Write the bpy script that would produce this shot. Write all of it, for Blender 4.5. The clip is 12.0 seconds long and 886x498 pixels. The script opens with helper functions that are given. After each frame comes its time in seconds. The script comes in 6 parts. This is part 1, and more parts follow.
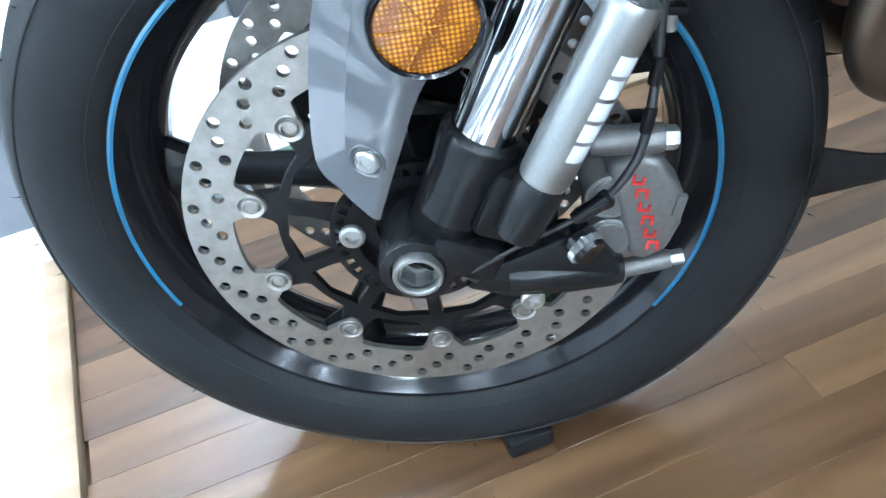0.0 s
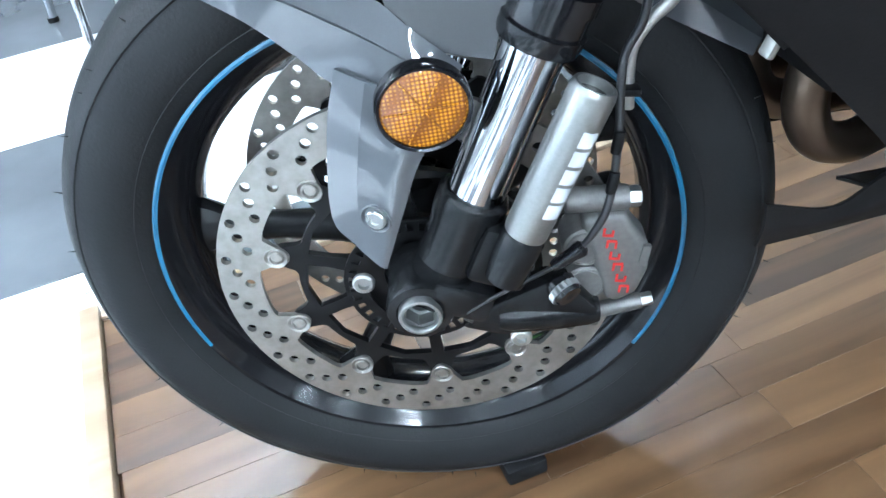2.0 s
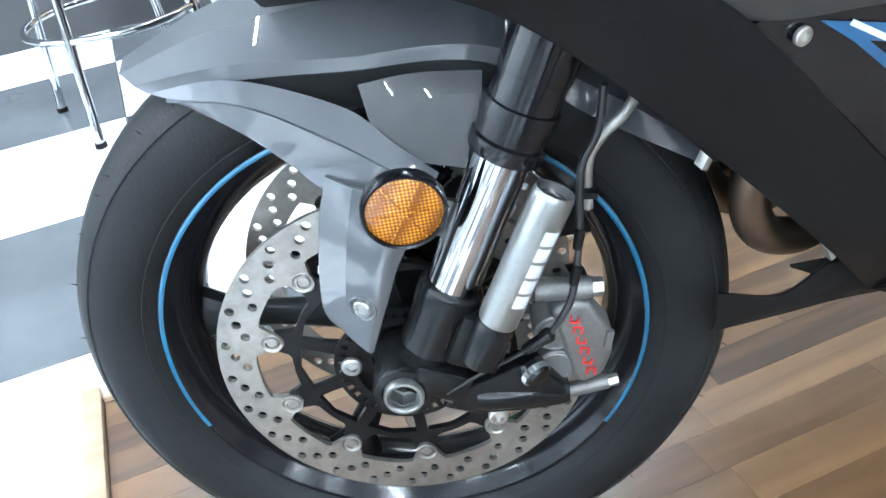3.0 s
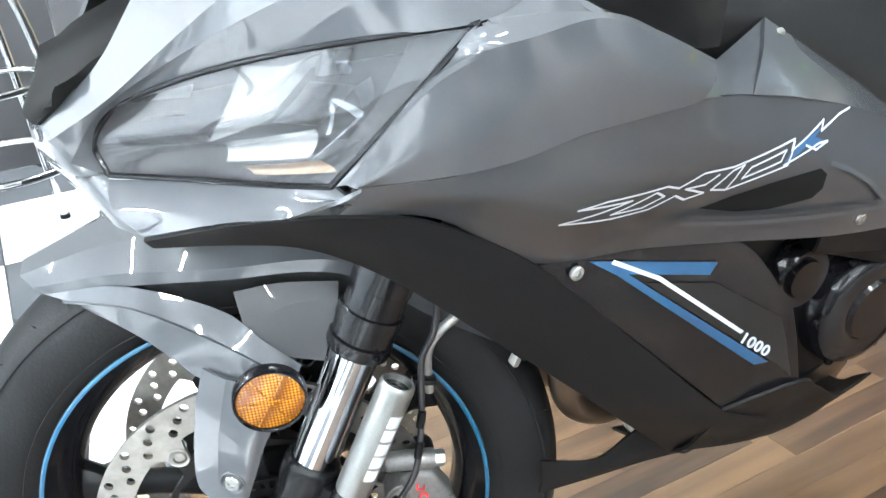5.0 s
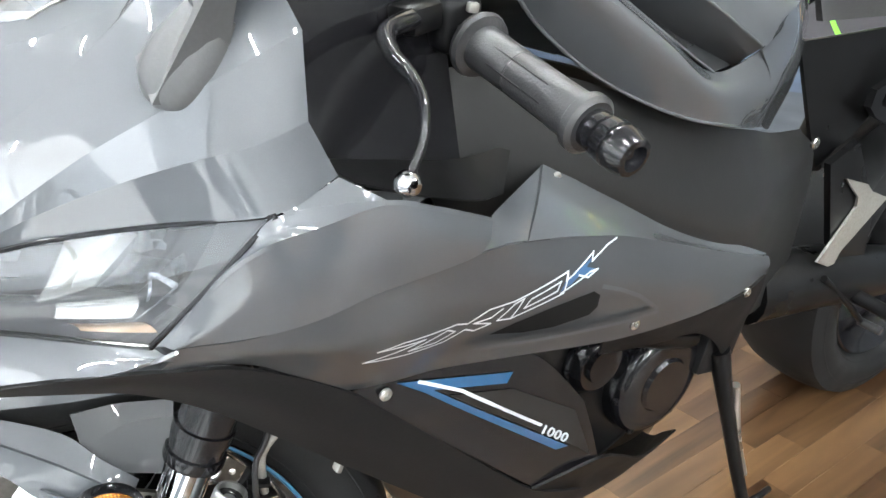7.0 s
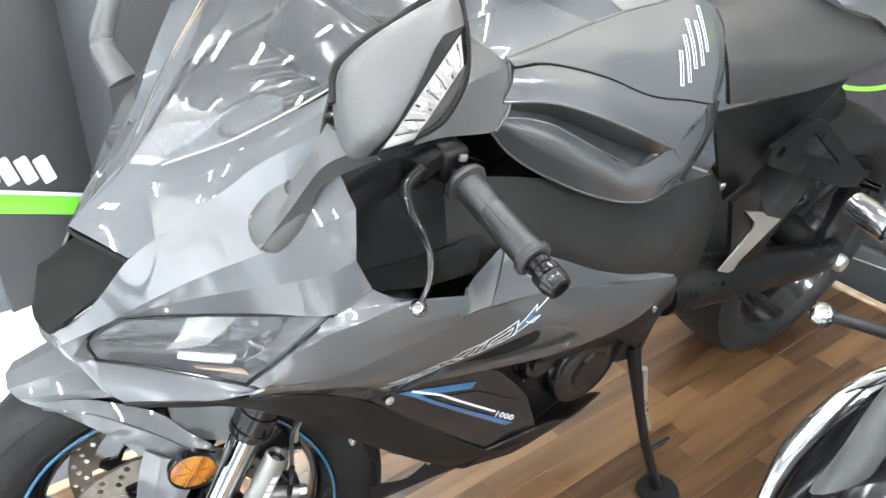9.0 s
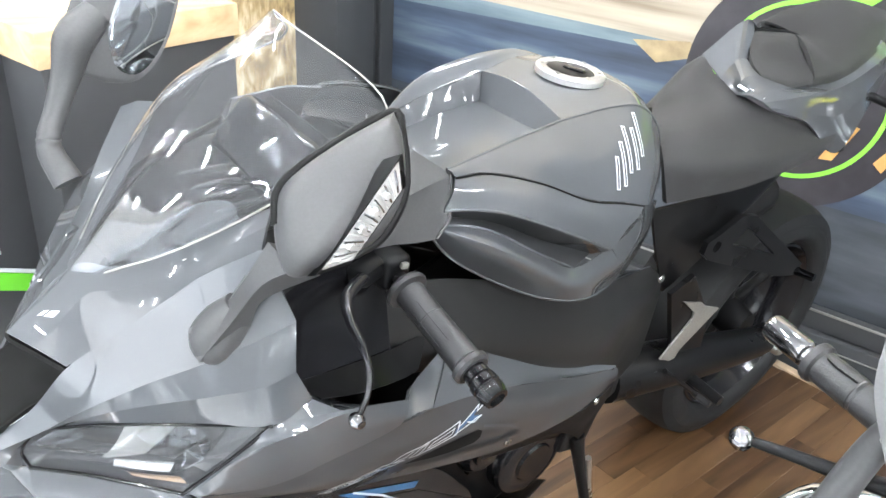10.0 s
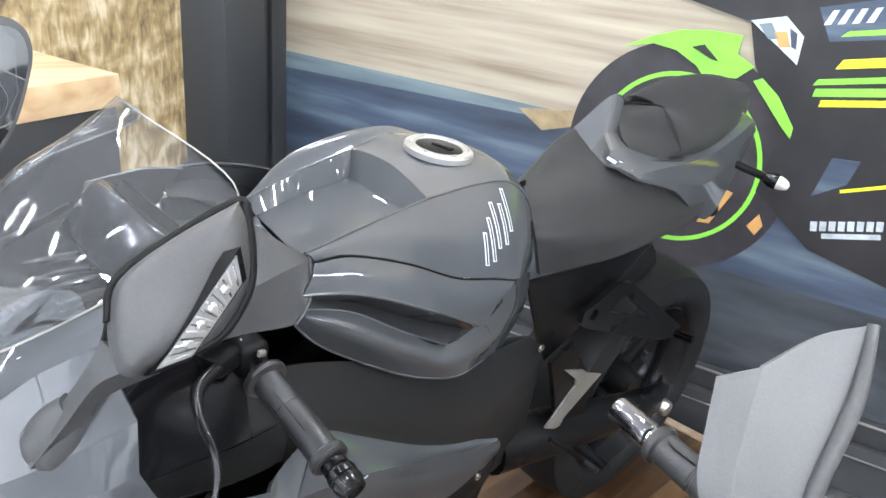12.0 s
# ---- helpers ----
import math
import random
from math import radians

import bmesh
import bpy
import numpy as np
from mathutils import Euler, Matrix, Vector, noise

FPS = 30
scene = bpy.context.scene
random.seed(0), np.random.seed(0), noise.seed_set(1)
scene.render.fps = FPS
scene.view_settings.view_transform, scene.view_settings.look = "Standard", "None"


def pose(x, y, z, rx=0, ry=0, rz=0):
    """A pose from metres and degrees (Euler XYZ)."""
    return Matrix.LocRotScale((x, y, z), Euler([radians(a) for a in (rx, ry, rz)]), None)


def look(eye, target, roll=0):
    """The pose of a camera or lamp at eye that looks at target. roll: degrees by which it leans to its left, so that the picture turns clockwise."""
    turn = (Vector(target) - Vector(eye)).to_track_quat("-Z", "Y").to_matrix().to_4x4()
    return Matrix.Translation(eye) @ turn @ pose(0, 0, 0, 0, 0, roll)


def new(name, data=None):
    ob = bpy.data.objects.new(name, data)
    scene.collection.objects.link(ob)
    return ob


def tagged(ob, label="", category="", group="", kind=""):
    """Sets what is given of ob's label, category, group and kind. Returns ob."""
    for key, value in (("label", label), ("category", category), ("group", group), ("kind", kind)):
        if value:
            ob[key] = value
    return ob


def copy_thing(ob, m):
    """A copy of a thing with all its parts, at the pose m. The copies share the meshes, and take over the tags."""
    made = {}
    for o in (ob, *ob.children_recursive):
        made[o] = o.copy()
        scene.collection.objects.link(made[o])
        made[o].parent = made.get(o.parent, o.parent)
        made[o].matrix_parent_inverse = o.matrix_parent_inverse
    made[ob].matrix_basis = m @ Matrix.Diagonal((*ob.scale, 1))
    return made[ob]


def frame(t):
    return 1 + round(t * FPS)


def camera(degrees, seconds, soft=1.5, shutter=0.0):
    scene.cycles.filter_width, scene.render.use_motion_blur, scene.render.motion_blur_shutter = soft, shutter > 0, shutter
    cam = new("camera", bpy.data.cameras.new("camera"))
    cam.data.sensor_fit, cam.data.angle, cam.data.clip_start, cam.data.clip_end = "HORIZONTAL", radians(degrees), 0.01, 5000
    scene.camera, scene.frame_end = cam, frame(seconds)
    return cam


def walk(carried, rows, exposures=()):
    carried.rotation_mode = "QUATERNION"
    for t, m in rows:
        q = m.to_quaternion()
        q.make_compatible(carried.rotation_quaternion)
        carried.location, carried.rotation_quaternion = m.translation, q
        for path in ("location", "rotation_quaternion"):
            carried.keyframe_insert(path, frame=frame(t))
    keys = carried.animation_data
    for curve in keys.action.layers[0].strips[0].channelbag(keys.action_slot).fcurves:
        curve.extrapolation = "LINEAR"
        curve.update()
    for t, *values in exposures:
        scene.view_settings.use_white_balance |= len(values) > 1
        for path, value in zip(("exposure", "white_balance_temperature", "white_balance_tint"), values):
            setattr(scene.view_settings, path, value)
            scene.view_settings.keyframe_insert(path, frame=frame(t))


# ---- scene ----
cam = camera(55.65, 12.0)
ROWS = [
    (0.0, 0.0595, -0.5312, 0.6812, 48.43, 7.13, -0.78),
    (0.5, 0.0607, -0.5418, 0.6984, 48.61, 7.23, -0.68),
    (1.0, 0.0652, -0.5567, 0.7106, 48.93, 7.41, -0.62),
    (1.5, 0.0713, -0.5762, 0.719, 49.44, 7.62, -0.51),
    (2.0, 0.074, -0.5992, 0.7359, 51.74, 7.93, -0.56),
    (2.5, 0.0843, -0.618, 0.7568, 54.94, 8.16, -0.7),
    (2.7, 0.0879, -0.6276, 0.7636, 55.83, 8.18, -0.74),
    (4.3, 0.1139, -0.7082, 0.8548, 62.63, 5.91, -3.61),
    (4.5, 0.1172, -0.7131, 0.8612, 63.83, 5.7, -4.9),
    (5.0, 0.127, -0.7272, 0.8765, 65.17, 4.29, -7.48),
    (5.5, 0.1341, -0.7435, 0.8878, 66.19, 3.43, -10.42),
    (6.0, 0.1487, -0.7521, 0.9093, 67.47, 2.84, -12.93),
    (6.5, 0.1644, -0.7543, 0.927, 68.08, 2.39, -14.96),
    (7.0, 0.1758, -0.7727, 0.9853, 66.05, 2.14, -15.68),
    (7.2, 0.176, -0.786, 1.0212, 64.56, 2.17, -15.76),
    (8.8, 0.1058, -0.9344, 1.2762, 57.87, -0.71, -15.99),
    (9.0, 0.1057, -0.9433, 1.2888, 58.21, -1.19, -16.41),
    (9.5, 0.1087, -0.9474, 1.3231, 58.6, -2.74, -18.26),
    (10.0, 0.1222, -0.9399, 1.3436, 62.39, -3.03, -18.79),
    (10.5, 0.1353, -0.9349, 1.3528, 64.88, -3.01, -19.62),
    (11.0, 0.1479, -0.935, 1.3585, 66.64, -2.92, -21.46),
    (11.5, 0.1698, -0.9387, 1.3631, 66.58, -3.31, -22.4),
    (12.0, 0.1844, -0.9436, 1.3692, 66.71, -4.26, -24.67),
]
EXPOSURES = ((0.0, 0.97, 5350, 3), (2.5, 1.03, 5530, 4), (4.5, 1.32, 6100, 6), (7.2, 1.22, 6650, 8), (9.5, 1.16, 6600, 9), (10.5, 0.60, 6450, 11), (11.5, 0.43, 6380, 12), (12.0, 0.45, 6350, 12))
walk(cam, [(t, pose(x, y, z, rx, ry, rz)) for t, x, y, z, rx, ry, rz in ROWS], EXPOSURES)

# ---- light ----
world = bpy.data.worlds.new("showroom_world")
scene.world = world
world.use_nodes = True
world.node_tree.nodes["Background"].inputs[0].default_value = (0.75, 0.85, 1.0, 1)
world.node_tree.nodes["Background"].inputs[1].default_value = 0.25


# ---- materials ----
def material(name, color=(0.5, 0.5, 0.5), rough=0.5, metal=0.0, coat=0.0, spec=0.5, grain=0.0, grain_scale=60.0,
             bump=0.0, bump_scale=200.0, rough_var=0.0, stain=0.0, stain_scale=6.0, vary=0.0, sheen=0.0, stretch=(1, 1, 1)):
    m = bpy.data.materials.new(name)
    m.use_nodes = True
    nt = m.node_tree
    b = nt.nodes["Principled BSDF"]
    b.inputs["Base Color"].default_value = (*color, 1)
    b.inputs["Roughness"].default_value = rough
    b.inputs["Metallic"].default_value = metal
    b.inputs["Coat Weight"].default_value = coat
    b.inputs["Coat Roughness"].default_value = 0.012
    b.inputs["Coat IOR"].default_value = 1.65 if coat == 1.0 else 1.5
    b.inputs["Specular IOR Level"].default_value = spec
    if sheen:
        b.inputs["Sheen Weight"].default_value = sheen
    co = nt.nodes.new("ShaderNodeTexCoord")
    mp = nt.nodes.new("ShaderNodeMapping")
    mp.inputs["Scale"].default_value = stretch
    nt.links.new(co.outputs["Object"], mp.inputs["Vector"])
    col = None
    if grain or stain or vary:
        rgb = nt.nodes.new("ShaderNodeRGB")
        rgb.outputs[0].default_value = (*color, 1)
        col = rgb.outputs[0]
        for amount, scale, detail in ((grain, grain_scale, 4), (stain, stain_scale, 6)):
            if not amount:
                continue
            n = nt.nodes.new("ShaderNodeTexNoise")
            n.inputs["Scale"].default_value = scale
            n.inputs["Detail"].default_value = detail
            nt.links.new(mp.outputs[0], n.inputs["Vector"])
            r = nt.nodes.new("ShaderNodeMapRange")
            r.inputs["From Min"].default_value, r.inputs["From Max"].default_value = 0.3, 0.7
            r.inputs["To Min"].default_value, r.inputs["To Max"].default_value = 1 - amount, 1 + amount
            nt.links.new(n.outputs["Fac"], r.inputs["Value"])
            h = nt.nodes.new("ShaderNodeVectorMath")
            h.operation = "SCALE"
            nt.links.new(col, h.inputs[0])
            nt.links.new(r.outputs[0], h.inputs["Scale"])
            col = h.outputs[0]
        if vary:
            oi = nt.nodes.new("ShaderNodeObjectInfo")
            r = nt.nodes.new("ShaderNodeMapRange")
            r.inputs["To Min"].default_value, r.inputs["To Max"].default_value = 1 - vary, 1 + vary
            nt.links.new(oi.outputs["Random"], r.inputs["Value"])
            h = nt.nodes.new("ShaderNodeVectorMath")
            h.operation = "SCALE"
            nt.links.new(col, h.inputs[0])
            nt.links.new(r.outputs[0], h.inputs["Scale"])
            col = h.outputs[0]
        nt.links.new(col, b.inputs["Base Color"])
    if rough_var:
        n = nt.nodes.new("ShaderNodeTexNoise")
        n.inputs["Scale"].default_value = stain_scale * 2
        n.inputs["Detail"].default_value = 5
        nt.links.new(mp.outputs[0], n.inputs["Vector"])
        r = nt.nodes.new("ShaderNodeMapRange")
        r.inputs["To Min"].default_value, r.inputs["To Max"].default_value = max(0.0, rough - rough_var), rough + rough_var
        nt.links.new(n.outputs["Fac"], r.inputs["Value"])
        nt.links.new(r.outputs[0], b.inputs["Roughness"])
    if bump:
        n = nt.nodes.new("ShaderNodeTexNoise")
        n.inputs["Scale"].default_value = bump_scale
        n.inputs["Detail"].default_value = 3
        nt.links.new(mp.outputs[0], n.inputs["Vector"])
        k = nt.nodes.new("ShaderNodeBump")
        k.inputs["Strength"].default_value = bump
        k.inputs["Distance"].default_value = 0.002
        nt.links.new(n.outputs["Fac"], k.inputs["Height"])
        nt.links.new(k.outputs[0], b.inputs["Normal"])
    return m


def emitter(name, color, strength):
    m = bpy.data.materials.new(name)
    m.use_nodes = True
    b = m.node_tree.nodes["Principled BSDF"]
    b.inputs["Base Color"].default_value = (*color, 1)
    b.inputs["Emission Color"].default_value = (*color, 1)
    b.inputs["Emission Strength"].default_value = strength
    return m


def clear_plastic(name, tint=(1, 1, 1), clear=0.85, rough=0.03, sheen=0.035):
    m = bpy.data.materials.new(name)
    m.use_nodes = True
    nt = m.node_tree
    b = nt.nodes["Principled BSDF"]
    b.inputs["Base Color"].default_value = (*tint, 1)
    b.inputs["Roughness"].default_value = rough
    t = nt.nodes.new("ShaderNodeBsdfTransparent")
    t.inputs[0].default_value = (*tint, 1)
    g = nt.nodes.new("ShaderNodeBsdfGlossy")
    g.inputs["Roughness"].default_value = rough
    lw = nt.nodes.new("ShaderNodeLayerWeight")
    lw.inputs["Blend"].default_value = 0.5
    pw = nt.nodes.new("ShaderNodeMath")
    pw.operation = "POWER"
    pw.inputs[1].default_value = 5.0
    nt.links.new(lw.outputs["Facing"], pw.inputs[0])
    ma = nt.nodes.new("ShaderNodeMath")
    ma.operation = "MULTIPLY_ADD"
    ma.inputs[1].default_value, ma.inputs[2].default_value = 0.8, sheen
    nt.links.new(pw.outputs[0], ma.inputs[0])
    mx = nt.nodes.new("ShaderNodeMixShader")
    nt.links.new(ma.outputs[0], mx.inputs[0])
    nt.links.new(t.outputs[0], mx.inputs[1])
    nt.links.new(g.outputs[0], mx.inputs[2])
    d = nt.nodes.new("ShaderNodeMixShader")
    d.inputs[0].default_value = clear
    nt.links.new(b.outputs[0], d.inputs[1])
    nt.links.new(mx.outputs[0], d.inputs[2])
    nt.links.new(d.outputs[0], nt.nodes["Material Output"].inputs["Surface"])
    return m


def wood(name, dark, light, vary=0.35, along=(1.6, 15.0, 15.0), rough=0.35, coat=0.3):
    """Boards with grain along x of each object, tone set by each board's own random number."""
    m = bpy.data.materials.new(name)
    m.use_nodes = True
    nt = m.node_tree
    b = nt.nodes["Principled BSDF"]
    co = nt.nodes.new("ShaderNodeTexCoord")
    oi = nt.nodes.new("ShaderNodeObjectInfo")
    mp = nt.nodes.new("ShaderNodeMapping")
    mp.inputs["Scale"].default_value = along
    nt.links.new(co.outputs["Object"], mp.inputs["Vector"])
    off = nt.nodes.new("ShaderNodeVectorMath")
    off.operation = "SCALE"
    off.inputs[0].default_value = (37, 19, 11)
    nt.links.new(oi.outputs["Random"], off.inputs["Scale"])
    nt.links.new(off.outputs[0], mp.inputs["Location"])
    n = nt.nodes.new("ShaderNodeTexNoise")
    n.inputs["Scale"].default_value, n.inputs["Detail"].default_value, n.inputs["Distortion"].default_value = 1.0, 8, 1.2
    nt.links.new(mp.outputs[0], n.inputs["Vector"])
    w = nt.nodes.new("ShaderNodeTexWave")
    w.bands_direction = "Y"
    w.inputs["Scale"].default_value, w.inputs["Distortion"].default_value, w.inputs["Detail"].default_value = 0.35, 9, 3
    nt.links.new(mp.outputs[0], w.inputs["Vector"])
    add = nt.nodes.new("ShaderNodeMath")
    add.operation = "MULTIPLY_ADD"
    add.inputs[1].default_value = 0.12
    nt.links.new(w.outputs["Fac"], add.inputs[0])
    nt.links.new(n.outputs["Fac"], add.inputs[2])
    sw = nt.nodes.new("ShaderNodeTexNoise")
    sw.inputs["Scale"].default_value, sw.inputs["Detail"].default_value, sw.inputs["Distortion"].default_value = 0.5, 3, 2.5
    nt.links.new(mp.outputs[0], sw.inputs["Vector"])
    mix = nt.nodes.new("ShaderNodeMath")
    mix.operation = "MULTIPLY_ADD"
    mix.inputs[1].default_value = 0.5
    nt.links.new(sw.outputs["Fac"], mix.inputs[0])
    nt.links.new(add.outputs[0], mix.inputs[2])
    rv = nt.nodes.new("ShaderNodeMapRange")
    rv.inputs["To Min"].default_value, rv.inputs["To Max"].default_value = -0.35 - vary, vary - 0.35
    nt.links.new(oi.outputs["Random"], rv.inputs["Value"])
    s = nt.nodes.new("ShaderNodeMath")
    nt.links.new(mix.outputs[0], s.inputs[0])
    nt.links.new(rv.outputs[0], s.inputs[1])
    ramp = nt.nodes.new("ShaderNodeValToRGB")
    e = ramp.color_ramp.elements
    e[0].position, e[0].color = 0.15, (*dark, 1)
    e[1].position, e[1].color = 0.9, (*light, 1)
    nt.links.new(s.outputs[0], ramp.inputs[0])
    nt.links.new(ramp.outputs[0], b.inputs["Base Color"])
    b.inputs["Roughness"].default_value = rough
    b.inputs["Coat Weight"].default_value = coat
    b.inputs["Coat Roughness"].default_value = 0.25
    k = nt.nodes.new("ShaderNodeBump")
    k.inputs["Strength"].default_value, k.inputs["Distance"].default_value = 0.15, 0.002
    nt.links.new(n.outputs["Fac"], k.inputs["Height"])
    nt.links.new(k.outputs[0], b.inputs["Normal"])
    return m


PAINT = material("grey_paint", (0.053, 0.0575, 0.0632), 0.5, 0.0, 1.0, 0.2, grain=0.05, grain_scale=1400, stain=0.03)
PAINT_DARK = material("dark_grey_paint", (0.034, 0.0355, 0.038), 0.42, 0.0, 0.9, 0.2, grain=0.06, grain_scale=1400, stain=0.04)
MATT = material("matt_black_plastic", (0.007, 0.007, 0.0075), 0.5, 0, 0, 0.13, grain=0.15, grain_scale=300, bump=0.05, bump_scale=400, rough_var=0.1)
SATIN = material("satin_black_metal", (0.0055, 0.0056, 0.006), 0.30, 0.0, 0.04, 0.11, stain=0.2, rough_var=0.08, bump=0.03, bump_scale=260)
SEMI = material("semi_gloss_black", (0.0055, 0.0057, 0.0062), 0.24, 0.0, 0.0, 0.22, stain=0.2, rough_var=0.05)
FRAME = material("frame_black_satin", (0.013, 0.013, 0.0132), 0.36, 0.0, 0.0, 0.25, stain=0.15, rough_var=0.08, bump=0.04, bump_scale=260)
GLOSS = material("gloss_black_enamel", (0.006, 0.006, 0.007), 0.14, 0, 0.1, 0.3, stain=0.1, rough_var=0.04)
MIRROR_GREY = material("graphite_plastic", (0.046, 0.0465, 0.048), 0.48, 0, 0, grain=0.08, grain_scale=300, bump=0.05, bump_scale=420)
RUBBER = material("tyre_rubber", (0.009, 0.0095, 0.0102), 0.54, 0, 0, 0.20, stain=0.25, stain_scale=14, bump=0.15, bump_scale=350, rough_var=0.1)
GRIP_RUBBER = material("grip_rubber", (0.020, 0.020, 0.0213), 0.36, 0, 0, bump=0.2, bump_scale=500, stain=0.1)
SEAT = material("seat_vinyl", (0.0125, 0.0125, 0.0132), 0.6, 0, 0, 0.35, grain=0.15, grain_scale=700, bump=0.3, bump_scale=900, sheen=0.05)
BLUE = material("blue_enamel", (0.012, 0.095, 0.18), 0.3, 0, 0.5, stain=0.08)
BLUE_PRINT = material("dark_blue_print", (0.012, 0.065, 0.15), 0.35, 0, 0.4, stain=0.08)
GREEN = material("green_enamel", (0.14, 0.55, 0.03), 0.35, 0, 0.3, stain=0.06)
STEEL = material("disc_steel", (0.27, 0.258, 0.24), 0.38, 0.9, 0, grain=0.12, grain_scale=120, stain=0.12, rough_var=0.1, bump=0.06, bump_scale=400)
SILVER = material("silver_anodised", (0.25, 0.253, 0.247), 0.34, 0.85, 0, grain=0.05, grain_scale=400, stain=0.06, rough_var=0.07)
CAST = material("cast_caliper", (0.145, 0.143, 0.137), 0.45, 0.6, 0, grain=0.1, grain_scale=300, stain=0.15, bump=0.12, bump_scale=600)
CHROME = material("chrome", (0.52, 0.53, 0.545), 0.06, 1.0, 0, stain=0.03, rough_var=0.03)
BOLT = material("bolt_steel", (0.46, 0.46, 0.445), 0.28, 0.95, 0, stain=0.1, rough_var=0.08)
HEADER = material("header_titanium", (0.13, 0.10, 0.075), 0.34, 0.9, 0, stain=0.35, stain_scale=9, rough_var=0.1)
WHITE = material("white_lettering_glint", (0.52, 0.55, 0.58), 0.4, 0, 0.2, stain=0.05)
RED = material("red_lettering", (0.5, 0.015, 0.012), 0.4, 0, 0.2, stain=0.1)
RUBBER_HOSE = material("hose_black", (0.012, 0.012, 0.013), 0.35, 0, 0.2, stain=0.1)
SCREEN = clear_plastic("windscreen_acrylic", (0.95, 0.96, 0.98), 0.985, 0.02, 0.06)
LENS = clear_plastic("lamp_lens", (0.97, 0.98, 1.0), 0.985, 0.02)
REFLECT = material("lamp_reflector", (0.74, 0.74, 0.72), 0.16, 0.7, 0.2, bump=0.03, bump_scale=60, stain=0.1, stain_scale=40)
BRONZE = material("lamp_trim_bronze", (0.40, 0.27, 0.17), 0.3, 0.6, 0.3, stain=0.1)
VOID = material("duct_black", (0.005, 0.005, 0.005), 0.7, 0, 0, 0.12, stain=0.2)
LAMP_DARK = material("lamp_housing", (0.03, 0.03, 0.033), 0.3, 0, 0.3, stain=0.1)
CAP_PLATE = material("fuel_cap_alloy", (0.52, 0.52, 0.52), 0.3, 0.8, 0, stain=0.06, bump=0.05, bump_scale=600)
MIRROR_GLASS = material("mirror_glass", (0.75, 0.78, 0.8), 0.03, 1.0)
DARK_CHROME = material("dark_chrome", (0.09, 0.09, 0.095), 0.12, 1.0, 0, stain=0.05, rough_var=0.03)
STEEL_DARK = material("polished_steel", (0.30, 0.30, 0.31), 0.10, 1.0, 0, stain=0.06, rough_var=0.04)
ALU = material("bare_aluminium", (0.34, 0.335, 0.31), 0.45, 0.8, 0, grain=0.1, grain_scale=250, stain=0.15)


def amber():
    m = material("amber_reflector", (0.85, 0.33, 0.015), 0.22, 0, 0.6, spec=0.6)
    nt = m.node_tree
    b = nt.nodes["Principled BSDF"]
    b.inputs["Transmission Weight"].default_value = 0.0
    co = nt.nodes.new("ShaderNodeTexCoord")
    v = nt.nodes.new("ShaderNodeTexVoronoi")
    v.inputs["Scale"].default_value = 360
    v.inputs["Randomness"].default_value = 0.0
    nt.links.new(co.outputs["Object"], v.inputs["Vector"])
    ramp = nt.nodes.new("ShaderNodeValToRGB")
    e = ramp.color_ramp.elements
    e[0].position, e[0].color = 0.0, (0.66, 0.27, 0.010, 1)
    e[1].position, e[1].color = 0.55, (0.15, 0.045, 0.002, 1)
    nt.links.new(v.outputs["Distance"], ramp.inputs[0])
    nt.links.new(ramp.outputs[0], b.inputs["Base Color"])
    k = nt.nodes.new("ShaderNodeBump")
    k.inputs["Strength"].default_value, k.inputs["Distance"].default_value = 0.7, 0.001
    nt.links.new(v.outputs["Distance"], k.inputs["Height"])
    nt.links.new(k.outputs[0], b.inputs["Normal"])
    return m


AMBER = amber()
PLANK = wood("acacia_plank", (0.029, 0.0128, 0.0051), (0.165, 0.092, 0.042), 0.24)
TRIM_WOOD = wood("trim_wood", (0.26, 0.18, 0.11), (0.46, 0.36, 0.26), 0.1)
PINE = wood("pine_top", (0.42, 0.27, 0.14), (0.72, 0.56, 0.36), 0.05, (1.5, 14, 14), 0.5, 0.1)
TILE_WHITE = material("white_floor_tile", (0.78, 0.79, 0.8), 0.08, 0, 0, stain=0.05, stain_scale=3, rough_var=0.04)
TILE_BLACK = material("grey_floor_tile", (0.10, 0.108, 0.118), 0.07, 0, 0, stain=0.2, stain_scale=3, rough_var=0.04)
GROUT = material("grout", (0.3, 0.3, 0.3), 0.8, grain=0.1)
WALL = material("wall_plaster", (0.30, 0.30, 0.30), 0.8, stain=0.05, bump=0.1, bump_scale=90)
CEILING = material("ceiling_paint", (0.38, 0.385, 0.395), 0.85, stain=0.04, bump=0.05, bump_scale=60)
POST = material("charcoal_post", (0.032, 0.034, 0.037), 0.5, 0, 0, stain=0.12, stain_scale=3, bump=0.05, bump_scale=300, rough_var=0.08)
COUNTER = material("charcoal_counter", (0.03, 0.031, 0.034), 0.55, 0, 0, stain=0.1, stain_scale=4, bump=0.05, bump_scale=200)
LAMP_LIT = emitter("lit_diffuser", (0.93, 0.97, 1.0), 215.0)
DAYLIGHT = emitter("daylight", (0.90, 0.96, 1.0), 0.95)


# ---- mesh helpers ----
def cubic(p0, p1, p2, p3, t):
    """A point on the curve that passes through p1 and p2."""
    return 0.5 * ((2 * p1) + (p2 - p0) * t + (2 * p0 - 5 * p1 + 4 * p2 - p3) * t * t + (3 * p1 - p0 - 3 * p2 + p3) * t ** 3)


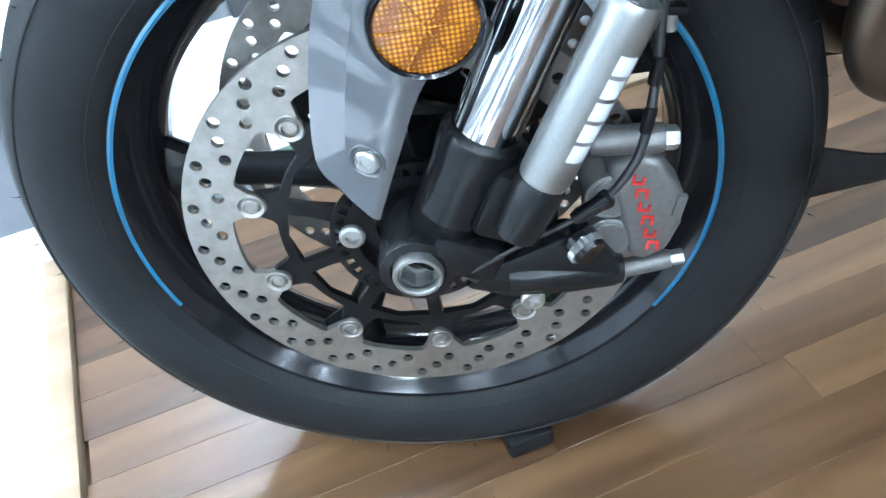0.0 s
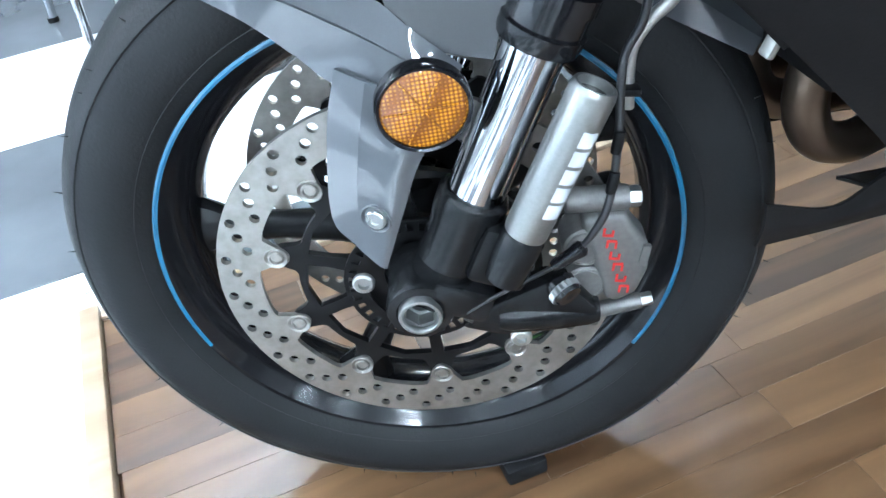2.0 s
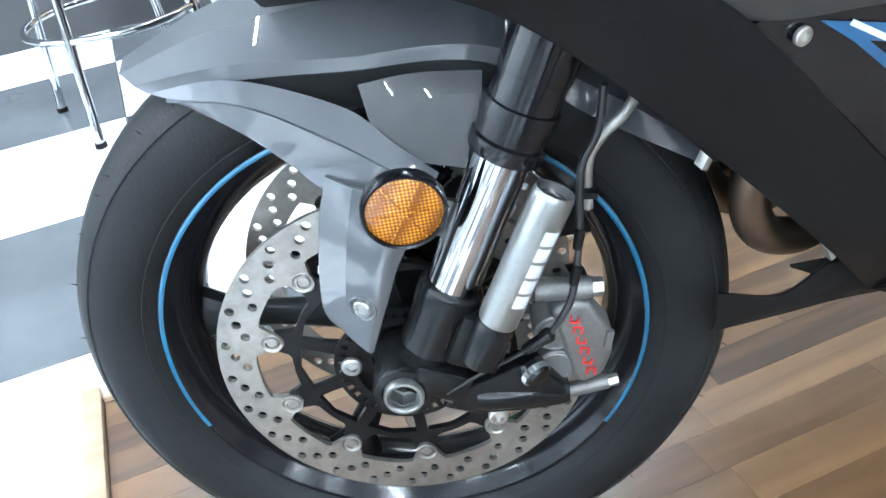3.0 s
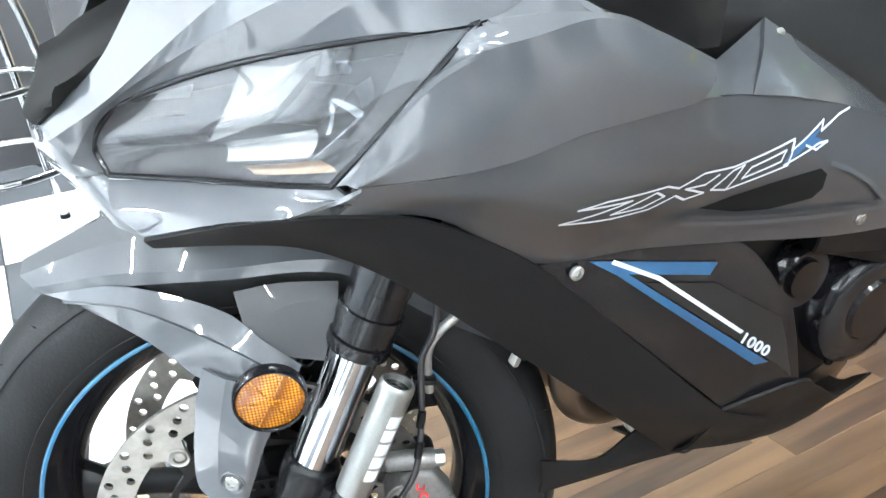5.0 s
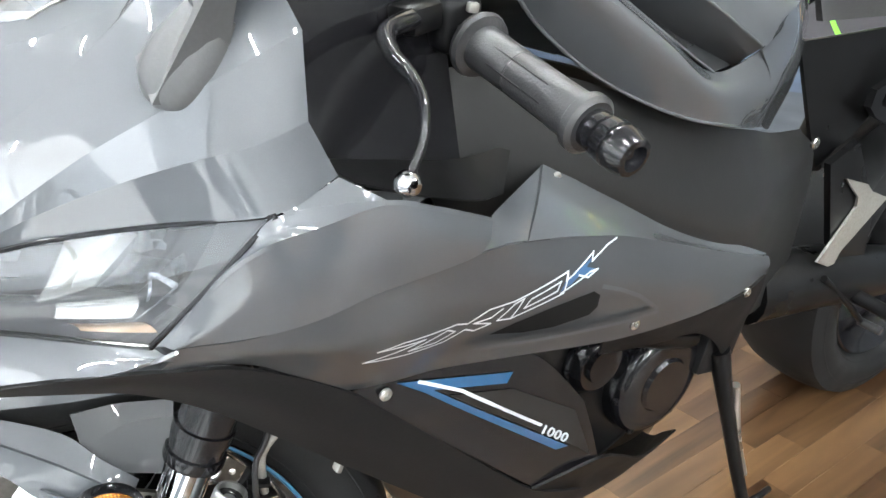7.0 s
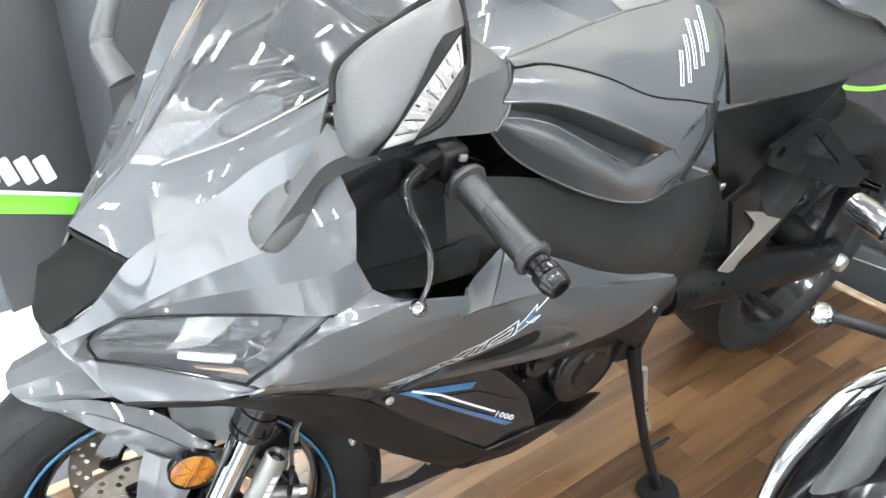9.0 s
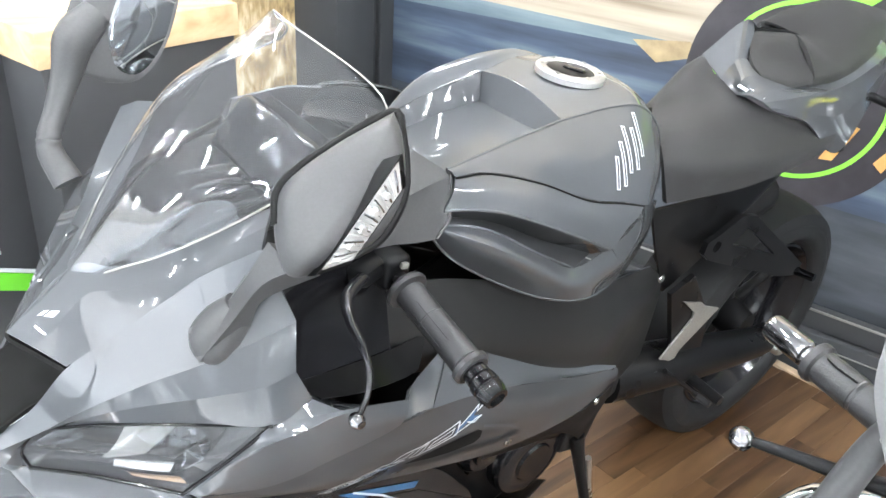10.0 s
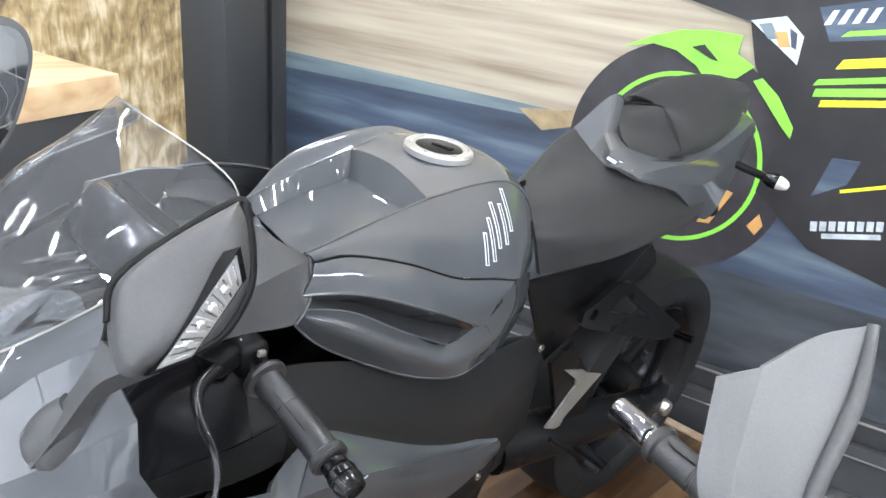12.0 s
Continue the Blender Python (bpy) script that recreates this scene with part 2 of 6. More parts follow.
def smooth(points, n):
    """n steps between each two points of a curve through them."""
    p = [Vector(q) for q in points]
    p = [2 * p[0] - p[1]] + p + [2 * p[-1] - p[-2]]
    out = [cubic(*p[i:i + 4], k / n) for i in range(len(p) - 3) for k in range(n)]
    return out + [p[-2]]


def mesh_of(bm):
    me = bpy.data.meshes.new("mesh")
    bmesh.ops.recalc_face_normals(bm, faces=bm.faces)
    bm.to_mesh(me)
    bm.free()
    for f in me.polygons:
        f.use_smooth = True
    me.set_sharp_from_angle(angle=radians(38))
    return me


def part(name, bm, mat, parent=None, label="", xf=None):
    if xf is not None:
        bm.transform(xf)
    me = mesh_of(bm)
    me.materials.append(mat)
    ob = new(name, me)
    if parent is not None:
        ob.parent = parent
    if label:
        ob["label"] = label
    return ob


def empty(name, label, category, group="", kind="", at=None):
    ob = new(name)
    ob.empty_display_size = 0.05
    if at is not None:
        ob.matrix_basis = at
    return tagged(ob, label, category, group, kind)


def sheet(rows, n=6, m=6, thick=0.003):
    """A curved panel through a grid of points, with thickness."""
    g = [smooth(r, n) for r in rows]
    cols = list(zip(*g))
    g = [smooth(c, m) for c in cols]
    bm = bmesh.new()
    v = [[bm.verts.new(p) for p in c] for c in g]
    faces = [bm.faces.new((v[i][j], v[i + 1][j], v[i + 1][j + 1], v[i][j + 1])) for i in range(len(v) - 1) for j in range(len(v[0]) - 1)]
    if thick:
        bmesh.ops.recalc_face_normals(bm, faces=faces)
        bmesh.ops.solidify(bm, geom=faces, thickness=thick)
    return bm


def lathe(profile, steps=64, closed=False):
    """Profile of (along y, radius) turned about the y axis."""
    bm = bmesh.new()
    rings = []
    for k in range(steps):
        a = 2 * math.pi * k / steps
        rings.append([bm.verts.new((r * math.cos(a), y, r * math.sin(a))) for y, r in profile])
    n = len(profile)
    for k in range(steps):
        a, b = rings[k], rings[(k + 1) % steps]
        for i in range(n if closed else n - 1):
            j = (i + 1) % n
            bm.faces.new((a[i], a[j], b[j], b[i]))
    bmesh.ops.remove_doubles(bm, verts=bm.verts, dist=1e-6)
    return bm


def tube(path, radius, seg=14, n=6, cap=True):
    """A round bar along a smooth path; radius one number or one for each path point."""
    rs = radius if isinstance(radius, (list, tuple)) else [radius] * len(path)
    pts = smooth([(*p, ) for p in path], n) if n > 1 else [Vector(p) for p in path]
    rr = [v.x for v in smooth([(r, 0, 0) for r in rs], n)] if n > 1 else rs
    bm = bmesh.new()
    up = Vector((0.31, 0.5, 0.81))
    rings = []
    for i, p in enumerate(pts):
        d = (pts[min(i + 1, len(pts) - 1)] - pts[max(i - 1, 0)]).normalized()
        a = d.cross(up)
        a = (a if a.length > 1e-4 else d.cross(Vector((1, 0, 0)))).normalized()
        b = d.cross(a)
        up = b.cross(d) if False else up
        rings.append([bm.verts.new(p + rr[i] * (math.cos(t) * a + math.sin(t) * b)) for t in (2 * math.pi * k / seg for k in range(seg))])
    for a, b in zip(rings, rings[1:]):
        for k in range(seg):
            bm.faces.new((a[k], a[(k + 1) % seg], b[(k + 1) % seg], b[k]))
    if cap:
        bm.faces.new(rings[0]), bm.faces.new(rings[-1])
    return bm


def rod(a, b, profile, seg=28):
    """A turned bar from a towards b: profile of (distance from a, radius)."""
    a, b = Vector(a), Vector(b)
    bm = lathe([(d, r) for d, r in profile], seg)
    q = (b - a).to_track_quat("Y", "Z").to_matrix().to_4x4()
    bm.transform(Matrix.Translation(a) @ q)
    return bm


def block(size, bevel=0.002, at=(0, 0, 0), turn=(0, 0, 0), seg=2):
    bm = bmesh.new()
    bmesh.ops.create_cube(bm, size=1)
    bmesh.ops.scale(bm, vec=size, verts=bm.verts)
    if bevel:
        bmesh.ops.bevel(bm, geom=bm.edges[:], offset=bevel, segments=seg, profile=0.5, affect="EDGES")
    bm.transform(pose(*at, *turn))
    return bm


def join(*bms):
    bm = bms[0]
    for other in bms[1:]:
        me = bpy.data.meshes.new("tmp")
        other.to_mesh(me)
        other.free()
        bm.from_mesh(me)
        bpy.data.meshes.remove(me)
    return bm


def plate(loops, thick, at=None, bevel=0.0):
    """A flat plate in the xz plane, y from 0 to -thick: the first loop is its outline, the others are holes."""
    bm = bmesh.new()
    edges = []
    for loop in loops:
        vs = [bm.verts.new((x, 0, z)) for x, z in loop]
        edges += [bm.edges.new((vs[i], vs[(i + 1) % len(vs)])) for i in range(len(vs))]
    bmesh.ops.triangle_fill(bm, use_beauty=True, use_dissolve=False, edges=edges, normal=(0, -1, 0))
    ex = bmesh.ops.extrude_face_region(bm, geom=bm.faces[:])["geom"]
    bmesh.ops.translate(bm, vec=(0, -thick, 0), verts=[q for q in ex if isinstance(q, bmesh.types.BMVert)])
    if at is not None:
        bm.transform(at)
    return bm


def loft(sections, n=5):
    """A closed skin through rings of equally many points, smoothed from ring to ring."""
    cols = [smooth(c, n) for c in zip(*sections)]
    bm = bmesh.new()
    v = [[bm.verts.new(p) for p in ring] for ring in zip(*cols)]
    k = len(v[0])
    for a, b in zip(v, v[1:]):
        for i in range(k):
            bm.faces.new((a[i], a[(i + 1) % k], b[(i + 1) % k], b[i]))
    bm.faces.new(v[0]), bm.faces.new(v[-1])
    return bm


def ring_pts(cx, cz, r, n=12, start=0.0):
    return [(cx + r * math.cos(start + 2 * math.pi * k / n), cz + r * math.sin(start + 2 * math.pi * k / n)) for k in range(n)]


# ---- structure ----
FLOOR = pose(0, 0, 0, 0, 0, 21)          # the platform's own axes: x along the planks, y across them
BODY = pose(0, 0, 0, 0, 0, 20) @ pose(0, 0, 0, 6.5, 0, 0)   # the bike's axes: x to the rear, y to its right; it leans on its stand


def tile_floor():
    ground = part("floor", block((9.8, 19.3, 0.05), 0, (-0.6, -3.6, -0.115)), GROUT, None, "", FLOOR)
    tagged(ground, "showroom floor of large polished grey and white tiles", "floor", kind="structure")
    me = {}
    for name, mat in (("w", TILE_WHITE), ("b", TILE_BLACK)):
        me[name] = mesh_of(block((0.557, 0.557, 0.012), 0.0012, seg=1))
        me[name].materials.append(mat)
    for i in range(-7, 5):
        for j in range(-24, 9):
            ob = new("tile", me["w" if (i + j) % 2 else "b"])
            ob.parent = ground
            ob.matrix_basis = FLOOR @ pose(-0.56 + 0.56 * i, 0.97 + 0.56 * j, -0.083)


def platform():
    base = part("platform", block((2.24, 2.86, 0.07), 0.002, (0.72, -0.97, -0.047)), PLANK, None, "", FLOOR)
    tagged(base, "low display platform laid with varnished acacia planks", "platform", kind="structure")
    rnd = random.Random(5)
    width = 0.058
    y = 0.43
    while y > -2.36:
        x = -0.372 - rnd.uniform(0.0, 0.5)
        while x < 1.80:
            ln = rnd.uniform(0.22, 0.52)
            a, b = max(x, -0.372), min(x + ln, 1.805)
            x += ln
            if b - a < 0.03:
                continue
            bm = block((b - a - 0.0003, width - 0.0003, 0.012), 0.0002, seg=1)
            ob = part("plank", bm, PLANK, base)
            ob.matrix_basis = FLOOR @ pose((a + b) / 2, y - width / 2, -0.006)
        y -= width
    for name, size, at in (("edge_strip", (0.028, 2.86, 0.026), (-0.388, -0.97, -0.001)), ("edge_strip", (0.028, 2.86, 0.02), (1.82, -0.97, -0.004)),
                           ("edge_strip", (2.18, 0.026, 0.02), (0.717, 0.446, -0.004))):
        ob = part(name, block(size, 0.003), TRIM_WOOD, base, "plain wooden edge strip")
        ob.matrix_basis = FLOOR @ pose(*at)


def straw_material():
    m = material("straw_print", (0.4, 0.3, 0.14), 0.7)
    nt = m.node_tree
    b = nt.nodes["Principled BSDF"]
    co = nt.nodes.new("ShaderNodeTexCoord")
    mp = nt.nodes.new("ShaderNodeMapping")
    mp.inputs["Scale"].default_value = (34, 34, 9)
    mp.inputs["Rotation"].default_value = (0.15, 0.5, 0.0)
    nt.links.new(co.outputs["Object"], mp.inputs["Vector"])
    fibre = nt.nodes.new("ShaderNodeTexNoise")
    fibre.inputs["Scale"].default_value, fibre.inputs["Detail"].default_value, fibre.inputs["Distortion"].default_value = 1.0, 7, 0.8
    nt.links.new(mp.outputs[0], fibre.inputs["Vector"])
    clump = nt.nodes.new("ShaderNodeTexNoise")
    clump.inputs["Scale"].default_value, clump.inputs["Detail"].default_value, clump.inputs["Distortion"].default_value = 7.0, 6, 0.5
    nt.links.new(co.outputs["Object"], clump.inputs["Vector"])
    n = nt.nodes.new("ShaderNodeMix")
    n.inputs[0].default_value = 0.55
    nt.links.new(fibre.outputs["Fac"], n.inputs[2])
    nt.links.new(clump.outputs["Fac"], n.inputs[3])
    ramp = nt.nodes.new("ShaderNodeValToRGB")
    e = ramp.color_ramp.elements
    e[0].position, e[0].color = 0.34, (0.10, 0.068, 0.035, 1)
    e[1].position, e[1].color = 0.66, (0.74, 0.64, 0.45, 1)
    mid = ramp.color_ramp.elements.new(0.5)
    mid.color = (0.40, 0.29, 0.14, 1)
    nt.links.new(n.outputs[0], ramp.inputs[0])
    nt.links.new(ramp.outputs[0], b.inputs["Base Color"])
    k = nt.nodes.new("ShaderNodeBump")
    k.inputs["Strength"].default_value, k.inputs["Distance"].default_value = 0.8, 0.02
    nt.links.new(n.outputs[0], k.inputs["Height"])
    nt.links.new(k.outputs[0], b.inputs["Normal"])
    return m


def streak_material(name, stops, scale=(1.0, 1.0, 30.0)):
    """A print of streaks blurred along the wall."""
    m = material(name, (0.4, 0.35, 0.3), 0.45)
    nt = m.node_tree
    b = nt.nodes["Principled BSDF"]
    co = nt.nodes.new("ShaderNodeTexCoord")
    mp = nt.nodes.new("ShaderNodeMapping")
    mp.inputs["Scale"].default_value = scale
    nt.links.new(co.outputs["Object"], mp.inputs["Vector"])
    n = nt.nodes.new("ShaderNodeTexNoise")
    n.inputs["Scale"].default_value, n.inputs["Detail"].default_value = 1.0, 6
    nt.links.new(mp.outputs[0], n.inputs["Vector"])
    ramp = nt.nodes.new("ShaderNodeValToRGB")
    e = ramp.color_ramp.elements
    e[0].position, e[0].color = stops[0][0], (*stops[0][1], 1)
    e[1].position, e[1].color = stops[-1][0], (*stops[-1][1], 1)
    for p, c in stops[1:-1]:
        ramp.color_ramp.elements.new(p).color = (*c, 1)
    nt.links.new(n.outputs["Fac"], ramp.inputs[0])
    nt.links.new(ramp.outputs[0], b.inputs["Base Color"])
    return m


POSTER = FLOOR @ pose(1.93, 0, 0, 0, 0, 101 + 180)    # on the poster wall: x to the right along it, z up, y into it


def poster_shape(name, outline, mat, lift, parent, label=""):
    """A flat printed shape on the poster wall; outline of (distance to the left of the wall's origin, height)."""
    bm = plate([[(-s, z) for s, z in outline]], 0.0015)
    bm.transform(POSTER @ pose(0, -lift, 0))
    return part(name, bm, mat, parent, label)


def poster_wall():
    wall = part("wall_poster", block((4.4, 0.12, 3.1), 0, (0.3, 0.062, 1.45)), WALL, None, "", POSTER)
    tagged(wall, "showroom wall covered by a printed racing picture", "wall", kind="structure")
    poster = empty("poster", "large printed wall picture of a green racing motorcycle", "poster")
    sand = streak_material("sand_print", [(0.3, (0.22, 0.18, 0.13)), (0.5, (0.36, 0.31, 0.24)), (0.7, (0.45, 0.40, 0.31))], (1.2, 1.2, 26))
    navy = streak_material("navy_print", [(0.3, (0.028, 0.036, 0.055)), (0.55, (0.06, 0.085, 0.13)), (0.75, (0.14, 0.18, 0.21))], (1.5, 1.5, 16))
    road = streak_material("road_print", [(0.3, (0.022, 0.026, 0.032)), (0.6, (0.06, 0.068, 0.08)), (0.8, (0.10, 0.11, 0.125))], (2.5, 2.5, 14))
    gold = material("gold_print", (0.33, 0.25, 0.14), 0.45, stain=0.25, stain_scale=20)
    dark = material("dark_print", (0.020, 0.019, 0.021), 0.42, stain=0.3, stain_scale=9)
    wheel = material("tyre_print", (0.03, 0.027, 0.032), 0.45, stain=0.3, stain_scale=12)
    lime = material("green_print", (0.22, 0.62, 0.06), 0.45, stain=0.12, stain_scale=15)
    yellow = material("yellow_print", (0.75, 0.72, 0.03), 0.45, stain=0.1, stain_scale=15)
    orange = material("orange_print", (0.55, 0.30, 0.10), 0.45, stain=0.2, stain_scale=15)
    pale = material("pale_print", (0.5, 0.55, 0.58), 0.45, stain=0.3, stain_scale=30)
    teal = streak_material("teal_print", [(0.3, (0.10, 0.14, 0.17)), (0.7, (0.22, 0.28, 0.30))], (2, 2, 20))
    poster_shape("sky_field", [(1.62, 0.78), (-2.0, 0.78), (-2.0, 2.6), (1.62, 2.6)], sand, 0.002, poster, "sandy blurred background print")
    poster_shape("middle_field", [(1.62, 0.45), (-2.0, 0.45), (-2.0, 0.785), (1.62, 0.785)], navy, 0.002, poster, "dark blue blurred print")
    poster_shape("road_field", [(1.62, 0.16), (-2.0, 0.16), (-2.0, 0.45), (1.62, 0.45)], road, 0.002, poster, "grey blurred road print")
    poster_shape("band", [(1.62, 0.74), (0.50, 0.765), (0.5, 0.795), (1.62, 0.80)], teal, 0.004, poster)
    poster_shape("glow", [(.611, .779), (.437, .805), (.39, .77), (.44, .755), (.527, .727)], gold, 0.0055, poster, "golden kerb print")
    c = (0.12, 0.735)
    poster_shape("tyre", [(c[0] + 0.315 * math.cos(a), c[1] + 0.315 * math.sin(a)) for a in (2 * math.pi * k / 64 for k in range(64))], wheel, 0.007, poster, "printed dark front tyre")
    ring_o = [(c[0] + 0.236 * math.cos(a), c[1] + 0.236 * math.sin(a)) for a in (2 * math.pi * k / 64 for k in range(64))]
    ring_i = [(c[0] + 0.224 * math.cos(a), c[1] + 0.224 * math.sin(a)) for a in (2 * math.pi * k / 64 for k in range(64))]
    bm = plate([[(-s, z) for s, z in ring_o], [(-s, z) for s, z in ring_i]], 0.0015)
    part("rim_stripe", bm, lime, poster, "printed lime green rim stripe", POSTER @ pose(0, -0.0088, 0))
    poster_shape("body_print", [(-.137, .853), (-.041, 1.02), (-.01, 1.12), (.19, 1.16), (.24, 1.30), (-.2, 1.5), (-2.0, 1.5), (-2.0, .43), (-.62, .50), (-.271, .578), (-.112, .70)], dark, 0.0105, poster, "printed dark fairing of a racing motorcycle")
    poster_shape("fender_print", [(.309, 1.012), (.232, 1.051), (.159, 1.076), (.08, 1.086), (.002, 1.085), (.006, 1.038), (-.042, 1.013), (-.003, .977), (.086, .973), (.104, .992), (.164, 1.023), (.228, 1.031)], lime, 0.0122, poster, "printed lime green front mudguard")
    poster_shape("fender_notch", [(.124, 1.038), (.093, 1.049), (.049, 1.012), (.07, 1.015)], dark, 0.0140, poster)
    poster_shape("fork_print", [(-.046, .978), (-.067, .989), (-.115, .951), (-.166, .881), (-.165, .852), (-.139, .876)], lime, 0.0122, poster, "printed lime green fork guard")
    poster_shape("spoke_print", [(.022, .576), (-.012, .580), (-.058, .68), (-.024, .685)], orange, 0.0122, poster)
    poster_shape("disc_print", [(-0.11, 0.60), (-0.135, 0.64), (-0.150, 0.61), (-0.135, 0.58)], orange, 0.0122, poster)
    poster_shape("sticker_print", [(-.009, 1.124), (-.091, 1.145), (-.141, 1.103), (-.14, 1.034)], pale, 0.0122, poster, "small pale printed sticker")
    for mat, pts in ((orange, [(-.07, 1.105), (-.10, 1.11), (-.115, 1.075), (-.09, 1.07)]), (teal, [(-.03, 1.118), (-.06, 1.125), (-.085, 1.09), (-.06, 1.085)]), (navy, [(-.105, 1.118), (-.125, 1.108), (-.13, 1.07), (-.118, 1.075)])):
        poster_shape("sticker_patch", pts, mat, 0.0140, poster)
    for mat, pts in ((yellow, [(-.228, 1.039), (-.241, 1.064), (-.60, 1.142), (-.60, 1.117)]), (lime, [(-.187, .993), (-.196, 1.009), (-.60, 1.095), (-.60, 1.079)]), (lime, [(-.192, .966), (-.195, .986), (-.60, 1.060), (-.60, 1.038)]),
                     (yellow, [(-.212, .944), (-.214, .961), (-.60, 1.030), (-.60, 1.016)]), (yellow, [(-.311, .744), (-.309, .752), (-.60, .862), (-.60, .850)]), (lime, [(-.222, 1.115), (-.237, 1.130), (-.60, 1.205), (-.60, 1.190)])):
        poster_shape("stripe_print", pts, mat, 0.0122, poster)
    poster_shape("field_print", [(-.16, 1.175), (-.20, 1.10), (-.62, 1.18), (-.62, 1.30)], navy, 0.0114, poster, "dark blue printed field")
    for k in range(8):
        a = -.266 - .021 * k
        poster_shape("logo_bar", [(a, .630 - (a + .266) * .27), (a + .004, .655 - (a + .266) * .27), (a - .012, .658 - (a + .266) * .27), (a - .015, .633 - (a + .266) * .27)], pale, 0.0122, poster, "pale printed lettering as plain bars" if k == 0 else "")
    poster_shape("logo_bar", [(-.297, .617), (-.294, .630), (-.425, .664), (-.429, .651)], pale, 0.0122, poster)
    for k in range(4):
        a = -.178 - .030 * k
        poster_shape("logo_bar", [(a, 1.136 - (a + .178) * .2), (a - .014, 1.172 - (a + .178) * .2), (a - .028, 1.175 - (a + .178) * .2), (a - .016, 1.139 - (a + .178) * .2)], pale, 0.0131, poster)
    poster_shape("panel_print", [(-.247, .72), (-.273, .827), (-.338, .832), (-.321, .769)], navy, 0.0122, poster)
    ledge = part("baseboard", block((3.4, 0.05, 0.15), 0.004, (0.3, -0.026, 0.019)), POST, None, "", POSTER)
    tagged(ledge, "black baseboard under the printed wall", "baseboard", kind="structure")
    rail = part("trim", block((3.4, 0.03, 0.065), 0.004, (0.3, -0.016, 0.128)), POST, None, "", POSTER)
    tagged(rail, "thin black rail along the bottom of the printed wall", "trim", kind="structure")
    lip = part("trim", block((3.4, 0.006, 0.006), 0.001, (0.3, -0.034, 0.157)), ALU, None, "", POSTER)
    lip_low = part("trim", block((3.4, 0.004, 0.004), 0.001, (0.3, -0.053, 0.060)), ALU, None, "", POSTER)
    tagged(lip_low, "narrow bright aluminium line on the baseboard", "trim", kind="structure")
    tagged(lip, "narrow bright aluminium lip on the rail", "trim", kind="structure")


def post():
    p = empty("column", "charcoal painted square column beside the printed wall", "column", kind="structure")
    at = FLOOR @ pose(1.36, 1.50, 0, 0, 0, 12)
    part("shaft", block((0.18, 0.20, 3.06), 0.006, (0, 0, 1.45)), POST, p, "", at)
    part("fin", block((0.30, 0.10, 3.06), 0.004, (0.242, 0.02, 1.45)), POST, p, "", at)
    part("edge_bead", block((0.012, 0.02, 3.06), 0.002, (0.18, -0.041, 1.45)), POST, p, "", at)


def counter():
    c = empty("counter", "charcoal display counter with a thick pale pine top", "counter")
    at = FLOOR @ pose(0.29, 1.07, 0, 0, 0, 10.5)
    part("top", block((0.56, 0.52, 0.085), 0.004, (0.28, 0.26, 0.8175)), PINE, c, "thick pale pine slab", at)
    part("cabinet", block((0.54, 0.5, 0.852), 0.003, (0.28, 0.26, 0.348)), COUNTER, c, "", at)
    return c


def room():
    straw = part("wall_straw", block((2.1, 0.1, 3.1), 0, (1.35, 2.75, 1.45)), straw_material(), None, "", FLOOR)
    tagged(straw, "wall faced with coarse golden straw coloured panels", "wall", kind="structure")
    dark = part("wall_back", block((4.4, 0.1, 3.1), 0, (-1.95, 2.85, 1.45)), COUNTER, None, "", FLOOR)
    tagged(dark, "dark charcoal partition wall", "wall", kind="structure")
    for name, size, at in (("wall_north", (9.8, 0.1, 3.2), (-0.6, 6.0, 1.5)), ("wall_south", (9.8, 0.1, 3.2), (-0.6, -13.2, 1.5)), ("wall_east", (0.1, 19.3, 3.2), (4.2, -3.6, 1.5))):
        w = part(name, block(size, 0, at), WALL, None, "", FLOOR)
        tagged(w, "plain light showroom wall", "wall", kind="structure")
    # unseen dark bands on two walls, added so the paint reflects darker low down
    for name, size, at in (("baseboard", (8.6, 0.06, 1.15), (-0.3, -13.115, 0.45)), ("baseboard", (0.06, 17.2, 1.15), (4.115, -4.6, 0.45))):
        w = part(name, block(size, 0.004, at), COUNTER, None, "", FLOOR)
        tagged(w, "unseen dark wall band, added to darken the low reflections in the paint", "panelling", kind="structure")
    # street side: a wide shop window between piers
    w = part("wall_west", join(block((0.2, 10.2, 3.2), 0, (-4.6, -8.1, 1.5)), block((0.2, 1.6, 3.2), 0, (-4.6, 5.2, 1.5)), block((0.2, 7.4, 0.35), 0, (-4.6, 0.7, 2.9)), block((0.2, 7.4, 0.25), 0, (-4.6, 0.7, 0.02))), WALL, None, "", FLOOR)
    tagged(w, "street wall with a wide shop window opening", "wall", kind="structure")
    win = empty("window_1", "wide shop window with slim dark mullions, bright daylight outside", "window", kind="structure")
    for k in range(6):
        part("mullion", block((0.07, 0.06, 2.6), 0.004, (-4.6, -3.0 + 1.48 * k, 1.43)), POST, win, "", FLOOR)
    glass = part("pane", block((0.008, 7.4, 2.6), 0, (-4.62, 0.7, 1.43)), LENS, win, "", FLOOR)
    glass.visible_shadow = False
    day = part("backdrop", block((0.05, 14, 6), 0, (-6.2, 0.7, 2.0)), DAYLIGHT, None, "", FLOOR)
    tagged(day, "bright overcast daylight outside the window", "backdrop", kind="structure")
    top = part("ceiling", block((9.8, 19.3, 0.1), 0, (-0.6, -3.6, 3.06)), CEILING, None, "", FLOOR)
    tagged(top, "plain pale showroom ceiling", "ceiling", kind="structure")


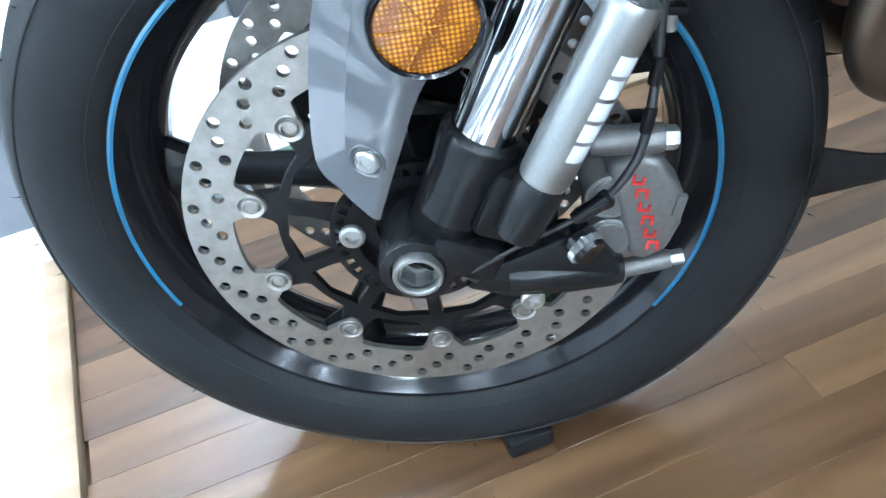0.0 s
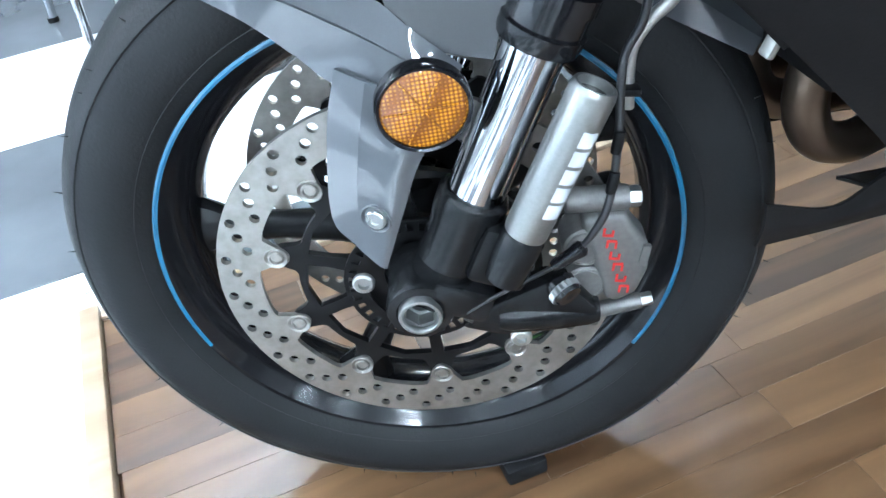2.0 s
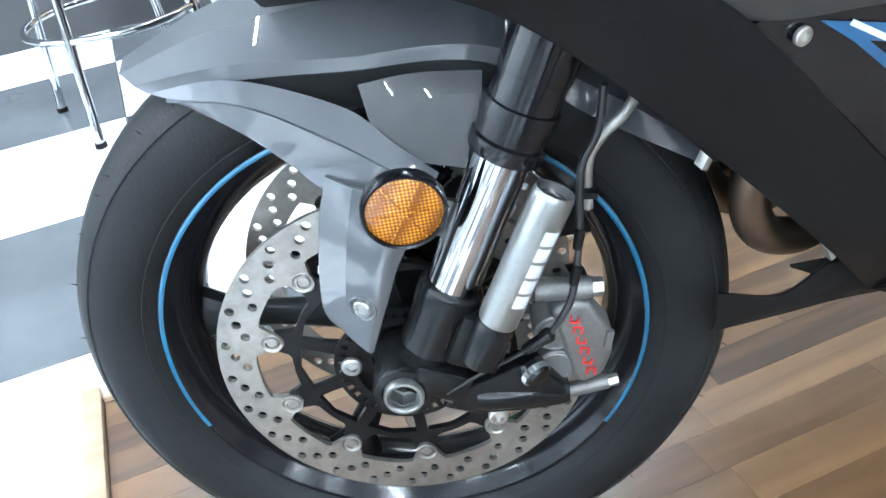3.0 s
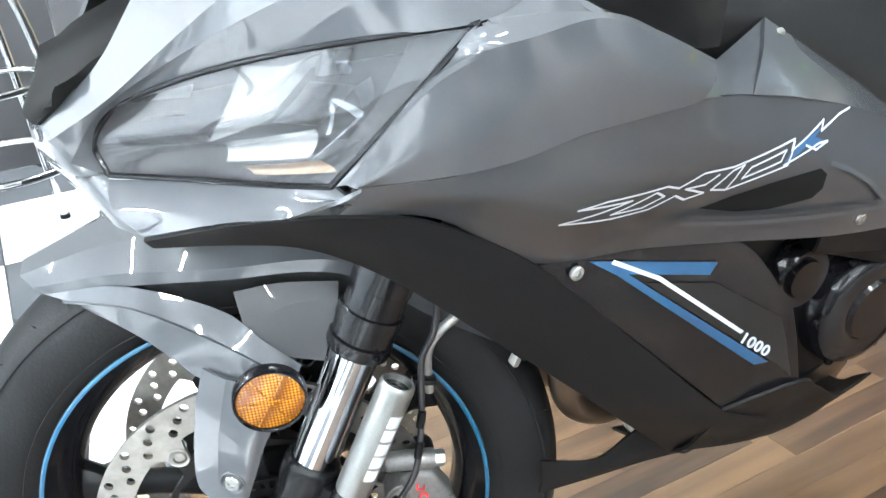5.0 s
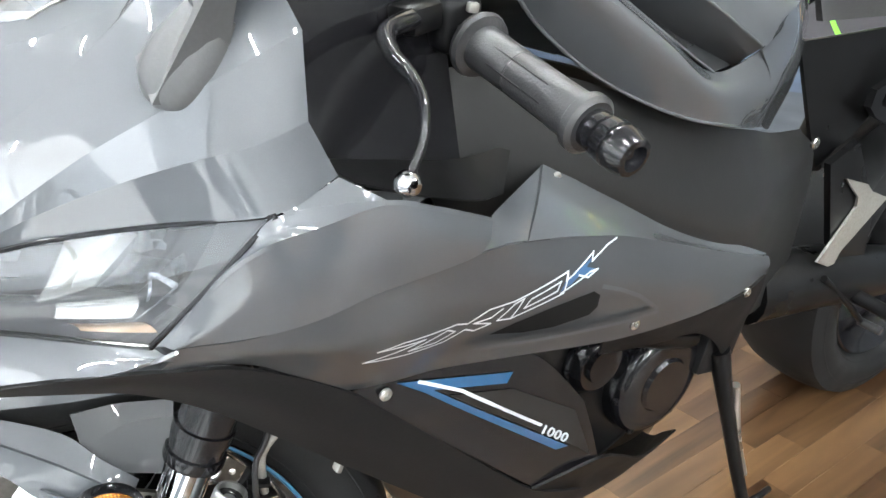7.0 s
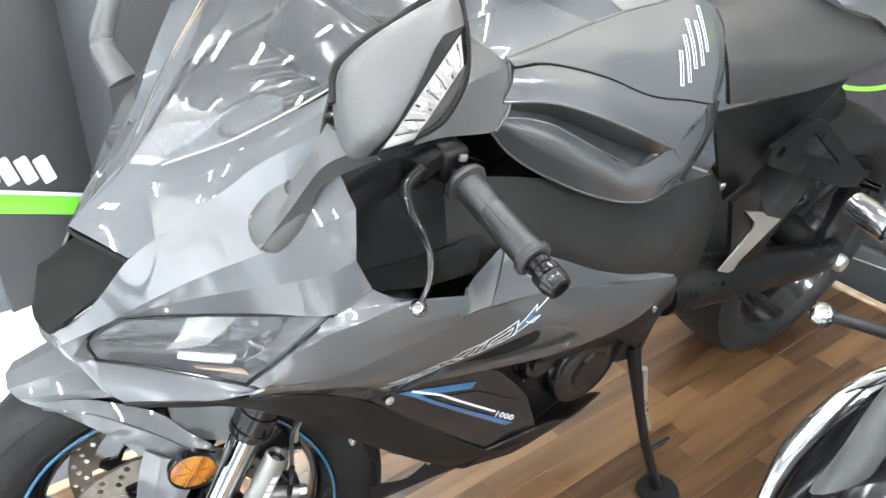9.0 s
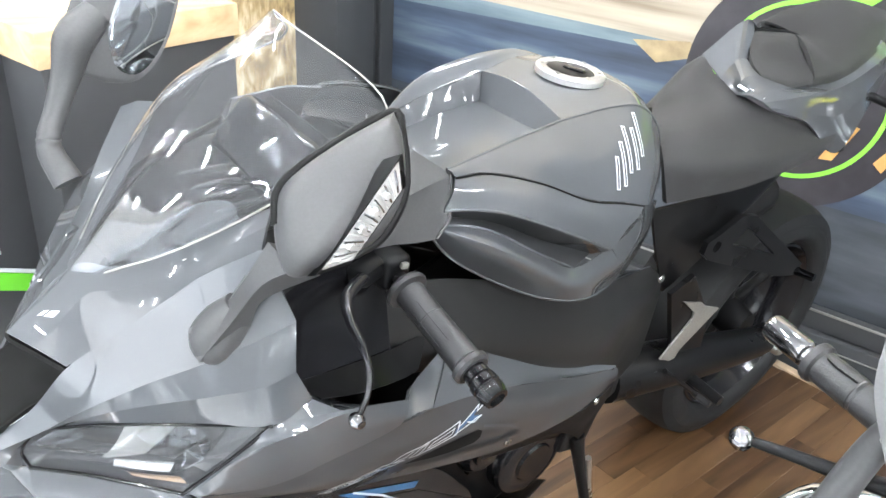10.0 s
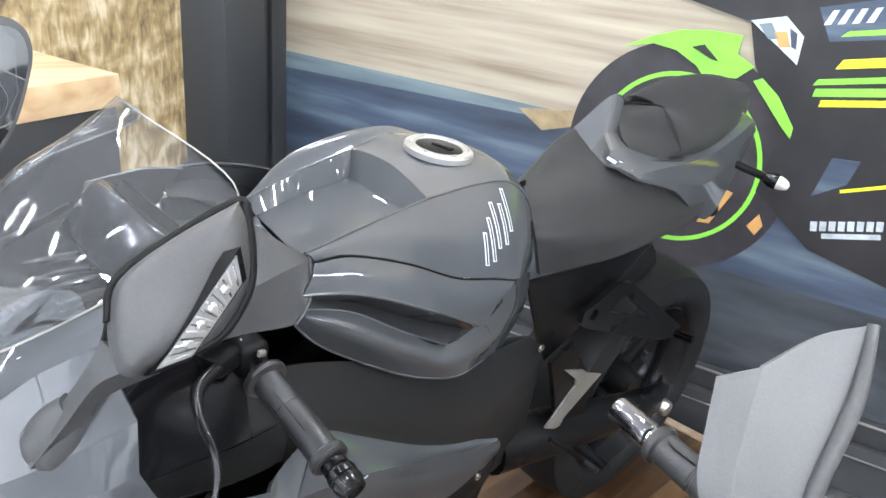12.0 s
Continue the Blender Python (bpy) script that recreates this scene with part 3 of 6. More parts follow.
def ceiling_light(x, y, turn, length=0.55, width=0.036):
    lamp = empty("ceiling_light", "long white tube light on the ceiling, lit", "ceiling light", "tube lights on the ceiling", at=FLOOR @ pose(x, y, 3.005, 0, 0, turn))
    part("housing", block((length + 0.04, width + 0.03, 0.04), 0.004, (0, 0, -0.022)), CEILING, lamp)
    part("diffuser", block((length, width, 0.02), 0.004, (0, 0, -0.052)), LAMP_LIT, lamp)
    return lamp


# daylight through the shop window
sky_light = bpy.data.lights.new("window_daylight", "AREA")
sky_light.shape, sky_light.size, sky_light.size_y, sky_light.energy, sky_light.color = "RECTANGLE", 5.0, 2.2, 60.0, (0.95, 0.98, 1.0)
lamp_ob = new("window_daylight", sky_light)
lamp_ob.matrix_basis = look(FLOOR @ Vector((-4.3, 1.3, 1.9)), Vector((0.1, 0.0, 0.1)))
tile_floor()
platform()
poster_wall()
post()
counter()
room()
first = ceiling_light(-3.9, -12.4, 0)
for i in range(5):
    for j in range(15):
        if i or j:
            copy_thing(first, FLOOR @ pose(-3.9 + 1.7 * i, -12.4 + 1.15 * j, 3.005))


# ---- the motorcycle: front wheel and fork, in the wheel's axes (x to the rear, y away, axle along y) ----
BIKE = empty("motorcycle", "grey sports motorcycle with blue rim stripes, on its side stand", "motorcycle")
AXLE = (0.0, 0.0, 0.30)
TO_AXLE = pose(*AXLE)
BOLT_PHASE = radians(126.8)


def tyre_profile(half, outer, bead):
    return [(-half * .72, bead), (-half * .86, bead + .010), (-half * .97, bead + .026), (-half, bead + .040), (-half * .97, bead + .052), (-half * .86, outer - .016), (-half * .64, outer - .0065),
            (-half * .34, outer - .0015), (0, outer), (half * .34, outer - .0015), (half * .64, outer - .0065), (half * .86, outer - .016), (half * .97, bead + .052), (half, bead + .040),
            (half * .97, bead + .026), (half * .86, bead + .010), (half * .72, bead)]


def hex_bolt(at, r=0.007, h=0.004, socket=True, face=-1):
    """A round-headed bolt that faces -y, with a hexagon socket."""
    prof = [(0.0, r), (-h * 0.7, r), (-h, r * 0.82)]
    if socket:
        prof += [(-h, r * 0.5), (-h * 0.35, r * 0.46), (-h * 0.35, 0.0)]
    else:
        prof += [(-h, 0.0)]
    bm = lathe(prof, 18)
    bm.transform(pose(*at))
    return bm


def spoke_wheel(bike, name, at, outer, half, bead, spokes, phase, stripe, label):
    rim_prof = [(-half * .78, bead + .001), (-half * .80, bead - .004), (-half * .66, bead - .012), (-half * .5, bead - .022), (-half * .25, bead - .030), (half * .25, bead - .030), (half * .5, bead - .022), (half * .66, bead - .012),
                (half * .80, bead - .004), (half * .78, bead + .001), (half * .6, bead - .004), (half * .3, bead - .018), (-half * .3, bead - .018), (-half * .6, bead - .004)]
    rim = part(name, lathe(rim_prof, 96, True), GLOSS, bike, label, at)
    tyre = part("tyre", lathe(tyre_profile(half, outer, bead), 128, True), RUBBER, rim, "smooth black road tyre", at)
    for r, y in ((bead + .013, .885), (bead + .058, .955)):
        part("sidewall_ring", lathe([(-half * y + .0004, r - .0012), (-half * y - .0003, r), (-half * y + .0004, r + .0012)], 128), RUBBER, tyre, "", at)
    part("hub", lathe([(-half * .75, 0), (-half * .75, .032), (-half * .6, .034), (-half * .35, .045), (half * .35, .045), (half * .6, .034), (half * .75, .032), (half * .75, 0)], 40), SATIN, rim, "", at)
    for k in range(spokes):
        a = phase + 2 * math.pi * k / spokes
        bm = bmesh.new()
        rings = []
        for r, w, d in ((.036, .024, .018), (.07, .016, .015), (.12, .013, .0125), (.165, .016, .013), (bead - .027, .032, .015)):
            sec = []
            for q in range(10):
                t = 2 * math.pi * q / 10
                sec.append(bm.verts.new((r, d * math.sin(t), w * math.cos(t))))
            rings.append(sec)
        for u, v in zip(rings, rings[1:]):
            for q in range(10):
                bm.faces.new((u[q], u[(q + 1) % 10], v[(q + 1) % 10], v[q]))
        bm.transform(at @ Matrix.Rotation(-a, 4, "Y"))
        part("spoke", bm, SATIN, rim)
    if stripe:
        for a0, a1 in ((104, 200), (-36, 52)):
            n = 40
            bm = bmesh.new()
            va = []
            for q in range(n + 1):
                a = radians(a0 + (a1 - a0) * q / n)
                va.append([bm.verts.new((r * math.cos(a), y, r * math.sin(a))) for y, r in ((-half * .787, bead + .0002), (-half * .806, bead - .0020), (-half * .790, bead - .0040))])
            for u, v in zip(va, va[1:]):
                for q in range(2):
                    bm.faces.new((u[q], u[q + 1], v[q + 1], v[q]))
            part("rim_stripe", bm, stripe, rim, "bright blue pinstripe on the rim", at @ pose(0, -0.0006, 0))
    return rim


def disc_loops():
    outer = ring_pts(0, 0, 0.165, 96)
    inner = []
    for k in range(180):
        a = 2 * math.pi * k / 180
        d = (math.degrees(a - BOLT_PHASE) + 18) % 36 - 18
        r = 0.1315 - 0.0245 * math.exp(-(d / 5.2) ** 4)
        inner.append((r * math.cos(a), r * math.sin(a)))
    holes = []
    cyc = (0.1575, 0.1495, 0.1405)
    n = 78
    for k in range(n):
        a = 2 * math.pi * k / n
        d = (math.degrees(a - BOLT_PHASE) + 18) % 36 - 18
        r = cyc[k % 3]
        holes.append(ring_pts(r * math.cos(a), r * math.sin(a), 0.0044, 10))
    return [outer, inner] + holes


def carrier_loops():
    outer = []
    for k in range(180):
        a = 2 * math.pi * k / 180
        d = (math.degrees(a - BOLT_PHASE) + 18) % 36 - 18
        r = 0.100 + 0.022 * math.exp(-(d / 6.0) ** 4)
        outer.append((r * math.cos(a), r * math.sin(a)))
    loops = [outer, ring_pts(0, 0, 0.030, 32)]
    for k in range(10):
        a = BOLT_PHASE + radians(18 + 36 * k)
        pts = []
        for r, d in ((.058, -11), (.058, 11), (.075, 14), (.0925, 14.6), (.0950, 0), (.0925, -14.6), (.075, -14)):
            b = a + radians(d)
            pts.append((r * math.cos(b), r * math.sin(b)))
        loops.append(pts)
    return loops


def brake_disc(rim, y, side, at):
    """Disc whose outer face looks to side (-1: left)."""
    flip = Matrix.Identity(4) if side < 0 else Matrix.Scale(-1, 4, (0, 1, 0))
    disc = part("brake_disc", plate(disc_loops(), 0.005), STEEL, rim, "drilled steel brake disc", at @ flip @ pose(0, y + 0.005, 0))
    part("disc_carrier", plate(carrier_loops(), 0.006), SATIN, disc, "black spoked disc carrier", at @ flip @ pose(0, y + 0.0085, 0))
    for k in range(10):
        a = BOLT_PHASE + radians(36 * k)
        c = (0.1177 * math.cos(a), y, 0.1177 * math.sin(a))
        part("disc_button", lathe([(0.002, .0100), (-.0010, .0100), (-.0014, .0094), (.0002, .0068), (-.0016, .0062), (-.0020, .0050), (.0012, .0040), (.0012, 0)], 24), STEEL, disc, "", at @ flip @ pose(*c))
    return disc


def front_wheel():
    rim = spoke_wheel(BIKE, "front_wheel", TO_AXLE, 0.300, 0.060, 0.2205, 5, radians(172), BLUE, "gloss black cast front wheel with blue pinstripe")
    brake_disc(rim, -0.0717, -1, TO_AXLE)
    brake_disc(rim, -0.0717, 1, TO_AXLE)
    loops = [ring_pts(0, 0, .062, 72), ring_pts(0, 0, .044, 48)]
    for k in range(36):
        a = 2 * math.pi * k / 36
        loops.append([(r * math.cos(a + d), r * math.sin(a + d)) for r, d in ((.052, -.045), (.052, .045), (.0585, .045), (.0585, -.045))])
    part("sensor_ring", plate(loops, 0.002), SATIN, rim, "slotted black sensor ring", TO_AXLE @ pose(0, -0.078, 0))
    rnd = random.Random(3)
    bm = bmesh.new()
    for k in range(46):
        a = 2 * math.pi * k / 46 + rnd.uniform(-.04, .04)
        for y, r in ((-.050, .2885), (.020, .2985)):
            if rnd.random() < .75:
                base = Vector((r * math.cos(a), y + rnd.uniform(-.006, .006), r * math.sin(a)))
                tip = base * 1.0 + Vector((math.cos(a), -.35 if y < 0 else 0, math.sin(a))) * rnd.uniform(.004, .008)
                tip.z += rnd.uniform(-.002, .002)
                s = Vector((-math.sin(a), 0, math.cos(a))) * .0006
                v = [bm.verts.new(q) for q in (base - s, base + s, base + Vector((0, .0012, 0)), tip)]
                bm.faces.new((v[0], v[1], v[3])), bm.faces.new((v[1], v[2], v[3])), bm.faces.new((v[2], v[0], v[3]))
    part("rubber_hairs", bm, RUBBER, rim, "fine moulding hairs on the new tyre", TO_AXLE)["kind"] = "stuff"


FORK = Vector((0.428, 0, 0.904)).normalized()


def fork_leg(side):
    """One fork leg; side -1 is the bike's left."""
    y = 0.105 * side
    foot = Vector((0.038, y, 0.362))
    leg = part("fork_leg", rod(foot - FORK * .062, foot + FORK, [(.0, 0), (.0, .020), (.008, .0235), (.040, .0240), (.041, .0248), (.080, .0248), (.081, .0262), (.098, .0265), (.102, .0255), (.104, .023), (.104, 0)], 36), SEMI, BIKE, "black lower casting of the fork")
    boss = lathe([(.03, .0172), (.03, .026), (-.022, .0265), (-.026, .0245), (-.027, .0185), (-.025, .0172)], 40)
    boss.transform(pose(0.0025, y, 0.312) @ (pose(0, 0, 0) if side < 0 else Matrix.Scale(-1, 4, (0, 1, 0))))
    part("axle_clamp", boss, SEMI, leg)
    top = foot + FORK * .042
    part("inner_tube", rod(top, top + FORK, [(0, 0), (0, .0215), (.125, .0215), (.125, 0)], 40), CHROME, leg, "polished chrome fork tube")
    hi = top + FORK * .118
    part("outer_tube", rod(hi, hi + FORK, [(0, .0215), (0, .0275), (.003, .0285), (.012, .0285), (.014, .0265), (.028, .0265), (.0285, .0285), (.040, .0285), (.041, .0262), (.062, .0262), (.063, .0272), (.08, .0272), (.10, .027), (.44, .027), (.45, .024), (.45, 0)], 40), GLOSS, leg, "gloss black upper fork tube with ring grooves")
    part("pinch_boss", block((.05, .03, .03), .006, (0.034, y - .012 * side * -1, 0.316), (0, 25, 0)), SEMI, leg)
    return leg


def damper():
    """The silver pressure cylinder behind the left fork leg."""
    a, b = Vector((0.0865, -0.140, 0.384)), Vector((0.137, -0.137, 0.486))
    d = (b - a).normalized()
    cyl = part("damper_cylinder", rod(a, b, [(0, 0), (0, .0150), (.003, .0157), (.111, .0157), (.114, .0150), (.116, .0142), (.116, .0122), (.1085, .0118), (.1085, 0)], 48), SILVER, BIKE, "silver anodised damper cylinder beside the fork")
    part("end_cap", rod(b - d * .007, b, [(0, 0), (0, .0120), (.003, .0120), (.003, .006), (.001, .005), (.001, 0)], 24), GLOSS, cyl)
    lo = a - d * .034
    part("lower_body", rod(lo, a, [(-.008, 0), (-.008, .014), (0, .0150), (.012, .0158), (.030, .0158), (.0335, .0145), (.0335, 0)], 36), SEMI, cyl)
    part("bracket", block((.045, .03, .05), .006, (0.07, -0.118, 0.352), (0, 25, 0)), SATIN, cyl)
    # lettering as plain bars running up the tube, five pale blocks
    side = Vector((0.30, -0.93, -0.20)).normalized()
    across = side.cross(d).normalized()
    for k in range(5):
        bm = bmesh.new()
        c = a + d * (.030 + k * .0140)
        rows = []
        for q in range(7):
            t = radians(-22 + q * 44 / 6 - 4)
            nrm = side * math.cos(t) + across * math.sin(t)
            rows.append([bm.verts.new(c + d * s + nrm * .0160) for s in (-.0057, .0057)])
        for u, v in zip(rows, rows[1:]):
            bm.faces.new((u[0], u[1], v[1], v[0]))
        part("letter_glint_bar", bm, WHITE, cyl, "pale lettering block" if k == 0 else "")


def caliper():
    face = plate([[(.128, .364), (.146, .370), (.161, .367), (.167, .353), (.178, .336), (.177, .312), (.168, .290), (.152, .282), (.143, .287), (.137, .318)]], .030)
    bmesh.ops.bevel(face, geom=[e for e in face.edges if len(e.link_faces) == 2 and e.calc_face_angle(0) > .5], offset=.006, segments=3, profile=.5, affect="EDGES")
    body = part("brake_caliper", face, CAST, BIKE, "silver cast radial brake caliper with red lettering", pose(0, -.082, 0))
    for x, z, r in ((.131, .339, .0180), (.129, .304, .0175)):
        bm = lathe([(.028, 0), (.028, r), (.004, r), (.001, r * .96), (0, r * .86), (.0005, r * .80), (-.0005, r * .74), (-.0005, 0)], 36)
        part("piston_cover", bm, CAST, body, "", pose(x, -.110, z))
    for x, z, ln, r, tilt in ((.118, .378, .046, .0098, 4), (.132, .266, .042, .0068, -9)):
        bm = rod((0, 0, 0), (1, 0, 0), [(0, 0), (0, r * .9), (.002, r), (ln - .003, r), (ln, r * .92), (ln, r * .6), (ln + .002, r * .6), (ln + .002, 0)], 24)
        bolt = part("bolt_boss", bm, CAST, body, "", pose(x, -.100, z, 0, tilt, 0))
        part("mounting_bolt", rod((ln, 0, 0), (1, 0, 0), [(0, 0), (0, r * .82), (.007, r * .82), (.009, r * .7), (.009, 0)], 6), BOLT, bolt, "", pose(x, -.100, z, 0, tilt, 0))
    part("rear_half", block((.040, .030, .080), .008, (.150, -.060, .325), (0, -8, 0)), SATIN, body, "black inner half of the caliper")
    part("pad_plate", block((.020, .012, .050), .002, (.126, -.078, .322)), BOLT, body)
    rib = plate([[(.1725, .338), (.1785, .337), (.1745, .318), (.169, .322)]], .004)
    part("rib", rib, CAST, body, "", pose(0, -.110, 0))
    # word in red as plain strokes down the face
    for k in range(6):
        bm = join(block((.0019, .0012, .0074), .0004, (-.0034, 0, 0)), block((.0070, .0012, .0021), .0004, (0, 0, .0028 if k % 2 else -.0028)), block((.0019, .0012, .0058), .0004, (.0031, 0, -.001)))
        part("letter_glint_bar", bm, RED, body, "red lettering stroke" if k == 0 else "", pose(.1475 + .0021 * k, -.1125, .3535 - .0112 * k, 0, 10, 0))
    lug = plate([[(.030, .284), (.040, .298), (.055, .304), (.100, .322), (.118, .316), (.137, .288), (.134, .272), (.100, .270), (.060, .272)]], .024)
    bmesh.ops.bevel(lug, geom=[e for e in lug.edges if len(e.link_faces) == 2 and e.calc_face_angle(0) > .5], offset=.005, segments=2, profile=.5, affect="EDGES")
    part("caliper_mount", lug, SEMI, BIKE, "black cast fork foot that carries the caliper", pose(0, -.100, 0))
    part("mount_tube", rod((.060, -.118, .288), (.140, -.112, .280), [(0, 0), (0, .010), (.01, .0125), (.07, .0125), (.078, .0105), (.078, 0)], 18), SEMI, BIKE)
    knob = lathe([(.004, .0), (.004, .0118), (-.006, .0118), (-.010, .0098), (-.010, .004), (-.007, 0)], 10)
    cap = part("bleed_knob", knob, GLOSS, BIKE, "small round black cap in a knurled ring", pose(.110, -.128, .320, 20, 0, 30))
    part("knurled_ring", plate([[(r * math.cos(a), r * math.sin(a)) for k in range(18) for r, a in ((.0128, k * math.pi / 9), (.0114, (k + .5) * math.pi / 9))], ring_pts(0, 0, .0105, 24)], .005), SILVER, cap, "bright knurled ring", pose(.110, -.130, .320, 20, 0, 30))
    part("foot_bolt", hex_bolt((0, 0, 0), .0085, .006), BOLT, BIKE, "", pose(.076, -.112, .260))
    part("clamp_bolt", hex_bolt((0, 0, 0), .0088, .005), SILVER, BIKE, "", pose(-.039, -.108, .330))


def hoses():
    path = [(.180, -.100, .545), (.174, -.100, .510), (.162, -.103, .489), (.158, -.108, .470), (.156, -.112, .444), (.152, -.120, .418), (.146, -.127, .392), (.138, -.131, .376), (.124, -.131, .357), (.103, -.131, .342), (.069, -.131, .325), (.040, -.131, .309), (.034, -.129, .302), (.040, -.128, .295)]
    part("brake_hose", tube(path, [.0030] * 8 + [.0024, .0018, .0015, .0014, .0014, .0014], 10, 7), RUBBER_HOSE, BIKE, "thin black cable down the fork")
    part("hose_pipe", tube([(.205, -.090, .530), (.192, -.095, .517), (.179, -.095, .506), (.168, -.095, .490), (.165, -.095, .470), (.165, -.095, .445)], [.0045, .0045, .0045, .0045, .0045, .0040], 12, 7), ALU, BIKE, "grey bent brake pipe")
    part("hose_clip", block((.022, .012, .006), .002, (.161, -.101, .462), (0, 8, 0)), SATIN, BIKE)
    for c in ((.154, -.116, .432), (.149, -.123, .405)):
        part("hose_sleeve", rod(Vector(c) + Vector((.002, 0, .008)), Vector(c) - Vector((.002, .002, .008)), [(0, 0), (0, .0036), (.004, .0040), (.012, .0040), (.016, .0036), (.016, 0)], 12), SATIN, BIKE)
    part("cable_plug", rod((.104, -.131, .343), (.127, -.131, .358), [(0, 0), (0, .0040), (.005, .0052), (.018, .0052), (.022, .0062), (.026, .0062), (.028, .004), (.028, 0)], 14), GLOSS, BIKE, "black cable plug")


def mirrored(rows):
    return [[(x, -y, z) for x, y, z in r] for r in rows]


def front_fender():
    # mudguard shell over the tyre in creased strips: columns from the front tip to behind the fork
    rows = [[(-.182, 0, .580), (-.10, 0, .612), (.0, 0, .627), (.10, 0, .613), (.19, 0, .570), (.275, 0, .500)],
            [(-.177, -.028, .577), (-.098, -.046, .603), (.0, -.054, .615), (.10, -.054, .600), (.186, -.052, .554), (.270, -.046, .486)],
            [(-.162, -.046, .572), (-.085, -.066, .584), (.0, -.0745, .581), (.10, -.0755, .576), (.180, -.072, .530), (.262, -.062, .466)],
            [(-.152, -.050, .566), (-.080, -.0685, .573), (.0, -.0755, .571), (.10, -.0765, .564), (.178, -.073, .507), (.255, -.066, .456)]]
    strips = [rows[k:k + 2] for k in range(3)]
    bm = join(*[sheet(q, 7, 4, .0025) for q in strips + [mirrored(q) for q in strips]])
    bmesh.ops.remove_doubles(bm, verts=bm.verts, dist=1e-5)
    shell = part("front_fender", bm, PAINT, BIKE, "glossy grey front mudguard with a crease along its side")
    shell.data.set_sharp_from_angle(angle=radians(16))
    side = [[(-.152, -.0505, .5665), (-.080, -.0715, .5745), (-.004, -.086, .549), (.030, -.102, .523), (.058, -.106, .497)],
            [(-.136, -.058, .563), (-.072, -.081, .557), (-.014, -.098, .530), (.026, -.112, .507), (.052, -.118, .490)],
            [(-.125, -.057, .560), (-.078, -.080, .536), (-.048, -.089, .511), (-.022, -.103, .493), (.035, -.121, .484)]]
    for turn in (list, mirrored):
        part("fender_arm", join(sheet(turn(side[:2]), 8, 4, .003), sheet(turn(side[1:]), 8, 4, .003)), PAINT, shell, "glossy grey arm of the mudguard")
    inner = [[(.010, -.084, .563), (.050, -.084, .566), (.098, -.086, .562)],
             [(.015, -.094, .531), (.055, -.093, .549), (.096, -.094, .549)],
             [(.018, -.097, .526), (.042, -.103, .508), (.078, -.106, .498)]]
    for turn in (list, mirrored):
        part("fender_panel", join(sheet(turn(inner[:2]), 6, 4, .003), sheet(turn(inner[1:]), 6, 4, .003)), PAINT_DARK, shell, "dark grey inner panel with a curved crease")
    leaf = [[(-.024, -.106, .506), (-.004, -.118, .500), (.035, -.126, .490), (.060, -.124, .482)],
            [(-.039, -.104, .460), (-.017, -.119, .456), (.010, -.128, .450), (.025, -.126, .446)],
            [(-.051, -.103, .390), (-.027, -.117, .410), (-.004, -.126, .405), (.004, -.124, .400)],
            [(-.037, -.110, .366), (-.033, -.113, .362), (-.022, -.119, .352), (-.017, -.120, .349)]]
    cover = part("fork_cover", join(sheet([r[:2] for r in leaf], 4, 7, .003), sheet([r[1:] for r in leaf], 7, 7, .003)), PAINT, BIKE, "glossy grey fork cover leaf with a round amber reflector")
    part("fork_cover", sheet(mirrored(leaf), 7, 7, .003), PAINT, BIKE, "glossy grey fork cover leaf")
    part("bolt_recess", lathe([(.003, .0118), (-.0004, .0118), (-.0010, .0112), (-.0002, .0098), (.001, .0092), (.001, 0)], 32), PAINT, cover, "", pose(-.016, -.1222, .397, 0, 0, -21))
    part("cover_bolt", lathe([(.001, .0078), (-.0018, .0078), (-.0030, .0066), (-.0030, .0036), (-.0012, .0034), (-.0012, 0)], 28), BOLT, cover, "", pose(-.016, -.1222, .397, 0, 0, -21))
    disc = lathe([(.0, 0), (.0, .0285), (-.0055, .0280), (-.0068, .0262), (-.0072, .0), ], 56)
    r = part("side_reflector", disc, AMBER, BIKE, "round amber side reflector", pose(.031, -.131, .486, 4, 0, 6))
    part("reflector_rim", lathe([(.003, .0), (.003, .0312), (-.006, .0312), (-.0085, .0300), (-.0075, .0280), (-.002, .0278)], 56), GLOSS, r, "black reflector rim", pose(.031, -.131, .486, 4, 0, 6))
    for k in range(3):
        bm = block((.0014, .0012, .053), .0004, (0, -.0074, 0))
        part("reflector_rib", bm, AMBER, r, "", pose(.031, -.131, .486, 4, 0, 6) @ pose(0, 0, 0, 0, 30 + 60 * k, 0))


def axle():
    at = pose(.0025, -.1315, .312)
    ring = part("axle_nut", lathe([(.02, .0168), (-.004, .0168), (-.0058, .0160), (-.006, .0140), (-.0045, .0128), (-.002, .0126)], 56), SILVER, BIKE, "bright hollow axle end with a hexagon hole", at)
    part("hexagon", plate([ring_pts(0, 0, .0135, 36), ring_pts(0, 0, .0122, 6, .25)], .012), SILVER, ring, "", at @ pose(0, .012, 0))
    part("bore_step", lathe([(.012, .0128), (.012, .0085), (.013, .0080), (.016, .0080)], 40), SILVER, ring, "", at)
    part("bore", lathe([(.016, .0082), (.045, .0082), (.045, 0)], 32), SATIN, ring, "dark bore of the hollow axle", at)
    part("axle_shaft", lathe([(-.07, 0), (-.07, .012), (.12, .012), (.12, 0)], 20), SATIN, BIKE, "", TO_AXLE)


front_wheel()
for s in (-1, 1):
    fork_leg(s)
damper()
caliper()
hoses()
front_fender()
axle()
stop = part("wheel_chock", block((.045, .035, .022), .004, (.062, -.045, .011), (0, 0, 20)), MATT, None)
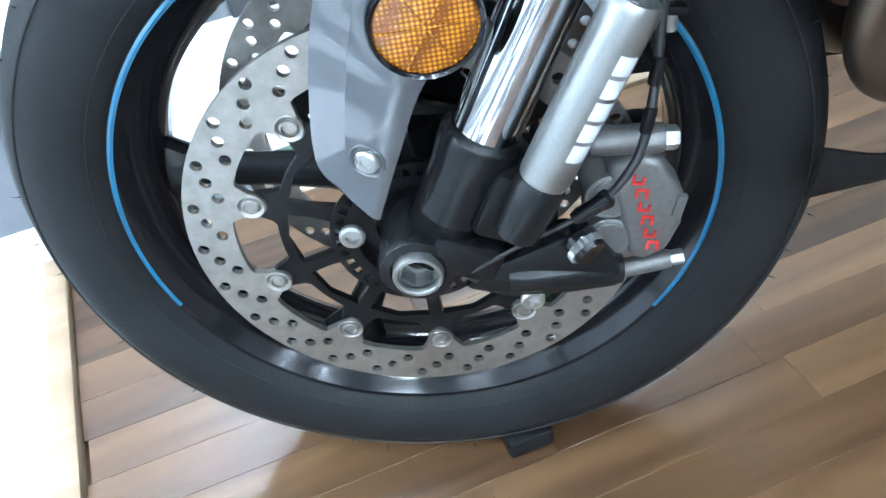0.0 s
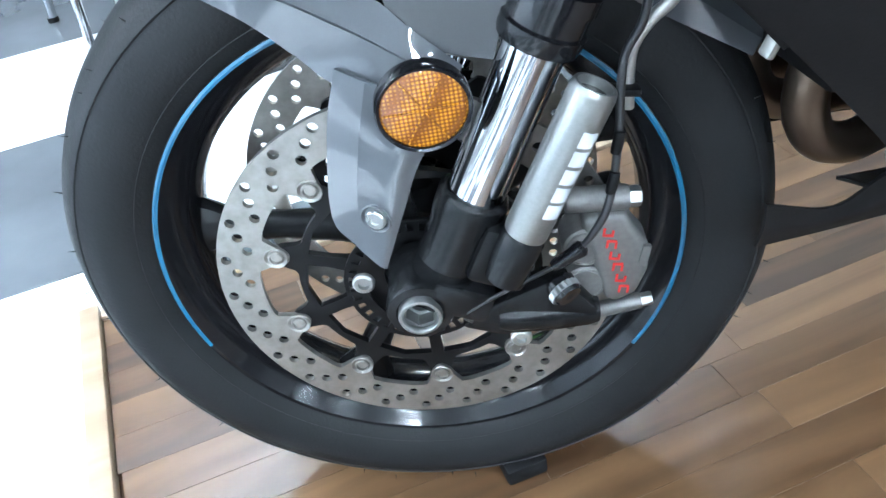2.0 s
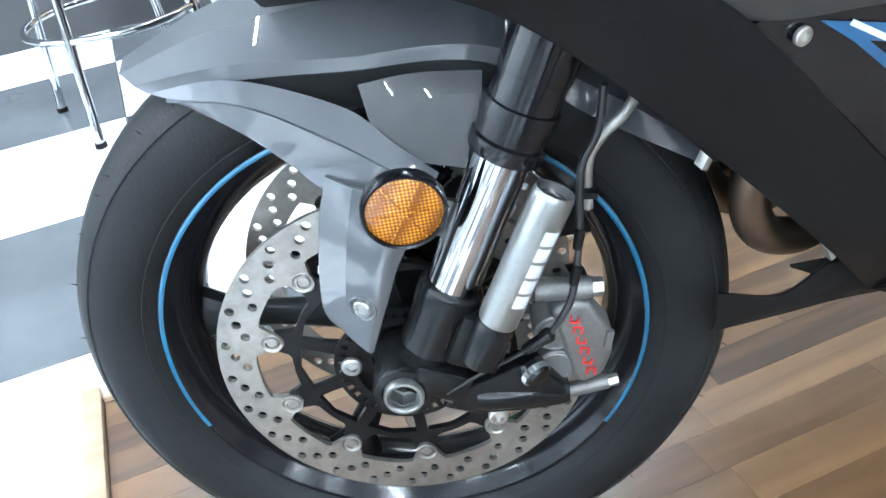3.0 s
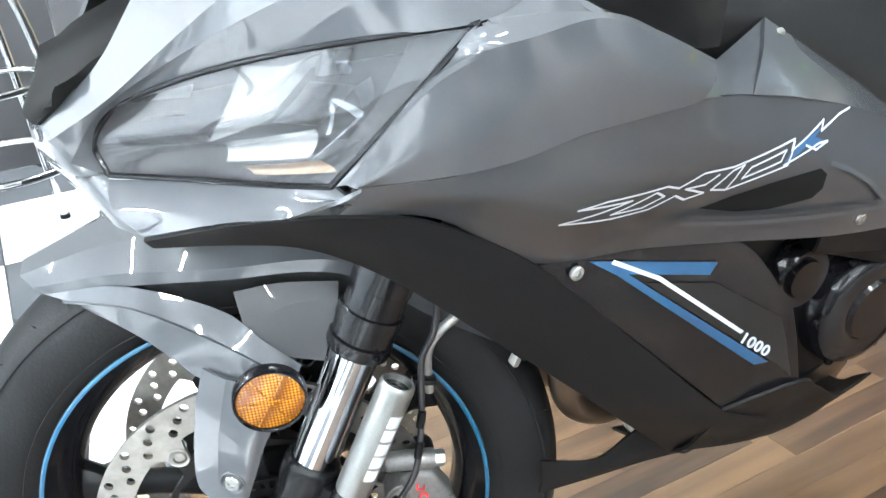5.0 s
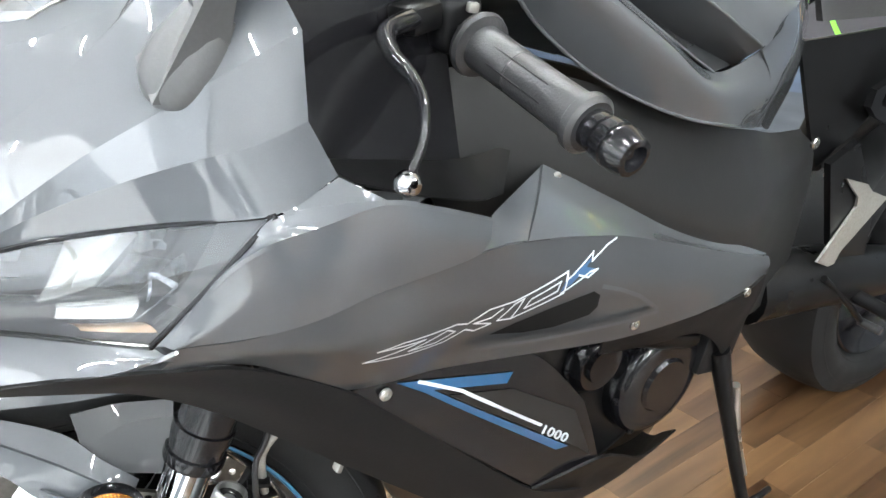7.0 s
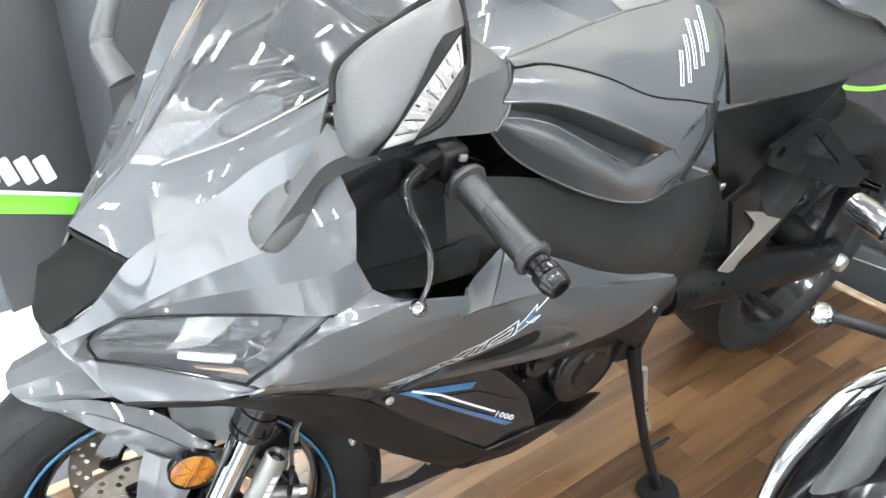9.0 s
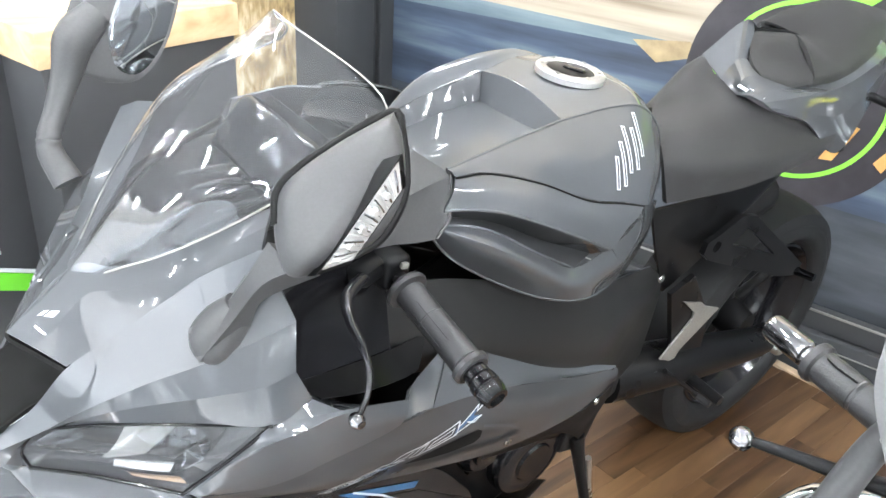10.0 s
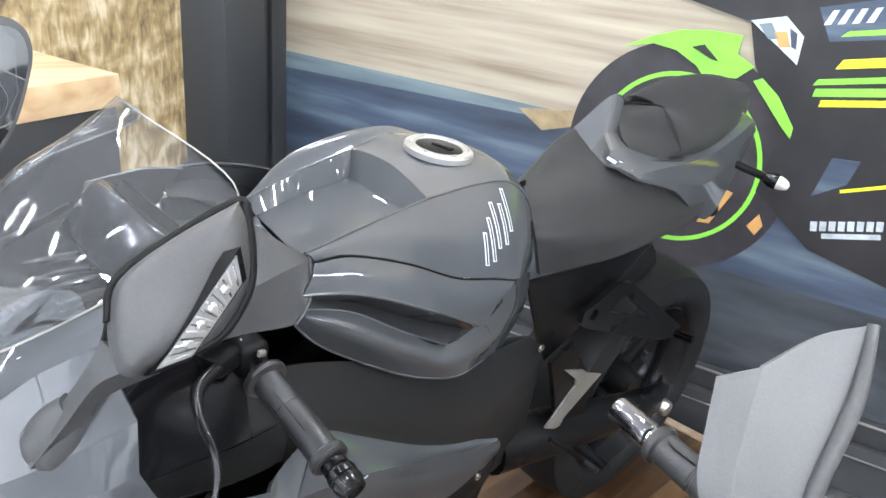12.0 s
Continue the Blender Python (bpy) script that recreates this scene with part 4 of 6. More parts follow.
tagged(stop, "small crumpled black rubber wedge under the front tyre", "wedge")


# ---- the motorcycle's body, in its own axes ----
from mathutils.bvhtree import BVHTree


def flip(rows):
    return [[(x, -y, z) for x, y, z in r] for r in rows]


def panel(name, rows, mat, parent=None, label="", n=6, m=6, thick=0.003):
    """A panel on the bike's left side; returns the part and the panel's tree for decals."""
    bm = sheet(rows, n, m, thick)
    tree = BVHTree.FromBMesh(bm)
    return part(name, bm, mat, parent or BIKE, label, BODY), tree


def pair(name, rows, mat, parent=None, label="", n=6, m=6, thick=0.003):
    """The same panel on both sides, as two parts."""
    p, tree = panel(name, rows, mat, parent, label, n, m, thick)
    part(name, sheet(flip(rows), n, m, thick), mat, parent or BIKE, label, BODY)
    return p, tree


def decal(tree, polygon, mat, name, parent, label="", lift=0.0009, above=False):
    """A painted shape on a left panel; polygon of (x, z) seen from the side, or (x, y) seen from above."""
    bm = bmesh.new()
    vs = [bm.verts.new((x, 0, z)) for x, z in polygon]
    es = [bm.edges.new((vs[i], vs[(i + 1) % len(vs)])) for i in range(len(vs))]
    bmesh.ops.triangle_fill(bm, use_beauty=True, use_dissolve=False, edges=es)
    for _ in range(4):
        long = [e for e in bm.edges if e.calc_length() > 0.016]
        if long:
            bmesh.ops.subdivide_edges(bm, edges=long, cuts=1)
            bmesh.ops.triangulate(bm, faces=bm.faces)
    last = 0.9 if above else -0.2
    for v in bm.verts:
        if above:
            x, y = v.co.x, v.co.z
            hit = tree.ray_cast(Vector((x, y, 1.6)), Vector((0, 0, -1)))[0]
            last = hit.z if hit is not None else last
            v.co = Vector((x, y, last + lift))
            continue
        hit = tree.ray_cast(Vector((v.co.x, -0.6, v.co.z)), Vector((0, 1, 0)))[0]
        if hit is not None:
            last = hit.y
        v.co.y = last - lift
    return part(name, bm, mat, parent, label, BODY)


def stroke(points, width, closed=False):
    """The outline of a line of even width through the points."""
    p = [Vector((x, z)) for x, z in points]
    quads = []
    for a, b in zip(p, p[1:] + (p[:1] if closed else [])):
        d = (b - a).normalized()
        s = Vector((-d.y, d.x)) * width / 2
        e = d * width * 0.3
        quads.append([tuple(a - e + s), tuple(b + e + s), tuple(b + e - s), tuple(a - e - s)])
    return quads


def bolt_at(x, y, z, parent, r=0.0058, turn=(0, 0, 0)):
    return part("fairing_bolt", hex_bolt((0, 0, 0), r, r * .6), BOLT, parent, "", BODY @ pose(x, y, z, *turn))


def lamp_point(rows, s, u, w, depth):
    """A point behind the headlight's lens: u from front to rear, w from top to bottom."""
    nc, nr = len(rows[0]), len(rows)
    x = min(max(u * (nc - 1), 0), nc - 1 - 1e-6)
    i, f = int(x), x - int(x)
    col = []
    for r in rows:
        q = [Vector(v) for v in r]
        q = [2 * q[0] - q[1]] + q + [2 * q[-1] - q[-2]]
        col.append(cubic(*q[i:i + 4], f))
    col = [2 * col[0] - col[1]] + col + [2 * col[-1] - col[-2]]
    y = min(max(w * (nr - 1), 0), nr - 1 - 1e-6)
    j, g = int(y), y - int(y)
    return cubic(*col[j:j + 4], g) + Vector((.62, -.70 * s, -.10)).normalized() * depth


def lamp_fit(rows, s):
    def piece(u0, u1, w0, w1, depth, n=16):
        bm = bmesh.new()
        g = [[bm.verts.new(lamp_point(rows, s, u0 + (u1 - u0) * i / n, w0 + (w1 - w0) * j / 10, depth(i / n, j / 10))) for j in range(11)] for i in range(n + 1)]
        faces = [bm.faces.new((g[i][j], g[i + 1][j], g[i + 1][j + 1], g[i][j + 1])) for i in range(n) for j in range(10)]
        bmesh.ops.solidify(bm, geom=faces, thickness=.001)
        return bm
    return piece


def fairing():
    # the cowl as facets: from the screen's foot out to a crease, and from there down to the headlight
    crown = [[(-.083, 0, .851), (-.013, 0, .910), (.021, -.036, .922), (.062, -.070, .944), (.108, -.105, .979), (.144, -.137, 1.013)],
             [(-.063, -.036, .845), (-.014, -.037, .896), (.015, -.062, .911), (.052, -.092, .934), (.088, -.122, .967), (.127, -.158, 1.008)],
             [(-.047, -.069, .841), (-.017, -.080, .861), (.017, -.098, .895), (.041, -.114, .921), (.070, -.138, .957), (.113, -.175, .996)]]
    cheek = [[(-.128, -.030, .745), (-.086, -.055, .786), (-.047, -.070, .840), (-.004, -.088, .876), (.041, -.114, .921), (.070, -.138, .957), (.113, -.175, .996)],
             [(-.125, -.045, .738), (-.086, -.070, .767), (-.041, -.106, .811), (.005, -.147, .855), (.044, -.180, .886), (.088, -.207, .916), (.125, -.222, .937)],
             [(-.116, -.050, .722), (-.091, -.062, .757), (-.047, -.099, .794), (.001, -.151, .831), (.046, -.197, .858), (.089, -.225, .873), (.121, -.232, .884)],
             [(-.101, -.051, .712), (-.091, -.051, .748), (-.055, -.083, .7755), (-.003, -.141, .8005), (.046, -.191, .8165), (.0945, -.237, .8300), (.137, -.238, .846)]]

    def strips(turn):
        return join(*[sheet(turn(rows[i:i + 2]), 9, 4, .003) for rows in (crown, cheek) for i in range(len(rows) - 1)])

    for turn in (flip, list):
        bm = strips(turn)
        bmesh.ops.remove_doubles(bm, verts=bm.verts, dist=1e-5)
        cowl = part("upper_cowl", bm, PAINT, BIKE, "glossy grey upper cowl with sharp creases", BODY)
        cowl.data.set_sharp_from_angle(angle=radians(13))
    tree = BVHTree.FromBMesh(strips(list))
    bolt_at(.075, -.092, .9475, cowl, .006, (45, 0, 0))
    for pts in ([(-0.054, -0.012), (-0.047, -0.014), (-0.043, -0.018), (-0.050, -0.016)], [(-0.049, -0.018), (-0.042, -0.020), (-0.035, -0.028), (-0.042, -0.027)]):
        decal(tree, pts, WHITE, "letter_glint_bar", cowl, "white block, lettering on the nose, painted highlight on the tail", .0012, True)
    mouth = [[(-.047, .069, .838), (-.064, .036, .842), (-.082, 0, .848), (-.064, -.036, .842), (-.047, -.069, .838)],
             [(-.030, .056, .81), (-.035, .035, .80), (-.040, 0, .80), (-.035, -.035, .80), (-.030, -.056, .81)],
             [(-.086, .054, .785), (-.108, .038, .765), (-.112, 0, .760), (-.108, -.038, .765), (-.086, -.054, .785)],
             [(-.126, .031, .744), (-.130, .02, .743), (-.133, 0, .742), (-.130, -.02, .743), (-.126, -.031, .744)]]
    part("air_intake", sheet(mouth, 5, 5, .004), VOID, BIKE, "black ram air intake in the nose", BODY)
    chin = [[(-.134, 0, .742), (-.1275, -.032, .7445), (-.1255, -.045, .738)],
            [(-.134, 0, .722), (-.118, -.046, .715), (-.101, -.051, .712)],
            [(-.127, 0, .703), (-.112, -.044, .706), (-.095, -.057, .707)],
            [(-.110, 0, .672), (-.100, -.06, .676), (-.086, -.10, .682)]]
    pair("nose_chin", chin, PAINT, None, "glossy grey nose tip", 6, 5)
    under = [[(-.095, -.057, .708), (-.045, -.106, .7145), (-.012, -.148, .7205), (.019, -.1915, .7300)],
             [(-.099, -.078, .697), (-.045, -.128, .709), (-.008, -.166, .716), (.026, -.199, .7245)],
             [(-.086, -.101, .682), (-.04, -.150, .703), (-.006, -.178, .711), (.031, -.2045, .7325)]]
    pair("nose_side", under, PAINT, None, "glossy grey strip below the headlight", 6, 5)
    # headlight: lens over a dark housing with bright reflectors
    lens = [[(-.080, -.053, .758), (-.03, -.112, .788), (.025, -.170, .810), (.094, -.236, .829)],
            [(-.098, -.049, .734), (-.04, -.119, .751), (.012, -.178, .769), (.056, -.2155, .781)],
            [(-.0945, -.056, .7105), (-.05, -.101, .7155), (-.012, -.147, .7215), (.0175, -.189, .7305)]]
    for s, rows in ((-1, lens), (1, flip(lens))):
        lamp = part("headlight", sheet(rows, 8, 8, .002), LENS, BIKE, "clear headlight with bright ribbed reflectors, unlit", BODY)
        lamp.visible_shadow = False
        fit = lamp_fit(rows, s)
        def patch(corners, depth, n=14):
            """A curved piece behind the lens between four corners (from front to rear, from top to bottom)."""
            bm = bmesh.new()
            a, b, c, d = corners
            g = []
            for i in range(n + 1):
                for j in range(n + 1):
                    p, q = i / n, j / n
                    u = (a[0] * (1 - p) + b[0] * p) * (1 - q) + (d[0] * (1 - p) + c[0] * p) * q
                    w = (a[1] * (1 - p) + b[1] * p) * (1 - q) + (d[1] * (1 - p) + c[1] * p) * q
                    g.append(bm.verts.new(lamp_point(rows, s, u, w, depth(p, q))))
            faces = [bm.faces.new((g[i * (n + 1) + j], g[(i + 1) * (n + 1) + j], g[(i + 1) * (n + 1) + j + 1], g[i * (n + 1) + j + 1])) for i in range(n) for j in range(n)]
            bmesh.ops.solidify(bm, geom=faces, thickness=.001)
            return bm

        part("housing", fit(0, 1, 0, 1, lambda u, w: .002 + .040 * min(1, 9 * min(u, 1 - u), 5 * min(w, 1 - w)), 40), LAMP_DARK, lamp, "dark lamp housing", BODY)
        part("reflector", patch(((.43, .03), (.68, .03), (.53, .40), (.36, .44)), lambda p, q: .010 + .020 * math.sin(math.pi * p) * math.sin(math.pi * (.15 + .8 * q))), REFLECT, lamp, "bright bowl reflector", BODY)
        part("ribbed_reflector", patch(((.36, .43), (.54, .38), (.52, .46), (.335, .625)), lambda p, q: .011 + .0011 * math.sin(44 * q), 36), REFLECT, lamp, "ribbed lower band of the bowl", BODY)
        part("projector", patch(((.62, .24), (.76, .32), (.68, .58), (.52, .50)), lambda p, q: .014 + .004 * math.cos(6 * p) * math.sin(3.1 * q)), GLOSS, lamp, "dark projector housing", BODY)
        part("tray", patch(((.38, .63), (.685, .59), (.76, .82), (.43, .85)), lambda p, q: .011 + .006 * math.sin(3.1 * q)), REFLECT, lamp, "pale lower tray", BODY)
        part("bezel", patch(((.50, .875), (.82, .835), (.965, .93), (.58, .955)), lambda p, q: .008 + .002 * math.sin(3.1 * q)), BRONZE, lamp, "brownish trim strip", BODY)
        part("ribbed_reflector", patch(((.755, .33), (.80, .27), (.845, .43), (.82, .50)), lambda p, q: .012 + .0012 * math.sin(50 * q), 30), CHROME, lamp, "finely ribbed side reflector", BODY)
        part("inner_bezel", fit(.86, .975, .03, .72, lambda u, w: .006 + .010 * (1 - u), 10), MIRROR_GREY, lamp, "grey inner bezel", BODY)
        part("bulb_holder", patch(((.655, .05), (.685, .05), (.70, .22), (.635, .20)), lambda p, q: .013 - .006 * math.sin(3.1 * p)), GLOSS, lamp, "", BODY)
        part("bulb_shade", patch(((.69, .03), (.73, .03), (.735, .24), (.705, .22)), lambda p, q: .012 + .004 * math.sin(9 * q)), CHROME, lamp, "bright creased bulb shade", BODY)
        # smoky strips draw the room mirrored in the lens, as solid pieces
        for a, b, c, d in (((.02, .05), (.27, .085), (.25, .20), (.03, .10)), ((.04, .52), (.32, .53), (.34, .64), (.05, .68)), ((.12, .30), (.27, .33), (.25, .37), (.10, .36))):
            part("reflection_strip", patch((a, b, c, d), lambda p, q: .012 + .003 * q, 8), DARK_CHROME, lamp, "smoky strip that paints the room's reflection in the lens", BODY)
        for a, b, c, d in (((.70, .385), (.715, .37), (.845, .50), (.825, .535)), ((.835, .50), (.85, .52), (.785, .83), (.775, .82)), ((.70, .40), (.712, .40), (.765, .63), (.748, .64))):
            part("trim_blade", patch((a, b, c, d), lambda p, q: .0075, 4), CHROME, lamp, "", BODY)
        edge = join(tube(rows[0], .0020, 8, 8), tube(rows[2], .0022, 8, 8), tube([r[0] for r in rows], .0022, 8, 8), tube([r[3] for r in rows], .0024, 8, 8))
        part("seal", edge, GLOSS, lamp, "thin black lens seal", BODY)
    # side panels
    bulge = [[(.0185, -.191, .7310), (.055, -.2160, .780), (.076, -.2275, .806), (.0955, -.2380, .8295), (.163, -.253, .8285), (.212, -.247, .808), (.269, -.236, .779)],
             [(.024, -.197, .7335), (.055, -.226, .789), (.080, -.243, .813), (.118, -.253, .822), (.162, -.2555, .826), (.211, -.249, .805), (.268, -.238, .776)],
             [(.031, -.2045, .7335), (.080, -.231, .740), (.118, -.2425, .746), (.155, -.2485, .755), (.196, -.251, .758), (.233, -.2495, .758), (.252, -.2470, .7585)]]
    bm = join(sheet(bulge[:2], 7, 3, .003), sheet([bulge[1], [tuple((Vector(p) + Vector(q)) / 2 + Vector((0, -.0035, 0))) for p, q in zip(bulge[1], bulge[2])], bulge[2]], 7, 5, .003))
    b = part("cowl_bulge", bm, PAINT, BIKE, "glossy grey cheek panel behind the headlight", BODY)
    part("cowl_bulge", join(sheet(flip(bulge[:2]), 7, 3, .003), sheet(flip(bulge[1:]), 7, 5, .003)), PAINT, BIKE, "glossy grey cheek panel behind the headlight", BODY)
    upper = [[(.372, -.178, .778), (.42, -.178, .750), (.48, -.179, .716), (.565, -.18, .665), (.69, -.179, .605), (.766, -.177, .568)],
             [(.340, -.210, .765), (.40, -.204, .742), (.46, -.202, .712), (.555, -.198, .658), (.68, -.188, .600), (.762, -.180, .569)],
             [(.306, -.2385, .749), (.36, -.233, .735), (.43, -.2255, .711), (.545, -.2135, .662), (.67, -.1965, .606), (.758, -.182, .570)]]
    cowl_tail = [[(.097, -.2385, .831), (.118, -.2395, .8385), (.137, -.2385, .8455)], [(.0985, -.2405, .8288), (.132, -.2485, .8290), (.163, -.2530, .8290)]]
    pair("cowl_tail", cowl_tail, PAINT, b, "", 6, 3)
    flange = [[(.137, -.238, .8455), (.150, -.246, .8370), (.163, -.2525, .8285), (.212, -.2465, .8080), (.269, -.2355, .7790)], [(.139, -.215, .840), (.150, -.212, .828), (.170, -.207, .808), (.208, -.202, .775), (.250, -.198, .745)]]
    pair("bulge_flange", flange, PAINT, b, "", 7, 3)
    gap = [[(.268, -.234, .777), (.305, -.200, .762), (.372, -.176, .776)], [(.252, -.245, .758), (.282, -.239, .754), (.310, -.237, .748)]]
    pair("cover_gap", gap, PAINT, None, "glossy grey recess between two fairing panels", 5, 4)
    u, _ = pair("side_cover", upper, PAINT, None, "glossy grey upper edge of the side fairing", 6, 5)
    bolt_at(.385, -.180, .764, u, .006, (25, 0, 0))
    logo = [[(.029, -.2035, .7325), (.080, -.2305, .7395), (.155, -.2480, .7545), (.252, -.2468, .7583), (.324, -.235, .743), (.441, -.2245, .708), (.62, -.204, .628), (.77, -.179, .563)],
            [(.030, -.201, .726), (.095, -.231, .720), (.178, -.246, .706), (.26, -.245, .700), (.34, -.243, .690), (.45, -.239, .655), (.62, -.216, .600), (.765, -.186, .556)],
            [(.020, -.192, .712), (.083, -.203, .697), (.157, -.202, .641), (.24, -.212, .633), (.32, -.224, .622), (.45, -.235, .598), (.61, -.225, .572), (.757, -.188, .547)]]
    side, tree = pair("side_fairing", logo, PAINT_DARK, None, "dark grey side fairing with white outlined model lettering", 7, 8)
    # the model's lettering as slanted outlined plates, the last one filled blue
    upper_line = [(.163, .699), (.182, .703), (.231, .702), (.243, .697), (.263, .704), (.29, .702), (.352, .708), (.349, .700), (.388, .713), (.384, .706), (.409, .712), (.424, .713)]
    lower_line = [(.163, .699), (.203, .698), (.156, .686), (.194, .683), (.224, .683), (.243, .690), (.254, .683), (.270, .685), (.250, .694), (.268, .693), (.278, .699)]
    for pts, closed in ((upper_line, False), (lower_line, False), ([(.191, .688), (.223, .699), (.232, .693), (.216, .687)], True), ([(.276, .686), (.291, .699), (.301, .701), (.291, .682)], True),
                        ([(.291, .682), (.347, .689), (.352, .706)], False), ([(.303, .689), (.309, .697), (.343, .702), (.339, .694)], True), ([(.343, .690), (.356, .693), (.380, .698), (.391, .697), (.377, .694), (.365, .700)], False)):
        for q in stroke(pts, .0017, closed):
            decal(tree, q, WHITE, "lettering_stroke", side, "", .0012)
    decal(tree, [(.343, .691), (.349, .700), (.385, .709), (.382, .706), (.357, .695)], BLUE_PRINT, "lettering_block", side, "blue lettering block", .0008)
    decal(tree, [(.365, .701), (.375, .704), (.388, .698), (.377, .694)], BLUE_PRINT, "lettering_block", side, "", .0008)
    # the duct is not cut out: flat black paints the shade inside it
    decal(tree, [(.275, .668), (.301, .673), (.333, .676), (.366, .677), (.386, .677), (.395, .670), (.395, .657), (.387, .650), (.346, .649), (.313, .655)], VOID, "painted_duct", side, "air duct opening, its shaded depth painted flat black", .0008)
    for i, (w, h, m) in enumerate(((.012, .0035, PAINT_DARK), (.004, .0050, PAINT))):
        for q in stroke([(.262, .660 - .002 * i), (.314, .645), (.348, .639), (.405, .631), (.484, .619)], w):
            decal(tree, q, m, "duct_lip", side, "", h)
    for q in stroke([(.484, .622), (.45, .650), (.42, .668), (.395, .680)], .004):
        decal(tree, q, PAINT, "duct_lip", side, "", .0035)
    # black inner panel that sweeps from the nose down to the belly
    sweep = [[(-.085, -.101, .681), (-.03, -.156, .7045), (.03, -.194, .7105), (.083, -.202, .694), (.16, -.203, .639), (.27, -.206, .525), (.372, -.206, .418), (.47, -.190, .350)],
             [(-.083, -.100, .678), (-.03, -.150, .695), (.022, -.180, .694), (.073, -.190, .668), (.145, -.193, .607), (.236, -.194, .515), (.342, -.192, .405), (.452, -.175, .322)],
             [(-.080, -.098, .673), (-.03, -.140, .682), (.012, -.156, .674), (.062, -.166, .641), (.132, -.175, .574), (.200, -.178, .505), (.288, -.172, .412), (.372, -.150, .318)]]
    inner, _ = pair("inner_fairing", sweep, MATT, None, "matt black inner fairing panel", 7, 6)
    lip = [[(-.080, -.098, .673), (-.03, -.140, .682), (.012, -.156, .674), (.062, -.166, .641), (.132, -.175, .574), (.170, -.178, .534)],
           [(-.06, -.085, .668), (-.015, -.105, .675), (.025, -.125, .664), (.078, -.140, .632), (.146, -.158, .572), (.180, -.168, .530)]]
    pair("fairing_return", lip, MATT, inner, "", 6, 3)
    part("fairing_clip", block((.006, .010, .020), .002, (.166, -.170, .535), (0, 25, 0)), ALU, inner, "", BODY)
    part("fairing_clip", block((.006, .010, .016), .002, (.296, -.166, .400), (0, -25, 0)), ALU, inner, "", BODY)
    low = [[(.161, -.2025, .6385), (.22, -.209, .6345), (.30, -.221, .6245), (.345, -.2265, .611), (.407, -.231, .536)],
           [(.225, -.208, .572), (.275, -.214, .568), (.34, -.222, .556), (.38, -.226, .540), (.430, -.227, .485)],
           [(.372, -.2055, .4185), (.385, -.2075, .4185), (.41, -.211, .420), (.43, -.216, .424), (.453, -.221, .431)]]
    lower, tree = pair("lower_cowl", low, GLOSS, None, "gloss black lower cowl with blue chevron stripe and white figures", 7, 9)
    decal(tree, [(.201, .632), (.316, .605), (.3105, .594), (.236, .6125), (.405, .4695), (.390, .470), (.226, .614)], BLUE_PRINT, "chevron", lower, "blue chevron stripe", .0011)
    for q in stroke([(.222, .6265), (.264, .602), (.361, .5195)], .0036):
        decal(tree, q, WHITE, "pinstripe", lower, "", .0014)
    decal(tree, [(.252, .6005), (.318, .5845), (.399, .526), (.440, .440), (.418, .462)], FRAME, "panel_print", lower, "dark grey printed field", .0008)
    text = bpy.data.curves.new("figures", "FONT")
    text.body, text.size, text.extrude, text.space_character, text.offset = "1000", .0225, .0004, 1.08, .0003
    t = new("figures", text)
    bpy.context.view_layer.update()
    me = bpy.data.meshes.new_from_object(t.evaluated_get(bpy.context.evaluated_depsgraph_get()))
    bpy.data.objects.remove(t)
    bm = bmesh.new()
    bm.from_mesh(me)
    for v in bm.verts:
        x, y, dz = v.co
        px, pz = .3610 + x * .80 + y * .16, .5085 - x * .64 + y * .72
        hit = tree.ray_cast(Vector((px, -.6, pz)), Vector((0, 1, 0)))[0]
        v.co = Vector((px, (hit.y if hit is not None else -.228) - .0014 - dz, pz))
    figures = part("figures", bm, WHITE, lower, "white engine size figures", BODY)
    belly = [[(.372, -.206, .418), (.453, -.2215, .431), (.53, -.19, .37), (.62, -.16, .30), (.74, -.12, .255)],
             [(.375, -.185, .37), (.46, -.185, .365), (.54, -.16, .315), (.63, -.14, .265), (.74, -.10, .235)],
             [(.372, -.152, .320), (.47, -.150, .285), (.56, -.13, .245), (.64, -.11, .225), (.74, -.08, .215)],
             [(.38, -.05, .265), (.48, -.05, .245), (.57, -.045, .225), (.65, -.04, .210), (.74, -.03, .205)]]
    pan, _ = pair("belly_pan", belly, MATT, None, "matt black belly pan", 5, 5)
    arm = [[(.215, -.14, .370), (.283, -.14, .340), (.336, -.14, .356), (.374, -.150, .322)], [(.217, -.14, .345), (.287, -.141, .325), (.345, -.143, .328), (.395, -.150, .305)], [(.218, -.135, .322), (.288, -.137, .313), (.350, -.139, .306), (.42, -.14, .292)]]
    pair("belly_arm", arm, MATT, pan, "", 5, 4)
    arch = [[(.42, -.233, .603), (.52, -.232, .586), (.62, -.224, .569), (.70, -.208, .556), (.757, -.189, .546)],
            [(.425, -.228, .588), (.52, -.228, .570), (.60, -.222, .552), (.68, -.210, .525), (.745, -.192, .515)],
            [(.43, -.222, .577), (.515, -.222, .556), (.59, -.217, .538), (.645, -.209, .500), (.690, -.198, .455)]]
    a, _ = pair("rear_fairing", arch, MATT, None, "matt black lower edge of the fairing", 6, 5)
    bolt_at(.19, -.2075, .626, lower)
    bolt_at(.457, -.236, .612, side, .0062)
    bolt_at(.679, -.2135, .560, side, .006)


